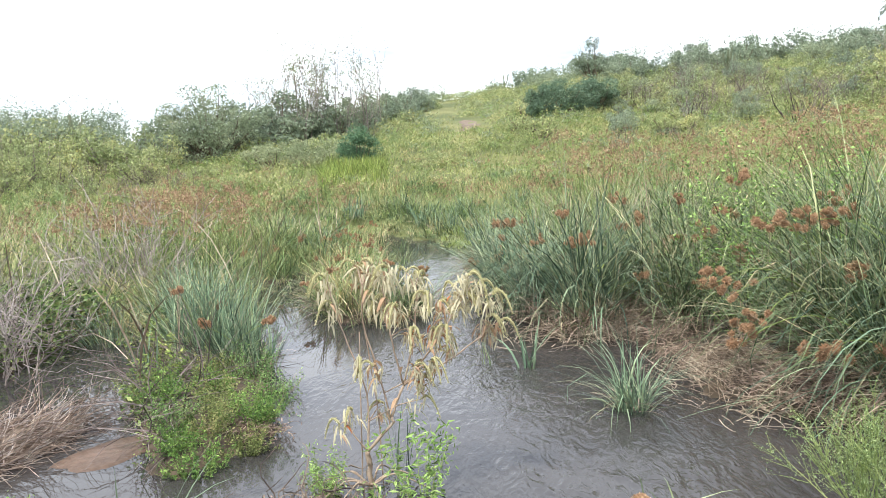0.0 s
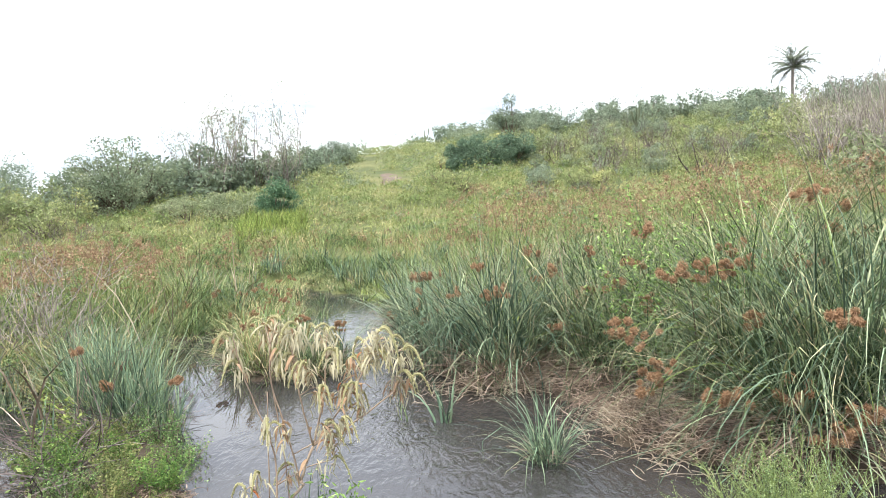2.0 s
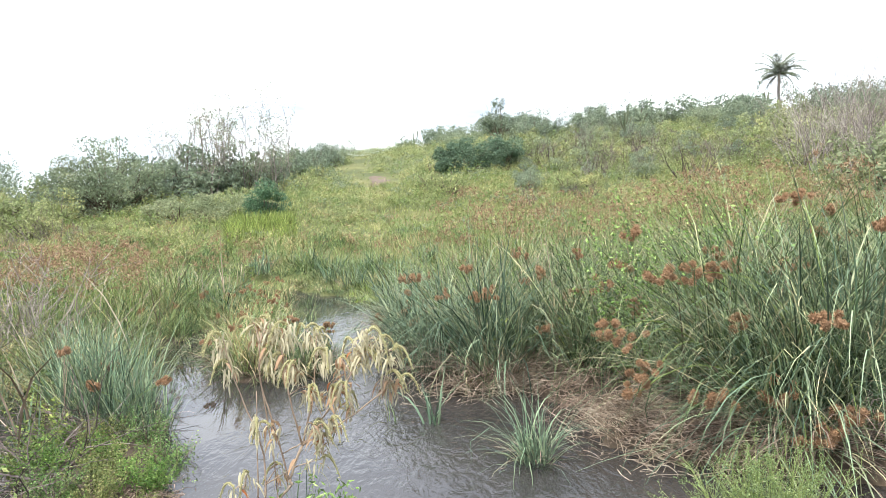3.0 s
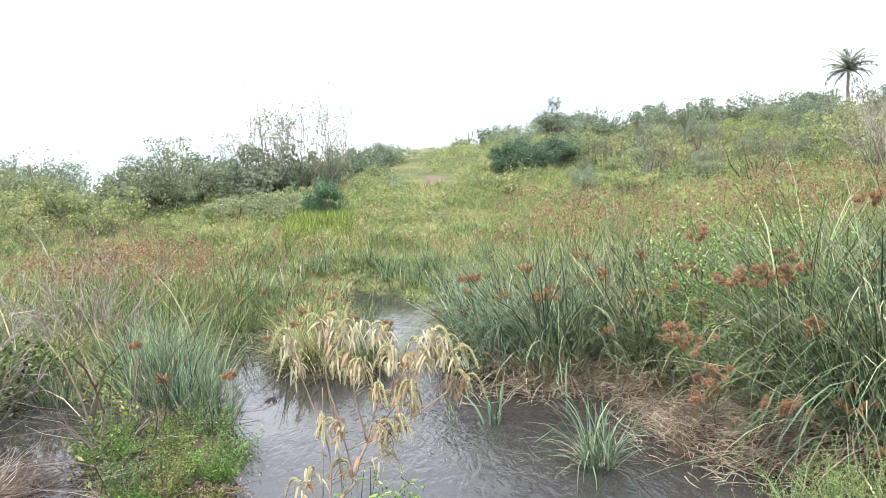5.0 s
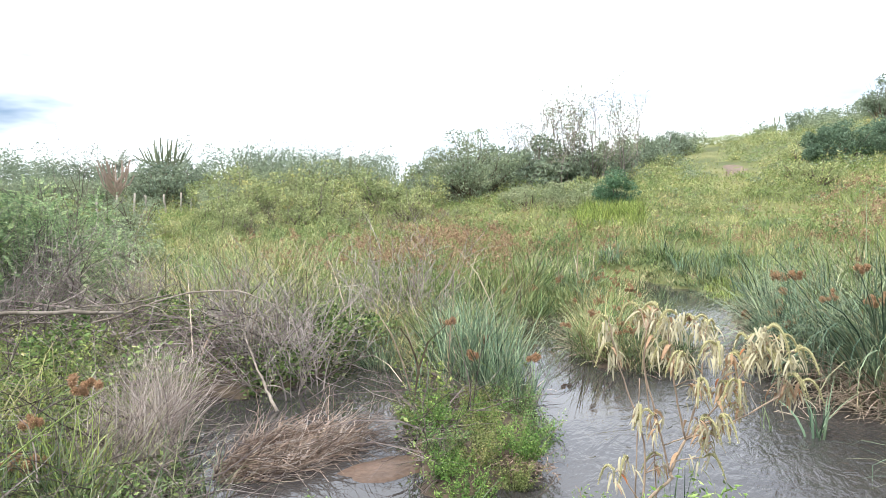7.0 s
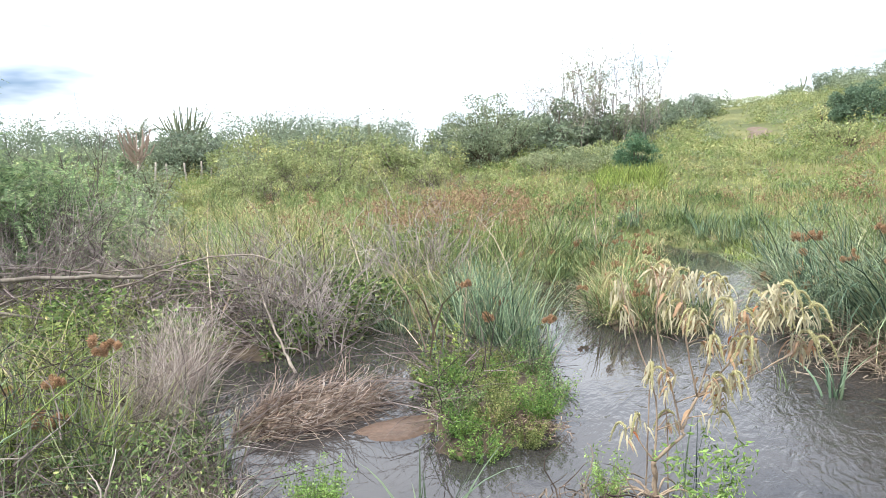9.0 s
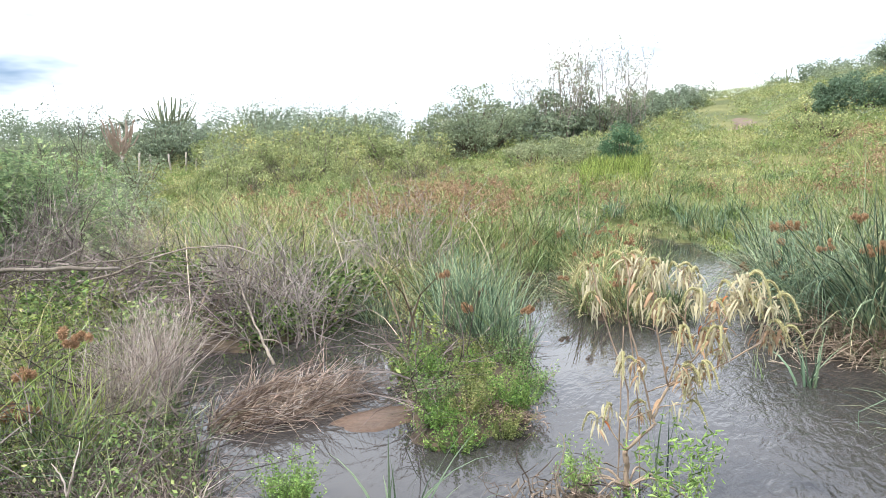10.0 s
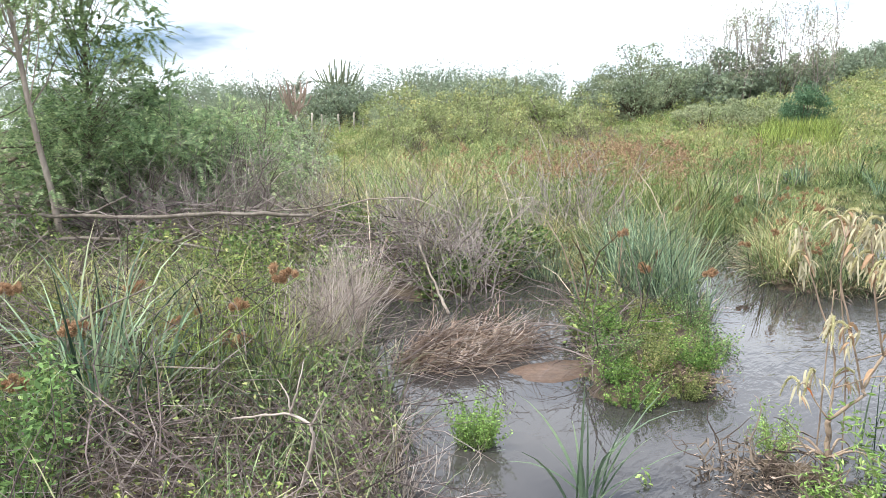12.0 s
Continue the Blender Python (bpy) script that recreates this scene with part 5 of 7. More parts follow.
# pale upright dead grass
for x, y, h in [(-2.98, 3.55, 0.85), (-3.12, 3.8, 0.92), (-2.85, 3.32, 0.66), (-3.3, 4.05, 0.8)]:
    ob = thing("dead_grass_clump", x, y, "upright clump of bleached dead grass", "dead grass", "bleached dead grass")
    g = Geo()
    n = 120
    a = rng.uniform(0, 6.28, n)
    b = np.stack([np.cos(a) * 0.12 * rng.uniform(0, 1, n), np.sin(a) * 0.12 * rng.uniform(0, 1, n), np.full(n, -0.03)], 1)
    w = np.stack([rng.normal(0.12, 0.22, n), rng.normal(0, 0.22, n), np.ones(n)], 1)
    twigs(g, b, w, h * rng.uniform(0.5, 1.1, n), rng.uniform(0.0018, 0.004, n), 6, 0.7)
    part("stalk_mass", g, BLEACHED, ob)
    g = Geo()
    m = 330
    k = rng.integers(0, n, m)
    p = b[k] + w[k] / np.linalg.norm(w[k], axis=1, keepdims=True) * (h * rng.uniform(0.3, 0.9, m))[:, None]
    twigs(g, p, w[k] + rng.normal(0, 0.4, (m, 3)), rng.uniform(0.06, 0.24, m), 0.0012, 3, 0.8)
    part("seed_spray", g, BLEACHED, ob)
# grey leafless shrubs
for x, y, h, w in [(-3.5, 5.8, 1.2, 1.2), (-4.1, 6.1, 1.15, 1.3), (-3.5, 8.0, 1.35, 0.8)]:
    dead_bush(x, y, "leafless grey shrub with a dense mesh of twigs", h, w, 26, 15, 0.009, PALE_TWIG, bend=0.6)
for x, y, h, w in [(-7.2, 5.9, 1.5, 1.3), (-6.9, 5.4, 1.2, 1.2), (-8.0, 5.3, 1.6, 1.3), (-7.6, 6.3, 1.7, 1.4), (-6.3, 6.4, 1.2, 1.2)]:
    dead_bush(x, y, "leafless grey bush in front of the thicket", h, w, 22, 12, 0.009, PALE_TWIG, bend=0.6)
for x, y, h in [(-3.3, 4.95, 0.24), (-3.0, 5.2, 0.2), (-3.55, 4.9, 0.3), (-3.8, 5.1, 0.34), (-3.15, 5.5, 0.22), (-4.2, 5.2, 0.4), (-2.85, 5.75, 0.2), (-4.5, 5.5, 0.42)]:
    leafy_herb(x, y, "green creeping herb between the dead shrubs", 30, h, 0.22, 0.03, 34, HERB, lean=0.8, jit=0.015)
# crooked pale branches
def fallen_branch(name, label, rows, r0, r1, mat, forks=()):
    x, y, z = rows[0]
    ob = thing(name, x, y, label, "branch", "fallen branches", z)
    pts = np.array(rows, float) - np.array(rows[0])
    branch(ob, pts, r0, r1, mat, "limb", 7)
    for k, end in forks:
        branch(ob, [pts[k], (pts[k] + np.array(end) - rows[0]) / 2 + rng.normal(0, 0.04, 3), np.array(end) - rows[0]], r1 * 1.2, r1 * 0.4, mat, "twig", 5)
    return ob


fallen_branch("forked_branch", "forked pale branch curving down into the pool", [(-3.22, 5.2, 0.0), (-3.45, 5.35, 0.16), (-3.8, 5.6, 0.42), (-4.0, 5.7, 0.75)], 0.014, 0.006, PALE_WOOD,
              [(1, (-3.15, 5.35, 0.08)), (2, (-3.75, 5.5, 0.72))])
fallen_branch("bent_stick", "bleached bent stick with crooked forks", [(-1.82, 2.1, 0.0), (-1.75, 2.1, 0.12), (-1.66, 2.1, 0.28), (-1.62, 2.1, 0.40), (-1.636, 2.1, 0.45), (-1.746, 2.1, 0.48), (-1.92, 2.1, 0.43), (-2.11, 2.1, 0.375)], 0.0085, 0.004, BLEACHED,
              [(5, (-1.81, 2.1, 0.60)), (5, (-1.68, 2.12, 0.69)), (4, (-1.554, 2.1, 0.58)), (6, (-2.02, 2.08, 0.28))])
fallen_branch("thin_stick", "thin pale stick lying against the sedge", [(-3.4, 2.3, 0.2), (-3.1, 2.35, 0.36), (-2.6, 2.4, 0.42)], 0.006, 0.003, PALE_WOOD, [(1, (-2.9, 2.3, 0.62))])
fallen_branch("green_stalk", "long green stalk leaning over the bank", [(-3.45, 2.6, 0.05), (-2.69, 2.6, 0.6), (-2.17, 2.6, 0.9)], 0.005, 0.0025, GREEN_STEM)
fallen_branch("arched_branch", "long grey branch arching over the brush", [(-6.1, 5.2, 0.40), (-5.57, 5.3, 0.58), (-5.1, 5.32, 0.66), (-4.71, 5.3, 0.80), (-4.19, 5.35, 0.93), (-3.7, 5.4, 0.96), (-3.3, 5.45, 0.8)], 0.012, 0.005, PALE_WOOD,
              [(2, (-4.8, 5.2, 0.5)), (3, (-4.3, 5.2, 0.72)), (1, (-5.3, 5.1, 0.82))])
fallen_branch("low_branch", "long grey branch lying in the brush", [(-6.2, 4.7, 0.40), (-5.5, 5.1, 0.42), (-4.9, 5.5, 0.52), (-4.3, 5.9, 0.55)], 0.013, 0.005, PALE_WOOD, [(2, (-4.6, 5.2, 0.7)), (1, (-5.2, 4.9, 0.7))])
fallen_branch("brown_branch", "crooked brown branch standing in the sedge", [(-4.0, 2.3, 0.12), (-3.8, 2.3, 0.39), (-3.74, 2.3, 0.49), (-3.52, 2.3, 0.6), (-2.91, 2.3, 0.82)], 0.014, 0.004, LOG_WOOD,
              [(1, (-3.4, 2.25, 0.37)), (3, (-3.3, 2.3, 0.86))])
for pts, r in [([(-9.5, 4.3, 0.60), (-8.6, 4.3, 0.68), (-7.3, 4.28, 0.73), (-5.8, 4.3, 0.80), (-4.9, 4.45, 0.86), (-4.3, 4.7, 0.84)], 0.05), ([(-8.2, 4.15, 0.42), (-6.8, 4.2, 0.55), (-5.6, 4.25, 0.58), (-4.9, 4.4, 0.5)], 0.04), ([(-6.4, 5.3, 0.55), (-5.4, 5.2, 0.78), (-4.7, 5.1, 0.84), (-4.1, 5.0, 0.95)], 0.018),
               ([(-7.9, 3.7, 0.25), (-6.8, 4.4, 0.45), (-6.4, 5.4, 0.85)], 0.017)]:
    fallen_branch("fallen_log", "weathered grey-brown log lying in the brush", pts, r * 0.5, r * 0.3, LOG_WOOD, [(1, tuple(np.array(pts[1]) + [0.5, -0.3, 0.25])), (2, tuple(np.array(pts[2]) + [0.4, 0.3, 0.2]))])

# a band of long dead branches heaped along the bank
g = Geo()
n = 460
u = rng.uniform(0, 1, n)
base = np.stack([-8.6 + 4.4 * u + rng.normal(0, 0.3, n), 4.2 + 1.7 * u + rng.normal(0, 0.45, n), rng.uniform(0.15, 0.85, n)], 1)
way = np.stack([rng.normal(0, 1, n) + 0.3, rng.normal(0, 0.5, n), rng.normal(0, 0.28, n)], 1)
twigs(g, base, way, rng.uniform(0.4, 1.5, n), rng.uniform(0.003, 0.010, n), 6, 0.55, 0.1)
stuff("dead_branches", g, GREY_TWIG, "heap of long bleached dead branches along the bank", "dead branches")
# tangle of dead twigs over the near bank
g = Geo()
x, y = scatter(6200, -8.5, -1.5, 1.0, 6.2, lambda x, y: (nz(x, y, 0.8, 4.0) > -0.5), 0.0)
n = len(x)
base = on_ground(x, y, 0) + np.stack([x * 0, x * 0, rng.uniform(0, 0.25, n) * np.clip((-x - 1.5), 0.2, 1.5)], 1)
way = np.stack([rng.normal(0, 1, n), rng.normal(0, 0.8, n), rng.uniform(0.0, 0.7, n)], 1)
twigs(g, base, way, rng.uniform(0.25, 0.9, n), rng.uniform(0.0025, 0.006, n), 3, 0.4, 0.3)
stuff("dead_twigs", g, GREY_TWIG, "tangle of dry grey twigs over the bank", "dead twigs")
for x, y in [(-1.62, 2.5), (-1.45, 2.62), (-1.85, 2.7)]:
    dead_bush(x, y, "bundle of broken pale stalks at the water's edge", 0.36, 0.36, 34, 3, 0.004, BLEACHED, "stalk_bundle", "broken stalks", 0.4)
# leafy undergrowth of the near bank
g = Geo()
x, y = scatter(60000, -9.0, -1.4, 0.6, 7.0, lambda x, y: nz(x, y, 0.7, 1.0) + 0.4 * nz(x, y, 0.2, 3) > 0.05, 0.0)
p = on_ground(x, y, 0)
p[:, 2] += rng.uniform(0, 0.42, len(x)) * (0.6 + 0.4 * nz(x, y, 0.7, 1.0))
leaves(g, p, rng.uniform(0.6, 1.3, len(x)) * np.clip(0.008 + 0.0065 * np.hypot(x, y - 0.3), 0.018, 0.05), 0.5, 0.4)
stuff("bank_undergrowth", g, HERB, "low green leafy undergrowth on the bank", "undergrowth")
# fine growth where the bank is nearest: small leaves, thin grass, broken twigs
g = Geo()
x, y = scatter(30000, -4.6, -1.4, 1.1, 4.6, lambda x, y: nz(x, y, 0.4, 5.0) + 0.5 * nz(x, y, 0.15, 3) > -0.3, 0.0)
p = on_ground(x, y, 0)
p[:, 2] += rng.uniform(0, 1, len(x)) ** 1.3 * 0.3 * (0.7 + 0.4 * nz(x, y, 0.4, 5.0))
leaves(g, p, rng.uniform(0.010, 0.024, len(x)), 0.5, 0.35)
stuff("bank_weeds", g, HERB, "small-leaved green weeds on the near bank", "weeds")
g = Geo()
x, y = scatter(3200, -4.6, -1.35, 1.1, 4.6, lambda x, y: nz(x, y, 0.6, 2.0) > -0.5, -0.05)
n = len(x)
blades(g, on_ground(x, y), rng.uniform(0, 6.28, n), np.abs(rng.normal(0.5, 0.35, n)), np.abs(rng.normal(0.9, 0.5, n)), rng.uniform(0.2, 0.62, n), rng.uniform(0.004, 0.009, n), 4)
stuff("bank_grass", g, SEDGE, "thin green grass on the near bank", "grass")
g = Geo()
x, y = scatter(3600, -4.4, -1.3, 1.1, 4.4, lambda x, y: nz(x, y, 0.5, 7.0) > -0.6, -0.05)
n = len(x)
b = on_ground(x, y, 0)
b[:, 2] += rng.uniform(0, 0.16, n)
twigs(g, b, np.stack([rng.normal(0, 1, n), rng.normal(0, 0.8, n), rng.uniform(-0.1, 0.9, n)], 1), rng.uniform(0.15, 0.6, n), rng.uniform(0.0012, 0.0032, n), 4, 0.6, 0.35)
stuff("dry_stalks", g, GREY_TWIG, "litter of thin pale dry stalks on the near bank", "dry stalks")
# creepers over the dead branches
g = Geo()
x, y = scatter(46000, -8.5, -3.2, 4.0, 7.6, lambda x, y: nz(x, y, 0.9, 8.0) + 0.5 * nz(x, y, 0.3, 2.0) > -0.15, 0.0)
p = on_ground(x, y, 0)
p[:, 2] += rng.uniform(0, 1, len(x)) ** 0.7 * (0.42 + 0.25 * nz(x, y, 0.7, 5.0))
leaves(g, p, rng.uniform(0.03, 0.07, len(x)), 0.6, 0.45)
stuff("creepers", g, HERB, "green creeper leaves over the dead branches", "creeper")
# near green plants at the left
for x, y, h in [(-2.55, 1.35, 0.62), (-2.85, 1.6, 0.7), (-3.2, 1.75, 0.6)]:
    leafy_herb(x, y, "fresh green leafy weed on the near bank", 24, h * 0.85, 0.18, 0.045, 34, WEED, "leafy_weed", "weeds on the near bank", 0.3, ratio=0.4)
for x, y in [(-1.72, 1.72), (-1.95, 1.62), (-2.15, 1.5)]:
    leafy_herb(x, y, "yellow-green seedling at the walker's feet", 18, 0.26, 0.13, 0.028, 30, LIME, "seedling", "weeds on the near bank", 0.5)
for x, y, s in [(-3.7, 3.2, 0.9), (-2.75, 2.85, 0.75)]:
    sedge_tussock(x, y, "sprawling grey-green sedge with rust seed heads on the near bank", 130, 1.0 * s, 0.0085, 0.16, 0.6, 1.1, SEDGE, 3, 0.07, 40, 0.5, stalk_len=0.95 * s)
for x, y, s in [(-3.15, 2.1, 1.0), (-3.4, 2.2, 1.05), (-3.2, 2.4, 0.9), (-3.8, 2.3, 1.1), (-4.1, 2.7, 1.1)]:
    sedge_tussock(x, y, "long blue-green sedge leaves leaning over the near bank", 60, 0.95 * s, 0.015, 0.13, 0.4, 0.9, BLUE_SEDGE, 1, 0.07, 20, 0.4, 20, 0.4, stalk_len=0.85 * s)
for x, y, s in [(-2.55, 2.25, 0.6), (-2.4, 2.6, 0.6), (-2.95, 2.6, 0.8), (-2.15, 2.45, 0.45)]:
    sedge_tussock(x, y, "thin green sedge tuft among the dry twigs", 70, 0.9 * s, 0.008, 0.14, 0.55, 1.0, SEDGE, 0, group="sedge tussocks")
for x, y in [(-3.75, 3.3), (-4.3, 3.9), (-3.4, 3.35), (-4.7, 4.3), (-4.0, 3.7), (-3.3, 3.0), (-4.9, 3.7), (-4.4, 3.3), (-3.6, 4.0), (-5.3, 4.2), (-3.05, 2.75), (-2.85, 3.05), (-3.3, 2.55), (-3.5, 2.85)]:
    sedge_tussock(x, y, "tuft of yellow-green grass on the bank", 170, 0.6, 0.0075, 0.18, 0.42, 0.9, LIME, group="yellow-green grass tufts", name="grass_tuft")

# ---- marsh: sedge field on both sides ----
def field(tufts, per, x0, x1, y0, y1, keep, hgt, wid, seg=4, lean=0.45, curve=1.55, size=0.2):
    """Tuft beside tuft, each of blades that spread and bow outward."""
    x, y = scatter(tufts, x0, x1, y0, y1, keep, 0.06)
    big = rng.uniform(0.6, 1.25, len(x)) * (1 + 0.25 * nz(x, y, 1.4, 2.0))
    edge = np.clip(shore(x, y) / np.where(y > 9.3, 1.1, 0.6), np.where(y > 9.3, 0.33, 0.5), 1) * np.clip(1.3 - y * 0.03, 0.68, 1)
    tilt, tilt_az = np.abs(rng.normal(0, 0.3, len(x))), rng.uniform(0, 2 * np.pi, len(x))
    k = np.repeat(np.arange(len(x)), per)
    n = len(k)
    a = rng.uniform(0, 2 * np.pi, n)
    r = size * np.sqrt(rng.uniform(0, 1, n))
    bx, by = x[k] + np.cos(a) * r, y[k] + np.sin(a) * r
    ln = np.abs(rng.normal(lean, 0.3, n))
    a = a + rng.normal(0, 1.5, n)
    vx, vy = np.cos(a) * np.sin(ln) + tilt[k] * np.cos(tilt_az[k]), np.sin(a) * np.sin(ln) + tilt[k] * np.sin(tilt_az[k])
    g = Geo()
    blades(g, on_ground(bx, by), np.arctan2(vy, vx), np.arcsin(np.clip(np.hypot(vx, vy), 0, 0.98)), np.abs(rng.normal(curve, 0.45, n)),
           hgt * (big * edge)[k] * rng.uniform(0.6, 1.15, n), wid * rng.uniform(0.6, 1.3, n), seg)
    return g


stuff("sedge_field", field(460, 96, -9, -1.2, 6.8, 12.5, lambda x, y: (x < -1.5 - 0.05 * y) & (x > -0.95 * y + 0.5), 1.1, 0.0105, 3), MARSH, "dense green sedge marsh beside the stream", "sedge")
stuff("sedge_field", field(290, 95, 0.5, 9, 6.8, 12.5, lambda x, y: (x < 0.85 * y + 0.5) & (x > 0.7), 1.4, 0.0105, 3), SEDGE, "dense green sedge marsh beside the stream", "sedge")
stuff("sedge_field", field(70, 120, 2.3, 7, 4.3, 7.2, lambda x, y: x > 2.6 + 0.3 * np.abs(y - 5.6), 1.5, 0.0115, 4), SEDGE, "dense green sedge marsh beside the stream", "sedge")
g = Geo()
x, y = scatter(2000, -8, 8, 5.0, 14, lambda x, y: ((x < -1.5 - 0.05 * y) & (x > -0.95 * y + 0.5)) | ((x > 2.4 - 0.18 * (y - 5)) & (x < 0.85 * y + 0.5)))
n = len(x)
p = on_ground(x, y)
p[:, 2] += rng.uniform(0, 0.35, n)
blades(g, p, rng.uniform(0, 6.28, n), np.abs(rng.normal(0.5, 0.35, n)), rng.normal(0.9, 0.5, n), rng.uniform(0.5, 1.25, n), rng.uniform(0.007, 0.017, n), 4)
stuff("dry_sedge_leaves", g, STRAW, "scattered dry straw-coloured sedge leaves", "dry sedge")
stuff("marsh_grass", field(1200, 42, -16, 14, 12.0, 20, lambda x, y: np.abs(x + 1) < 0.85 * y, 0.9, 0.0145, 2, size=0.26), MARSH, "green and yellow marsh grass", "grass")
stuff("marsh_grass", field(420, 40, -13, 12, 14.0, 21, lambda x, y: (np.abs(x + 1) < 0.8 * y) & (nz(x, y, 2.5, 4.4) > 0), 0.85, 0.016, 2, size=0.28), MEADOW, "yellow marsh grass", "grass")
stuff("shore_grass", field(2300, 24, -6, 2.0, 9.0, 17.5, lambda x, y: (shore(x, y) < 1.5) & (y > 12.3 - 0.8 * (shore(x, y) > 0.5)), 0.42, 0.010, 3, 0.6, 1.5, 0.14), SEDGE, "short grass along the upper stream", "grass")
stuff("lime_shore_grass", field(40, 40, -0.5, 0.7, 12.6, 14.4, lambda x, y: shore(x, y) < 1.2, 0.5, 0.014, 3, 0.4, 1.0, 0.15), LIME, "bright green grass beside the upper stream", "grass")
stuff("bank_grass", field(190, 55, -9, -3.4, 2.6, 9.0, lambda x, y: (nz(x, y, 1.1, 6.0) > -0.3) & (y < -1.3 * x + 3), 0.75, 0.012, 4), MEADOW, "thin yellow-green grass among the brush", "grass")
for i in range(21):
    x, y = [(-1.0, 15.5), (0.5, 14.6), (1.2, 13.5), (-0.2, 16.2), (1.7, 15.0), (-3.2, 13.5), (-3.7, 15.0), (0.9, 16.6), (-1.6, 17.0), (2.2, 12.6), (-2.7, 16.6), (0.3, 15.4), (-2.1, 11.3), (-2.4, 11.8), (0.6, 12.4), (0.2, 13.3), (-2.4, 12.8), (0.8, 9.6), (-3.1, 10.8), (-0.5, 14.6), (1.0, 10.6)][i]
    sedge_tussock(x, y, "blue-green sedge tussock in the marsh", 90, 0.66, 0.018, 0.26, 0.4, 1.1, BLUE_SEDGE, 0, group="sedge tussocks", skirt=8)
for x, y, k in [(-2.15, 11.0, 0.8), (-1.85, 12.1, 0.7), (-2.6, 10.2, 0.85), (-2.3, 13.9, 0.6), (-1.5, 11.5, 0.5), (-1.9, 13.6, 0.5), (-2.6, 14.8, 0.5), (-2.0, 12.6, 0.55), (-1.7, 11.3, 0.6), (-2.3, 11.7, 0.7), (-2.0, 14.6, 0.45)]:
    sedge_tussock(x, y, "green sedge tuft with rust heads in the upper stream", 150, 0.95 * k, 0.011, 0.26, 0.5, 1.5, MARSH, 2, 0.06, 0, z=-0.03, stalk_len=0.9 * k, ball=0.024, group="tufts in the water", name="sedge_tuft")
# rust seed heads over the marsh
gh, gs = Geo(), Geo()
def heads(n, x0, x1, y0, y1, keep, z0, z1, size, ball, spikes):
    x, y = scatter(n, x0, x1, y0, y1, keep, 0.1)
    for a, b in zip(x, y):
        top = np.array([a, b, float(height(a, b)) + rng.uniform(z0, z1)])
        umbel(gh, None, top, size, 5, spikes, ball)
        tube(gs, [top - [rng.normal(0, 0.1), rng.normal(0, 0.1), 0.5], top], [0.003, 0.002], 3, False)


heads(560, -8, -1.6, 7.4, 12.5, lambda x, y: (nz(x, y, 0.9, 9.0) > -0.1) & (x > -0.5 * y), 0.7, 1.15, 0.12, 0.046, 8)
heads(680, 0.8, 8, 7.2, 13, lambda x, y: (nz(x, y, 1.3, 2.0) > -0.2) & (x < 0.8 * y), 0.95, 1.55, 0.095, 0.040, 6)
heads(700, -11, 9, 12, 19, lambda x, y: (nz(x, y, 2.0, 5.0) > -0.1) & (x < 0.7 * y) & (x > -0.45 * y), 0.65, 1.0, 0.10, 0.045, 5)
stuff("sedge_seed_heads", gh, RUST, "rust-brown seed heads over the marsh", "seed heads")
stuff("sedge_stalks", gs, GREEN_STEM, "thin green sedge stalks", "stalks")

# low leafy plants between the sedges
g = Geo()
x, y = scatter(30000, -11, 9, 7.2, 18, lambda x, y: (np.abs(x + 0.5) < 0.75 * y) & (nz(x, y, 0.9, 7.0) + 0.5 * nz(x, y, 0.3, 1.0) > 0.1), 0.25)
p = on_ground(x, y, 0)
p[:, 2] += rng.uniform(0.1, 1, len(x)) * np.clip(0.6 + 0.3 * nz(x, y, 0.9, 7.0), 0.2, 0.95)
leaves(g, p, rng.uniform(0.03, 0.075, len(x)), 0.4, 0.1, -0.2, True)
stuff("marsh_herbs", g, MARSH_HERB, "leafy green plants between the sedges", "herbs")

# leafy bushes among the sedges
for x, y, h in [(-3.7, 9.0, 0.9), (-4.3, 8.6, 0.8), (2.6, 6.3, 1.2), (2.85, 6.5, 1.3), (3.2, 6.9, 1.35)]:
    leafy_herb(x, y, "bright green leafy bush among the sedge", 60, h, 0.5, 0.034, 40, FRESH if x > 0 else HERB, "marsh_bush", "bushes in the marsh", 0.4)

# ---- meadow and hillside ----
def fan(n, a0, a1, r0, r1):
    a = np.radians(rng.uniform(a0, a1, n))
    r = np.sqrt(rng.uniform(r0 * r0, r1 * r1, n))
    return 0.5 + r * np.sin(a), 0.3 + r * np.cos(a)


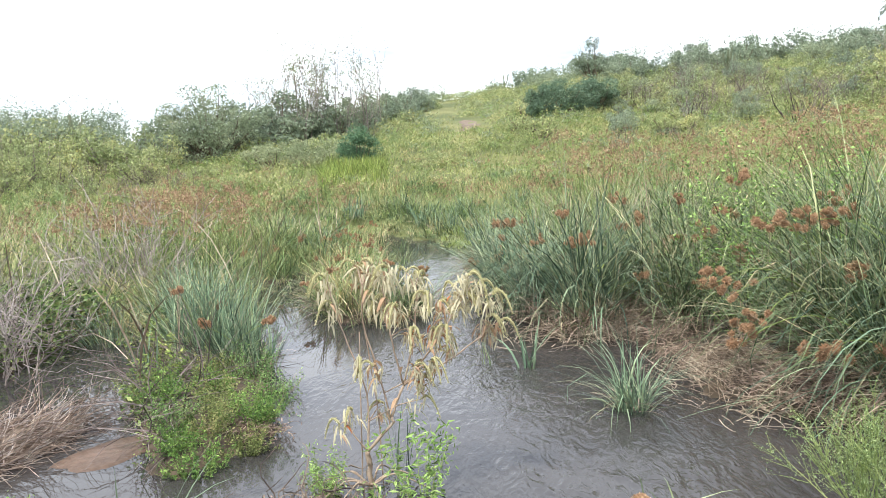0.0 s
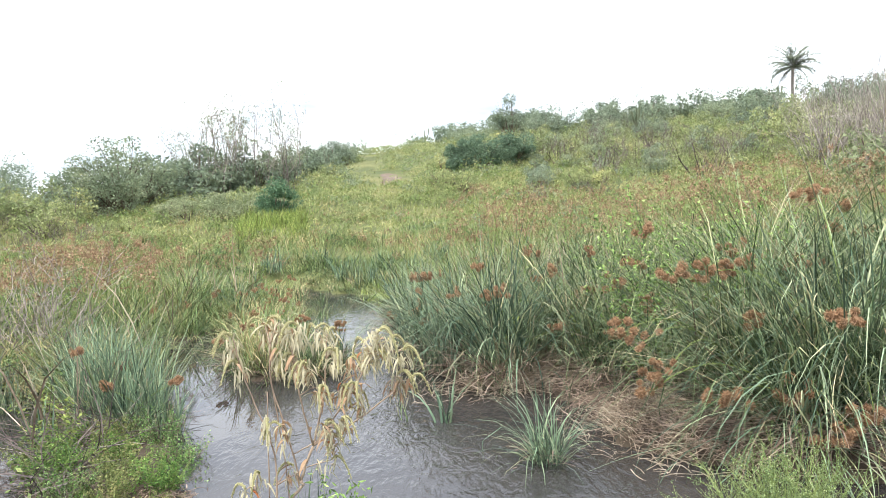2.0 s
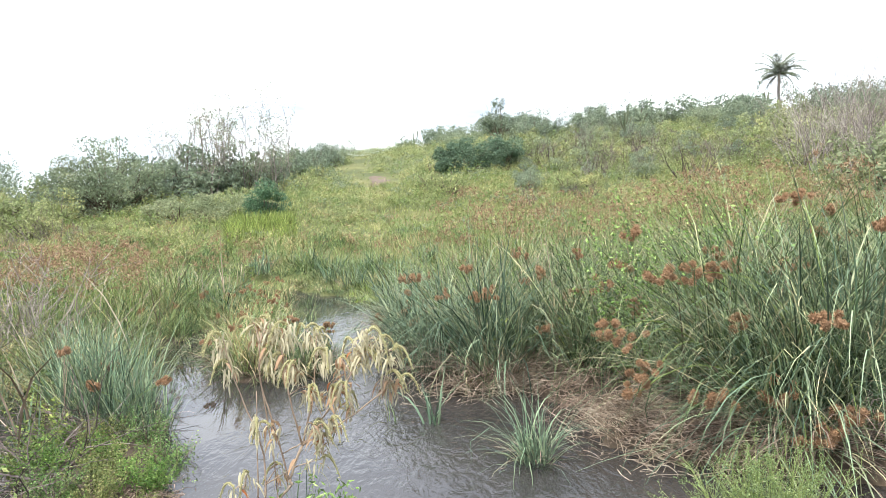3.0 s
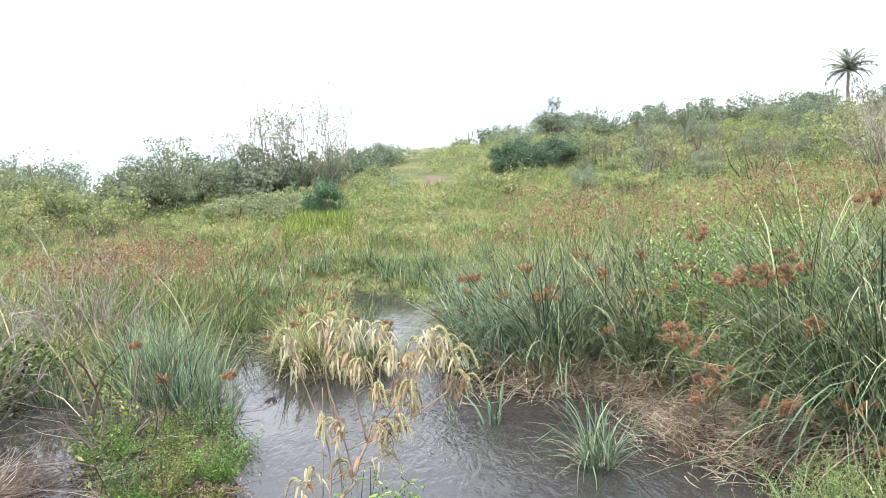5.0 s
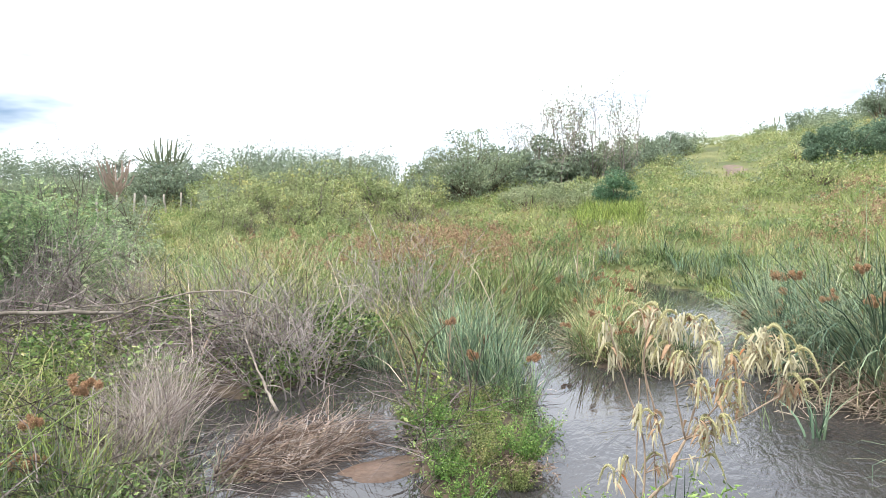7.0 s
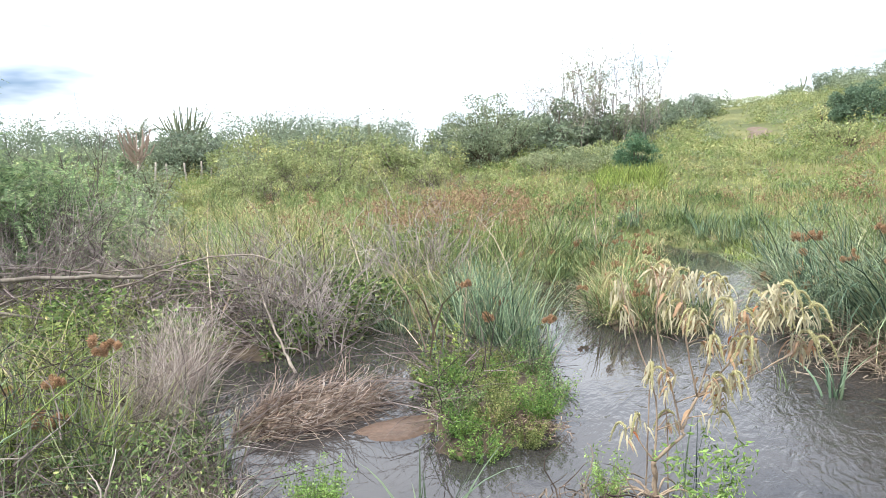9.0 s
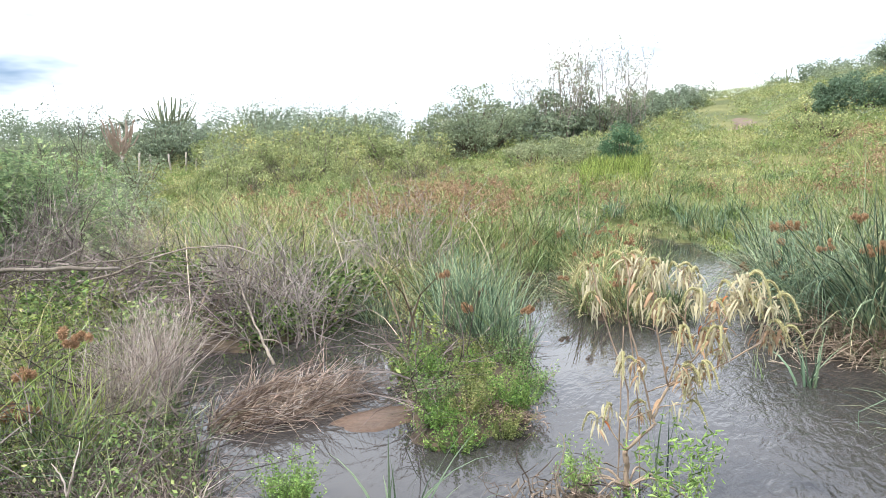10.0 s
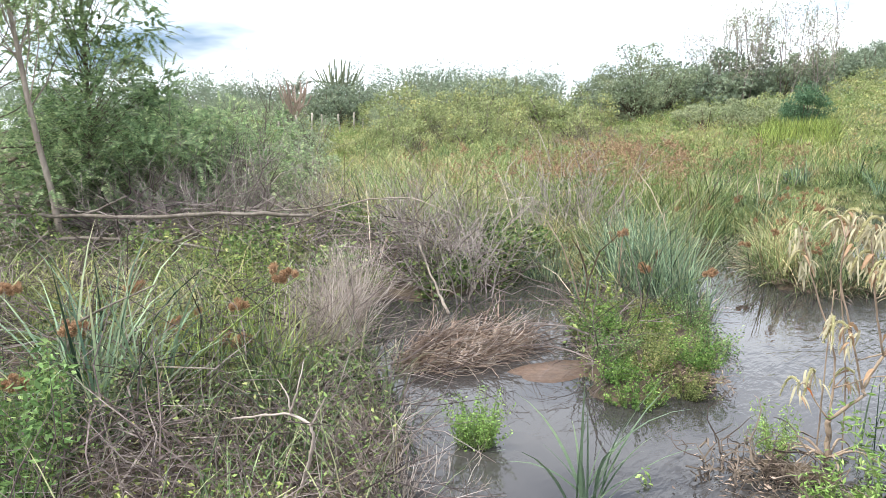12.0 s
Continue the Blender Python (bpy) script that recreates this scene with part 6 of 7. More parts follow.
x, y = fan(26000, -60, 40, 18, 32)
g = Geo()
blades(g, on_ground(x, y), rng.uniform(0, 6.28, len(x)), np.abs(rng.normal(0.5, 0.3, len(x))), np.abs(rng.normal(0.9, 0.4, len(x))), 0.36 * (1 + 0.45 * nz(x, y, 2.2)) * rng.uniform(0.5, 1.3, len(x)), rng.uniform(0.014, 0.03, len(x)), 2)
stuff("meadow_grass", g, MEADOW, "yellow-green meadow grass", "grass")
def mounds(x, y, per, w0, w1, h0, h1, leaf, top=1.0):
    """Low herbs and bushlets: each a small uneven dome of leaves."""
    n = len(x)
    w, h = rng.uniform(w0, w1, n), rng.uniform(h0, h1, n)
    k = np.repeat(np.arange(n), per)
    m = len(k)
    a, r = rng.uniform(0, 2 * np.pi, m), np.sqrt(rng.uniform(0, 1, m))
    px, py = x[k] + np.cos(a) * r * w[k] / 2, y[k] + np.sin(a) * r * w[k] / 2
    p = on_ground(px, py)
    p[:, 2] += h[k] * np.sqrt(np.clip(1 - r ** 2, 0.02, 1)) * rng.uniform(0.25, 1.0, m) ** 0.5 * top
    g = Geo()
    return leaves(g, p, leaf * rng.uniform(0.6, 1.4, m), 0.42, 0.1, -0.3, True)


def off_path(x, y):
    r, a = np.hypot(x - 0.5, y - 0.3), np.degrees(np.arctan2(x - 0.5, y - 0.3))
    u = np.clip((r - 31) / 22, 0, 1)
    return np.abs(a - (-2.4 - 1.9 * u + 0.7 * np.sin(u * 9))) * r * 0.01745 > np.where((r > 29) & (r < 54), 1.1 - 0.6 * u, 0)


x, y = fan(1500, -60, 40, 18.5, 33)
x, y = x[off_path(x, y)], y[off_path(x, y)]
stuff("meadow_herbs", mounds(x, y, 60, 0.4, 1.1, 0.15, 0.6, 0.075), MEADOW, "low yellow-green herbs of the meadow", "herbs")
x, y = fan(420, -60, 40, 18.5, 33)
stuff("meadow_weeds", mounds(x, y, 70, 0.4, 1.0, 0.2, 0.65, 0.075), MARSH_HERB, "dull green weeds of the meadow", "weeds")


for count, per, mat, kind in [(1500, 64, MEADOW, "yellow-green"), (600, 76, MARSH_HERB, "fresh green"), (520, 76, YELLOW_SHRUB, "pale yellow-green"), (420, 76, HAZED_SHRUB, "dull green"), (240, 70, SILVER_SHRUB, "silvery green")]:
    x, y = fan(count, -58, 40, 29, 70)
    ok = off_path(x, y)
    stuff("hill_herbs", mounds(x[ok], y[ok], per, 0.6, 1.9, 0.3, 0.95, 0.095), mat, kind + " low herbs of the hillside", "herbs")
x, y = fan(30000, -58, 40, 29, 70)
ok = off_path(x, y)
g = Geo()
leaves(g, on_ground(x[ok], y[ok], -0.03), rng.uniform(0.05, 0.12, int(ok.sum())), 0.4, 0.1, -0.4, True)
stuff("hill_grass", g, MEADOW, "yellow-green grass of the hillside", "grass")
x, y = fan(3600, -13.5, -8.5, 20, 23)
ok = nz(x, y, 0.8, 2.0) > -0.3
x, y = x[ok], y[ok]
g = Geo()
blades(g, on_ground(x, y), rng.uniform(0, 6.28, len(x)), np.abs(rng.normal(0.25, 0.15, len(x))), 0.5, rng.uniform(0.3, 0.65, len(x)), 0.018, 2)
stuff("lime_grass", g, LIME, "patch of bright lime green grass", "grass")

# earth path up the hill
u = np.linspace(0, 1, 30)
pr = 31 + 22 * u
pa = np.radians(-2.4 - 1.9 * u + 0.7 * np.sin(u * 9))
pw = (0.50 - 0.3 * u) * (0.8 + 0.3 * np.sin(u * 61))
pv = []
for r, a, w in zip(pr, pa, pw):
    for s in (-1, 0, 1):
        X, Y = 0.5 + r * math.sin(a) + s * w, 0.3 + r * math.cos(a)
        pv.append((X, Y, float(height(X, Y)) + 0.045))
pf = []
for i in range(8):
    for s in range(2):
        p = i * 3 + s
        pf += [(p, p + 1, p + 4), (p, p + 4, p + 3)]
tagged(new("path", Geo().add(pv, pf).mesh("path", EARTH, True)), "bare pinkish earth footpath up the hillside", "path", "", "structure")

# shrub kinds, each built once and then copied about the slopes
def place(kind, az, dist, scale, label=None):
    x, y = polar(az, dist)
    c = copy_thing(kind, pose(x, y, float(height(x, y)) - 0.06, 0, 0, rng.uniform(0, 360)))
    c.scale = (scale * rng.uniform(0.9, 1.15), scale * rng.uniform(0.9, 1.15), scale)
    if label:
        c["label"] = label
    return c


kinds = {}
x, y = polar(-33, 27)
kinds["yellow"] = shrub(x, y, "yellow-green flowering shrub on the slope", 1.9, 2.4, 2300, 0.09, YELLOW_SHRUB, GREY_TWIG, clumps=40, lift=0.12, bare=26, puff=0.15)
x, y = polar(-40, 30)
kinds["green"] = shrub(x, y, "dull green shrub on the slope", 2.0, 2.6, 2600, 0.09, HAZED_SHRUB, clumps=44, lift=0.1, bare=10, puff=0.15)
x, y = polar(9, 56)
kinds["dark"] = shrub(x, y, "dark green shrub on the hill crest", 2.2, 2.6, 2400, 0.12, HAZED_DARK_SHRUB, clumps=36, lift=0.12, bare=14, puff=0.15)
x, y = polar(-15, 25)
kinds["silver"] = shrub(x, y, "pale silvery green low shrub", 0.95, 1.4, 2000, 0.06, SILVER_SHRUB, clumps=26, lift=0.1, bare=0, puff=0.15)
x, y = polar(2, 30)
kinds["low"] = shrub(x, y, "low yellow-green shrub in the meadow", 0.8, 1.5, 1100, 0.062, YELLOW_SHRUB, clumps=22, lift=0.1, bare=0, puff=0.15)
x, y = polar(18, 36)
kinds["dry"] = dead_bush(x, y, "dry grey leafless shrub on the slope", 1.5, 2.0, 26, 4, 0.014, GREY_TWIG, "dry_shrub", "hillside shrubs", 0.45)
# belt of shrubs along the foot of the slope
for i in range(30):
    d = rng.uniform(23, 36)
    place(kinds["yellow"], rng.uniform(-41, -23.5), d, rng.uniform(0.85, 1.15) * (0.62 + 0.8 * (d - 23) / 13))
for i in range(22):
    az = rng.uniform(-60, -27.5)
    place(kinds["green"], az, rng.uniform(34, 48), rng.uniform(1.1, 1.5) if az > -38 else rng.uniform(0.8, 1.15))
for i in range(16):
    place(kinds["green"], rng.uniform(-66, -46), rng.uniform(16, 28), rng.uniform(0.6, 0.95))
for i in range(16):
    place(kinds["silver"], rng.uniform(-18.5, -11.5), rng.uniform(24, 27), rng.uniform(0.8, 1.15))
for i in range(50):
    az, d = rng.uniform(-13, 36), rng.uniform(23, 44)
    if not (-5.5 < az < 1.5 and d < 56):
        place(kinds["low"], az, d, rng.uniform(0.6, 1.3))
for i in range(30):
    place(kinds["low"], rng.uniform(-45, -20), rng.uniform(19, 26), rng.uniform(0.5, 0.9))
for i in range(26):
    place(kinds["green"], rng.uniform(8, 37), rng.uniform(32, 52), rng.uniform(0.4, 0.85))
for i in range(28):
    place(kinds["yellow"], rng.uniform(6, 37), rng.uniform(32, 52), rng.uniform(0.4, 0.85))
for i in range(34):
    place(kinds["green" if i % 2 else "dark"], rng.uniform(3, 37), rng.uniform(25, 42), rng.uniform(0.28, 0.5), "small dull green shrub in the meadow")
for i in range(18):
    place(kinds["dry"], rng.uniform(8, 37), rng.uniform(23, 36), rng.uniform(0.4, 0.7))
for i in range(16):
    place(kinds["dark"], rng.uniform(9, 37), rng.uniform(44, 58), rng.uniform(0.6, 1.1))
for i in range(26):
    place(kinds["dry"], rng.uniform(10, 37), rng.uniform(24, 50), rng.uniform(0.6, 1.1))
for i in range(10):
    place(kinds["dry"], rng.uniform(-40, -20), rng.uniform(22, 28), rng.uniform(0.5, 0.8))
for i in range(8):
    place(kinds["dark"], rng.uniform(-10, -5.5), rng.uniform(40, 50), rng.uniform(0.7, 1.0))

# far scrub, too distant to tell bush from bush
def scrub(name, label, mat, rows):
    g = Geo()
    for a0, a1, d0, d1, count, h, w, n, leaf in rows:
        for i in range(count):
            x, y = polar(rng.uniform(a0, a1), rng.uniform(d0, d1))
            k = rng.uniform(0.55, 1.15)
            if not off_path(np.array([x]), np.array([y]))[0]:
                continue
            m = 10
            c = np.stack([rng.normal(0, 0.3, m) * w, rng.normal(0, 0.3, m) * w, rng.uniform(0.15, 0.8, m) * h], 1) * k
            pick = rng.integers(0, m, n)
            d = rng.normal(0, 1, (n, 3))
            d *= (rng.uniform(0.3, 1.05, n) ** 0.5 / np.linalg.norm(d, axis=1))[:, None]
            p = c[pick] + d * np.array([w * 0.22, w * 0.22, h * 0.22]) * k
            p = p[p[:, 2] > 0] + np.array([x, y, float(height(x, y)) - 0.05])
            leaves(g, p, leaf * rng.uniform(0.6, 1.4, len(p)), 0.5, 0.2, 0.0, True)
    return stuff(name, g, mat, label, "scrub")


scrub("crest_scrub", "dark green scrub along the hill crest", HAZED_DARK_SHRUB, [(1.5, 38, 54, 66, 74, 2.6, 2.3, 800, 0.15), (-66, -38, 44, 57, 36, 2.9, 3.8, 1500, 0.13), (-39, -26.5, 44, 57, 24, 3.7, 3.8, 1500, 0.13), (-27, -8, 44, 56, 16, 2.0, 3.0, 900, 0.14)])
scrub("slope_scrub", "dull green scrub on the upper slope", HAZED_SHRUB, [(3, 38, 44, 62, 40, 1.5, 2.0, 700, 0.105), (-14, 38, 20, 44, 80, 0.45, 1.2, 240, 0.065), (-11, -4, 44, 56, 8, 1.6, 1.8, 700, 0.105)])
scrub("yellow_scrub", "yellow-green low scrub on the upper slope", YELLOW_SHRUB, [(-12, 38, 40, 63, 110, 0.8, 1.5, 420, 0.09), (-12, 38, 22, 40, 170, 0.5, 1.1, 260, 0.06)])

# the broad dark bush, the bare tree and the round bush
x, y = polar(-21.3, 31)
shrub(x, y, "broad dark green bush with layered twigs", 3.75, 4.8, 24000, 0.09, HAZED_SHRUB, clumps=110, lift=0.04, trunk_r=0.06, bare=12, puff=0.10, uneven=0.42, name="broad_bush")
for az, d, s in [(-24.5, 31, 1.1), (-18.2, 31.5, 1.2), (-16.5, 33, 1.35), (-14.6, 34, 1.3), (-12.5, 34, 1.3), (-10.2, 35, 1.1), (-44.6, 35.5, 1.15), (-43.4, 36.5, 1.1), (-42.2, 37, 1.15), (-46.0, 36, 1.0)]:
    place(kinds["dark"], az, d, s, "dull dark green shrub on the slope")


def bare_tree(x, y, label, h, w):
    ob = thing("bare_tree", x, y, label, "tree", "bare trees")
    g, tips = Geo(), []
    for i in range(int(4 * w)):
        a = rng.uniform(0, 6.28)
        rr = w / 2 * math.sqrt(rng.uniform(0.0, 1))
        e = np.array([math.cos(a) * rr, math.sin(a) * rr, h * rng.uniform(0.55, 1.0) * (1 - 0.2 * rr / (w / 2))])
        line = crooked((0.35 * e[0], 0.35 * e[1], -0.1), e, 7, 0.07)
        tube(g, line, np.linspace(0.022, 0.007, 7), 4, False)
        for j in range(5):
            q = line[2 + j]
            out = rng.normal(0, 1, 3) * [1, 1, 0.3] + [0, 0, 1.1]
            end = q + out / np.linalg.norm(out) * rng.uniform(0.35, 0.9)
            tube(g, crooked(q, end, 4, 0.05), np.linspace(0.012, 0.006, 4), 3, False)
            tips += [end, q * 0.4 + end * 0.6]
        tips.append(e)
    part("trunk", g, PALE_TWIG, ob)
    tips = np.array(tips)
    m = len(tips) * 3
    k = np.repeat(np.arange(len(tips)), 3)
    g = Geo()
    _, ends = twigs(g, tips[k], rng.normal(0, 0.5, (m, 3)) + [0, 0, 0.6], rng.uniform(0.15, 0.5, m), 0.008, 2, 0.4)
    part("twig_mass", g, PALE_TWIG, ob)
    g = Geo()
    k = np.repeat(np.arange(m), 7)
    leaves(g, ends[k] + rng.normal(0, 0.07, (7 * m, 3)) - [0, 0, 0.06], rng.uniform(0.05, 0.095, 7 * m), 0.45, 0.0, 0.0, True)
    part("leaf_mass", g, SILVER_SHRUB, ob, "sparse dull green leaves")
    return ob


for az, d, h, w in [(-14.9, 33, 5.1, 2.6), (-12.2, 33.5, 4.7, 3.0), (-17.3, 33, 3.9, 2.0), (-9.8, 34, 4.2, 2.4), (-13.4, 34, 4.7, 2.8)]:
    x, y = polar(az, d)
    bare_tree(x, y, "nearly leafless grey tree with fine upright twigs", h, w)
x, y = polar(-10.6, 23.6)
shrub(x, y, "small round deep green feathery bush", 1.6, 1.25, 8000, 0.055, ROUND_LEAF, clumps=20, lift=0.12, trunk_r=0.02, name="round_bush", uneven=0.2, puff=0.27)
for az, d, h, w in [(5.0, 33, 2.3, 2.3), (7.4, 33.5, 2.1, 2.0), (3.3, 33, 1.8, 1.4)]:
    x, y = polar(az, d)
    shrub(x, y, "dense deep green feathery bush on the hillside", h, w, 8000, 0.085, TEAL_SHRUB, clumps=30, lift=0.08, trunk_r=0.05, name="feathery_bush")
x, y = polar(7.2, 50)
shrub(x, y, "taller dark tree standing above the hillside bushes", 3.4, 2.8, 4200, 0.11, HAZED_DARK_SHRUB, clumps=18, lift=0.25, trunk_r=0.08, bare=20, name="hill_tree")

# cacti and palms on the skyline
for az, d, h, arms, w in [(13.1, 62, 1.9, 3, 0.8), (0.6, 64, 1.9, 2, 0.7), (3.0, 62, 1.3, 2, 0.6), (25.2, 58, 2.2, 3, 1.2), (26.2, 58, 2.6, 2, 0.6), (23.6, 58, 1.9, 2, 0.8), (16.5, 42, 1.8, 5, 1.2), (-29.9, 44, 2.5, 9, 1.2)]:
    x, y = polar(az, d)
    cactus(x, y, "grey-green columnar cactus with upright arms", h, arms, w, 0.06)
for az, d, h, arms, w in [(-44.0, 38, 3.15, 36, 3.1), (-37.6, 46, 3.2, 16, 2.4), (-39.2, 46, 2.8, 10, 1.8)]:
    x, y = polar(az, d)
    cactus(x, y, "large branching candelabra cactus", h, arms, w, 0.034, name="candelabra_cactus", fan=0.72, rise=0.3, low=(0.40, 0.66))
x, y = polar(-47.2, 33)
cactus(x, y, "dried pinkish-brown branching cactus", 2.2, 30, 1.5, 0.032, DRY_CACTUS, "dry_cactus", fan=0.7, rise=0.4, low=(0.25, 0.6))
x, y = polar(26.9, 62)
palm(x, y, "solitary palm with a feathery crown on the hill", 3.5, 2.0, 44)
for az, d, h in [(-47.0, 52, 3.0), (-49.6, 52, 2.6), (-51.2, 55, 2.6), (-53.5, 55, 2.6), (-38.6, 58, 2.6), (-36.0, 60, 2.6), (-31.5, 60, 2.8), (-33.3, 62, 2.8), (-41.5, 56, 2.4), (-56, 56, 2.4), (-45.5, 50, 2.0)]:
    x, y = polar(az, d)
    palm(x, y, "distant low palm in the scrub", h * 0.8, 1.5, 16, group="distant palms")

# fence posts
post = None
for az, d, h in [(-48.5, 29, 1.2), (-47.2, 30, 1.2), (-46.2, 30, 1.3), (-45.3, 31, 1.2), (-44.0, 31, 1.3), (-43.0, 32, 1.3), (-42.3, 33, 1.1), (-41.4, 34, 1.0), (-40.3, 36, 1.3), (-39.6, 37, 1.1), (-38.9, 38, 1.0), (-37.9, 39, 1.0)]:
    x, y = polar(az, d)
    ob = thing("fence_post", x, y, "bleached crooked wooden fence post", "fence post", "fence posts")
    g = Geo()
    tube(g, crooked((0, 0, -0.2), (rng.normal(0, 0.06), rng.normal(0, 0.06), h * 0.7), 5, 0.02), np.array([0.045, 0.044, 0.042, 0.04, 0.034]), 7)
    part("post", g, POST_WOOD, ob, "", True)

# ---- thicket and trees on the left ----
def spray_tree(x, y, label, h, w, sprays, trunk_h, trunk_r, lean=(0, 0), bark=None, name="acacia_tree", low=0.25, leaf=0.035, per=14, group="thicket trees", clumps=30):
    """A tree with feathery sprays: each a fine twig with two rows of leaflets."""
    ob = thing(name, x, y, label, "tree", group)
    g = Geo()
    top = np.array([lean[0], lean[1], trunk_h])
    tube(g, crooked((0, 0, -0.1), top, 8, 0.025), np.linspace(trunk_r, trunk_r * 0.5, 8), 7)
    part("trunk", g, bark or DARK_BARK, ob, "", True)
    cl = []
    g = Geo()
    for i in range(clumps):
        a = rng.uniform(0, 6.28)
        rr = w / 2 * math.sqrt(rng.uniform(0.05, 1))
        z = h * rng.uniform(low, 1.0)
        rr *= math.sqrt(max(0.1, 1 - ((z / h - 0.45) / 0.6) ** 2))
        c = np.array([math.cos(a) * rr + lean[0] * z / h, math.sin(a) * rr + lean[1] * z / h, z])
        cl.append(c)
        z0 = min(z * rng.uniform(0.55, 0.9), trunk_h)
        foot = np.array([lean[0] * z0 / trunk_h, lean[1] * z0 / trunk_h, z0])
        tube(g, crooked(foot, c, 5, 0.05), np.linspace(trunk_r * 0.25, trunk_r * 0.06, 5), 4, False)
    part("limb_frame", g, bark or DARK_BARK, ob)
    cl = np.array(cl)
    k = rng.integers(0, clumps, sprays)
    d = rng.normal(0, 1, (sprays, 3))
    d /= np.linalg.norm(d, axis=1, keepdims=True)
    start = cl[k] + d * rng.uniform(0.05, 0.42, sprays)[:, None] * np.array([1, 1, 0.6])
    way = d * [1, 1, 0.5] + rng.normal(0, 0.3, (sprays, 3)) + [0, 0, 0.05]
    way /= np.linalg.norm(way, axis=1, keepdims=True)
    side = np.cross(way, rng.normal(0, 0.35, (sprays, 3)) + [0, 0, 1])
    side /= np.linalg.norm(side, axis=1, keepdims=True)
    L = rng.uniform(0.14, 0.3, sprays)
    g = Geo()
    m = per
    u = np.linspace(0.1, 1, m)
    at = start[:, None] + way[:, None] * (L[:, None] * u)[..., None] + np.array([0, 0, -1]) * (0.05 * u ** 2)[None, :, None]
    for s in (-1, 1):
        dirn = side[:, None] * s + way[:, None] * 0.45 + rng.normal(0, 0.15, (sprays, m, 3))
        dirn /= np.linalg.norm(dirn, axis=2, keepdims=True)
        ll = leaf * (1.1 - 0.5 * u)[None, :, None] * rng.uniform(0.8, 1.3, (sprays, 1, 1))
        b = way[:, None] * ll * 0.28
        c = at + dirn * ll
        v = np.stack([at - b, at + b, c], 2).reshape(-1, 3)
        f = (np.arange(sprays * m) * 3)[:, None, None] + np.array([(0, 1, 2)])[None]
        g.add(v, f)
    part("foliage", g, ACACIA, ob)
    return ob


spray_tree(-7.9, 4.4, "slender tree with feathery green leaves and a pale leaning trunk", 4.0, 2.0, 420, 3.4, 0.042, (-0.62, -0.1), PALE_WOOD, low=0.66, leaf=0.042, per=13, clumps=14)
spray_tree(-8.9, 5.25, "tree with feathery dark green leaves above the thicket", 3.8, 2.0, 2300, 3.2, 0.035, (0.15, 0.1), leaf=0.042, per=12, clumps=80)
spray_tree(-9.4, 4.2, "tree with feathery dark green leaves above the thicket", 4.2, 2.4, 480, 3.4, 0.045, (0.1, 0.1), leaf=0.042, per=13, clumps=60)
for x, y, h, w, n in [(-8.2, 7.0, 1.55, 2.4, 1300), (-9.4, 7.2, 1.8, 2.2, 1000), (-8.8, 6.1, 2.1, 2.2, 1300), (-9.6, 8.0, 1.8, 2.6, 900),
                      (-10.6, 5.0, 1.9, 2.2, 700), (-8.0, 5.6, 1.6, 2.0, 1100), (-9.0, 4.8, 1.9, 2.2, 900)]:
    spray_tree(x, y, "feathery-leaved green thicket bush", h, w, n, h * 0.5, 0.03, name="thicket_bush", low=0.12, group="thicket bushes", leaf=0.048, per=10)
for x, y, h in [(-6.4, 6.6, 1.25), (-5.6, 7.0, 1.1), (-7.4, 6.2, 1.2), (-5.0, 7.6, 1.0), (-6.2, 5.9, 0.9)]:
    dead_bush(x, y, "leafless dark shrub at the thicket's edge", h, 1.3, 34, 8, 0.0045, PALE_TWIG, lean=0.65)
x, y = polar(-51.5, 12)
dead_bush(x, y, "tall thin leafless sapling", 2.5, 0.8, 7, 6, 0.012, GREY_TWIG, "bare_sapling", "dead shrubs", 0.15, bend=0.2)
for x, y, h in [(-8.3, 6.6, 2.4), (-7.6, 6.9, 1.9)]:
    dead_bush(x, y, "leafless grey branches rising out of the thicket", h, 1.2, 12, 9, 0.009, GREY_TWIG, lean=0.4, bend=0.5)

# grey scrub and a green tree at the right end of the slope
for az, d, h in [(30.2, 23, 3.1), (31.8, 22, 3.3), (33.5, 22, 3.4), (28.6, 25, 2.2), (35.2, 20, 3.0), (32.6, 24, 3.4), (29.4, 26, 2.6)]:
    x, y = polar(az, d)
    dead_bush(x, y, "tall grey leafless scrub on the slope", h, 1.8, 24, 6, 0.012, PALE_TWIG, "dry_shrub", "hillside shrubs", 0.35, bend=0.3)
for az, d, s in [(34.6, 20, 1.25), (33.4, 21, 1.15), (37, 19, 1.3), (29.6, 27, 1.0), (28.2, 32, 1.25), (27.2, 36, 1.3), (26.0, 34, 1.0), (28.9, 30, 1.1)]:
    place(kinds["yellow" if d > 25 else "silver"], az, d, s * (1.0 if d > 25 else 2.0), "green leafy shrub among grey scrub")

# small growth in and by the stream
for x, y, h in [(-0.9, 11.2, 0.4), (-1.1, 12.7, 0.35), (-1.6, 13.6, 0.4), (-2.2, 14.6, 0.4)]:
    sedge_tussock(x, y, "small reed tuft standing in the upper stream", 26, h, 0.013, 0.09, 0.35, 0.8, SEDGE, group="tufts in the water", name="sedge_tuft", z=-0.03)
for x, y in [(1.33, 6.95), (1.98, 7.0)]:
    leafy_herb(x, y, "yellow-green leafy sprig growing up through the sedge", 3, 0.62, 0.04, 0.06, 12, LIME, "leafy_sprig", "sprigs in the sedge", 0.12)
leafy_herb(-0.72, 3.2, "tiny green sprig in the shallow water", 4, 0.09, 0.03, 0.03, 8, FRESH, "leafy_sprig", "sprigs in the sedge", 0.4, z=-0.02)
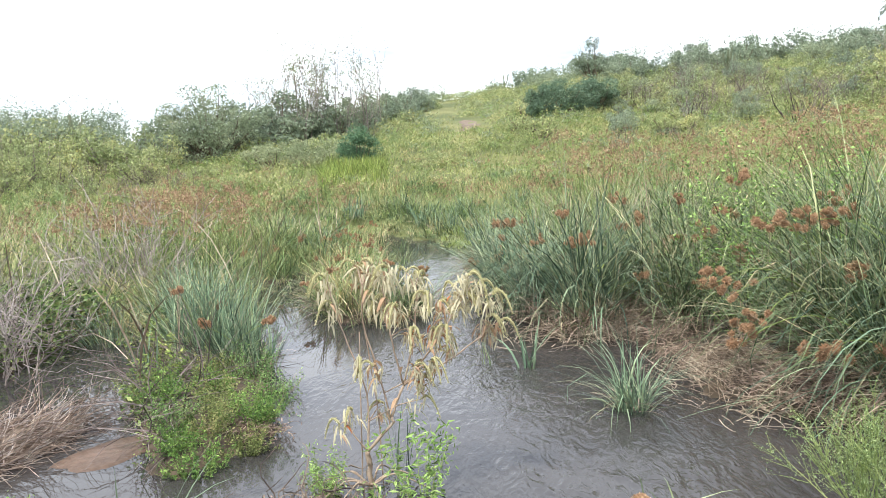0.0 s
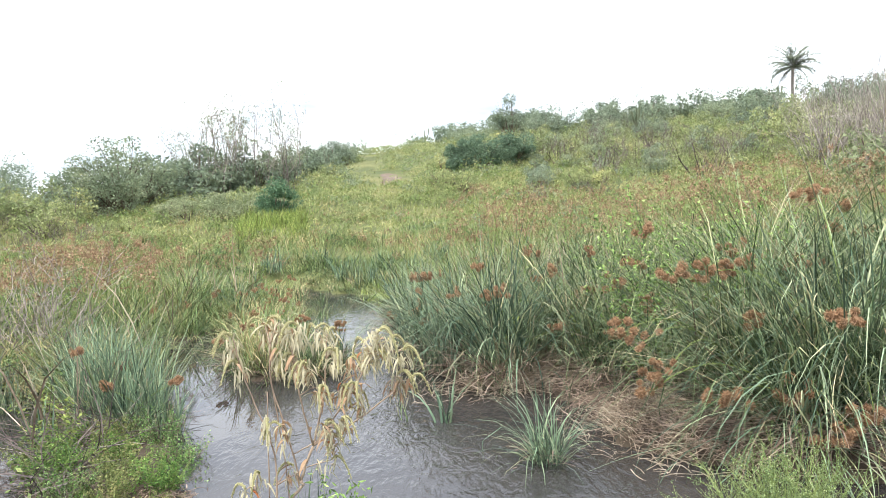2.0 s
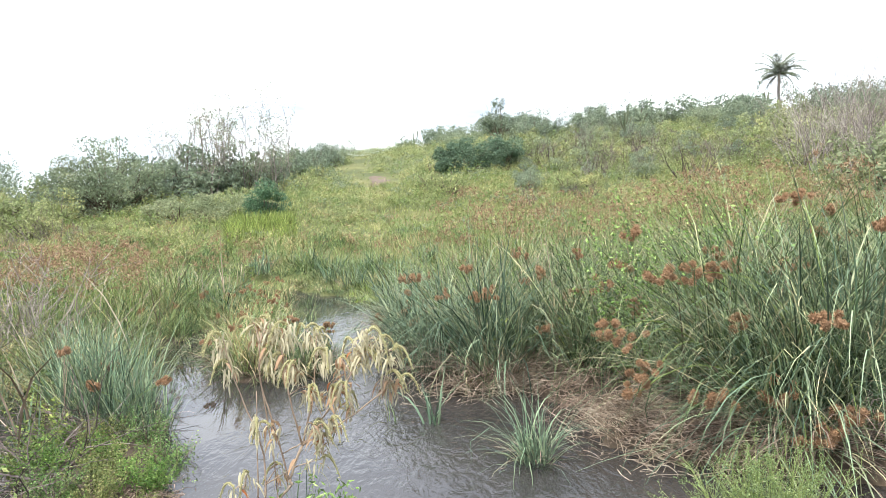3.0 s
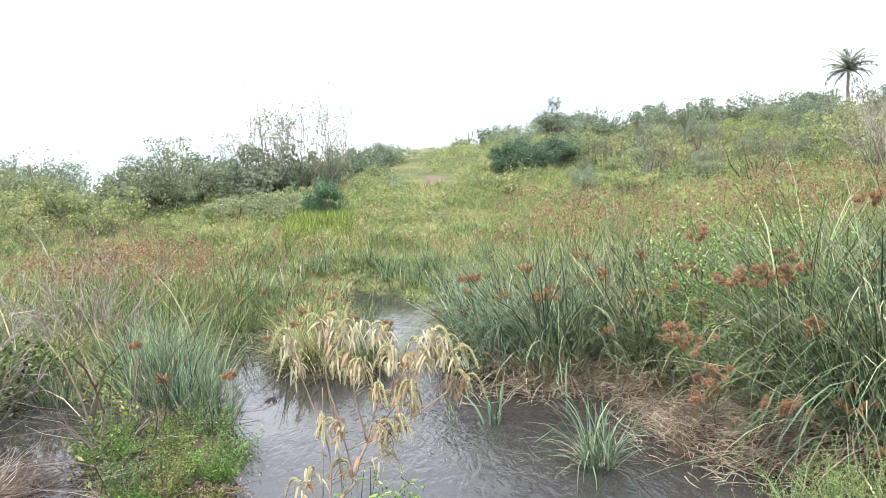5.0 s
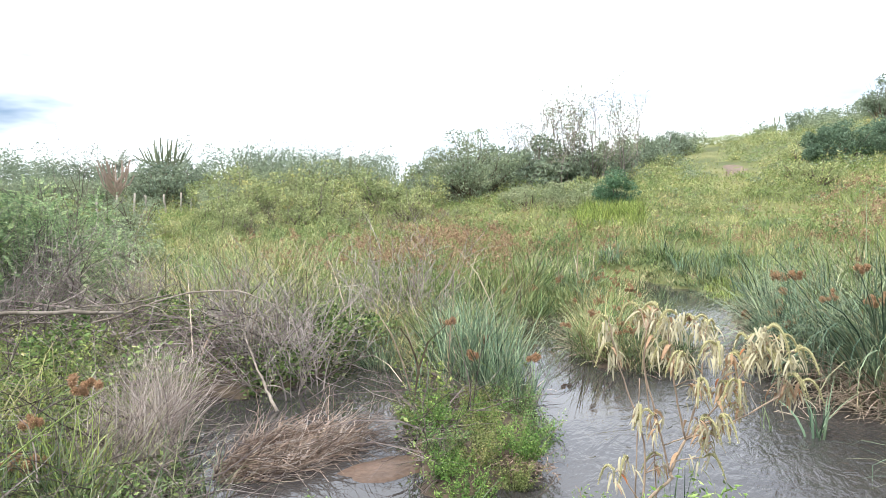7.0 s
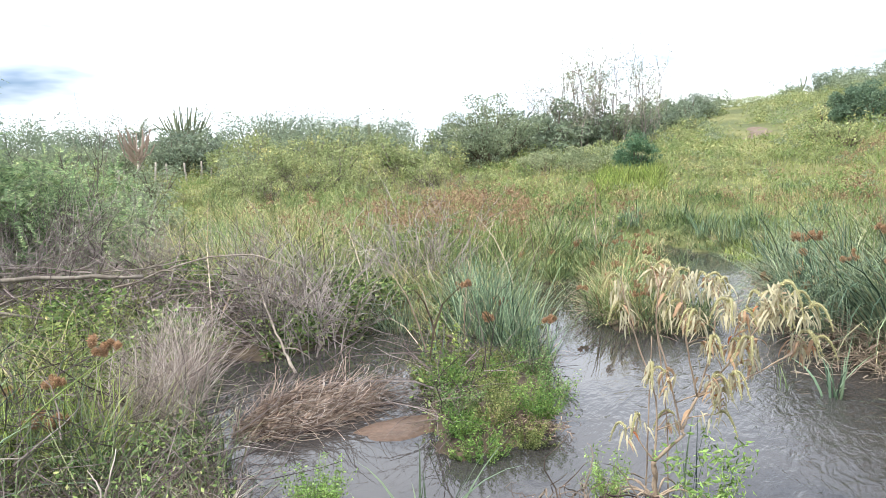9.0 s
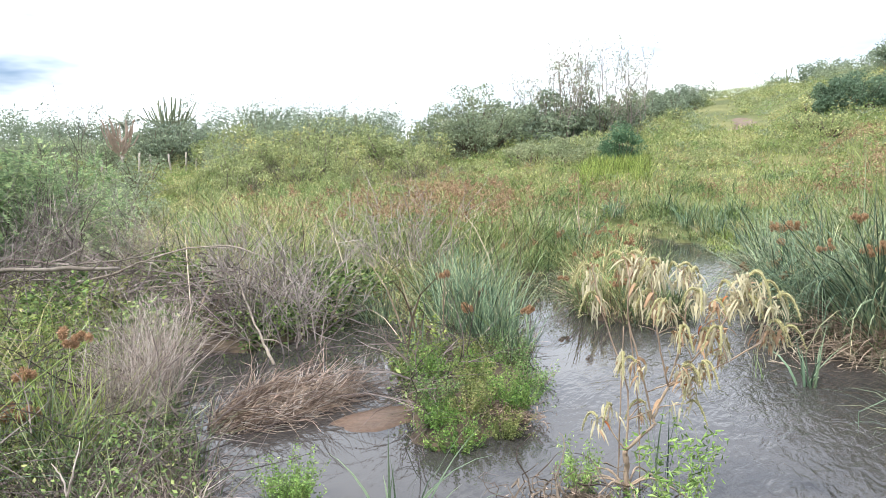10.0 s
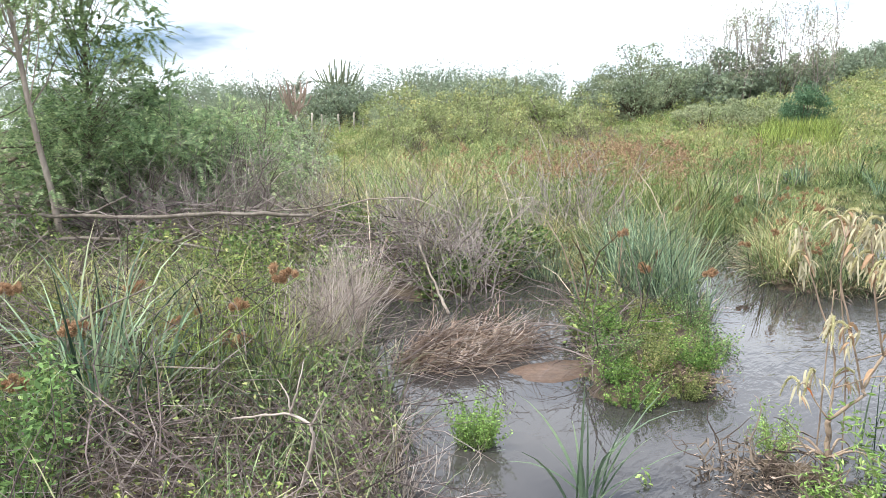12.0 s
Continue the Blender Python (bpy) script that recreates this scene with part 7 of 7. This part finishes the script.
straw_mound(-0.92, 4.55, "brown roots and dead leaves at the spit's edge", 0.16, 0.22, 0.08, 140, BROWN_STRAW, 80, "root_mat", 0.004)
straw_mound(-1.15, 4.5, "brown roots and dead leaves at the spit's edge", 0.25, 0.4, 0.05, 200, BROWN_STRAW, 90, "root_mat", 0.0035)
straw_mound(-1.2, 3.85, "brown roots and dead leaves at the spit's edge", 0.2, 0.14, 0.07, 120, BROWN_STRAW, 10, "root_mat", 0.004)
ob = thing("tall_grass_stalk", 2.0, 7.6, "single tall straw-coloured grass stalk above the sedge", "grass", "tall stalks")
for i in range(4):
    g = Geo()
    blades(g, [(rng.normal(0, 0.03), rng.normal(0, 0.03), 0)], rng.uniform(2.5, 4.0), rng.uniform(0.02, 0.08), 0.1, rng.uniform(1.4, 1.8), 0.014, 6, 0.3)
    part("leaf", g, STRAW, ob)

# seed heads standing over the far bank, and darker shrubs on the upper slope
gh, gs = Geo(), Geo()
heads(340, 0.9, 6.5, 6.6, 10.5, lambda x, y: (nz(x, y, 0.8, 3.0) > 0.0) & (x < 0.75 * y) & (shore(x, y) > 0.5), 1.15, 1.7, 0.10, 0.040, 8)
heads(300, -5.6, -1.9, 6.9, 10.5, lambda x, y: (nz(x, y, 0.8, 5.0) > -0.1) & (shore(x, y) > 0.4), 0.85, 1.25, 0.10, 0.042, 8)
stuff("bank_seed_heads", gh, RUST, "rust-brown seed heads above the bank sedges", "seed heads")
stuff("bank_stalks", gs, GREEN_STEM, "thin green stalks of the bank sedges", "stalks")
for i in range(20):
    place(kinds["dark" if i % 3 else "green"], rng.uniform(8.5, 37), rng.uniform(47, 57), rng.uniform(0.7, 1.15))
for i in range(12):
    place(kinds["dark"], rng.uniform(8, 30), rng.uniform(36, 46), rng.uniform(0.35, 0.6), "dark green bush on the slope")
# yellow-green herbs and pale arching leaves among the brush on the near bank
for i in range(22):
    x, y = rng.uniform(-6.0, -4.2), rng.uniform(3.9, 5.3)
    leafy_herb(x, y, "yellow-green leafy weed among the brush", 16, rng.uniform(0.35, 0.7), 0.22, 0.042, 26, (LIME, HERB, OLIVE_HERB)[i % 3], "leafy_weed", "weeds on the near bank", 0.45, ratio=0.32, jit=0.02)
for i in range(7):
    x, y = rng.uniform(-5.6, -4.0), rng.uniform(3.4, 4.6)
    sedge_tussock(x, y, "arching yellow-green sedge among the brush", 60, rng.uniform(0.7, 0.95), 0.0085, 0.12, 0.5, 1.5, SEDGE, 0, skirt=8, skirt_len=0.5)
scrub("far_scrub", "dull green scrub along the far skyline", HAZED_DARK_SHRUB, [(-66, -24, 48, 55, 46, 4.0, 3.4, 1200, 0.13), (-9.5, -4.6, 48, 56, 9, 1.7, 1.9, 700, 0.11), (-0.5, 6, 56, 62, 10, 1.6, 1.8, 700, 0.11)])
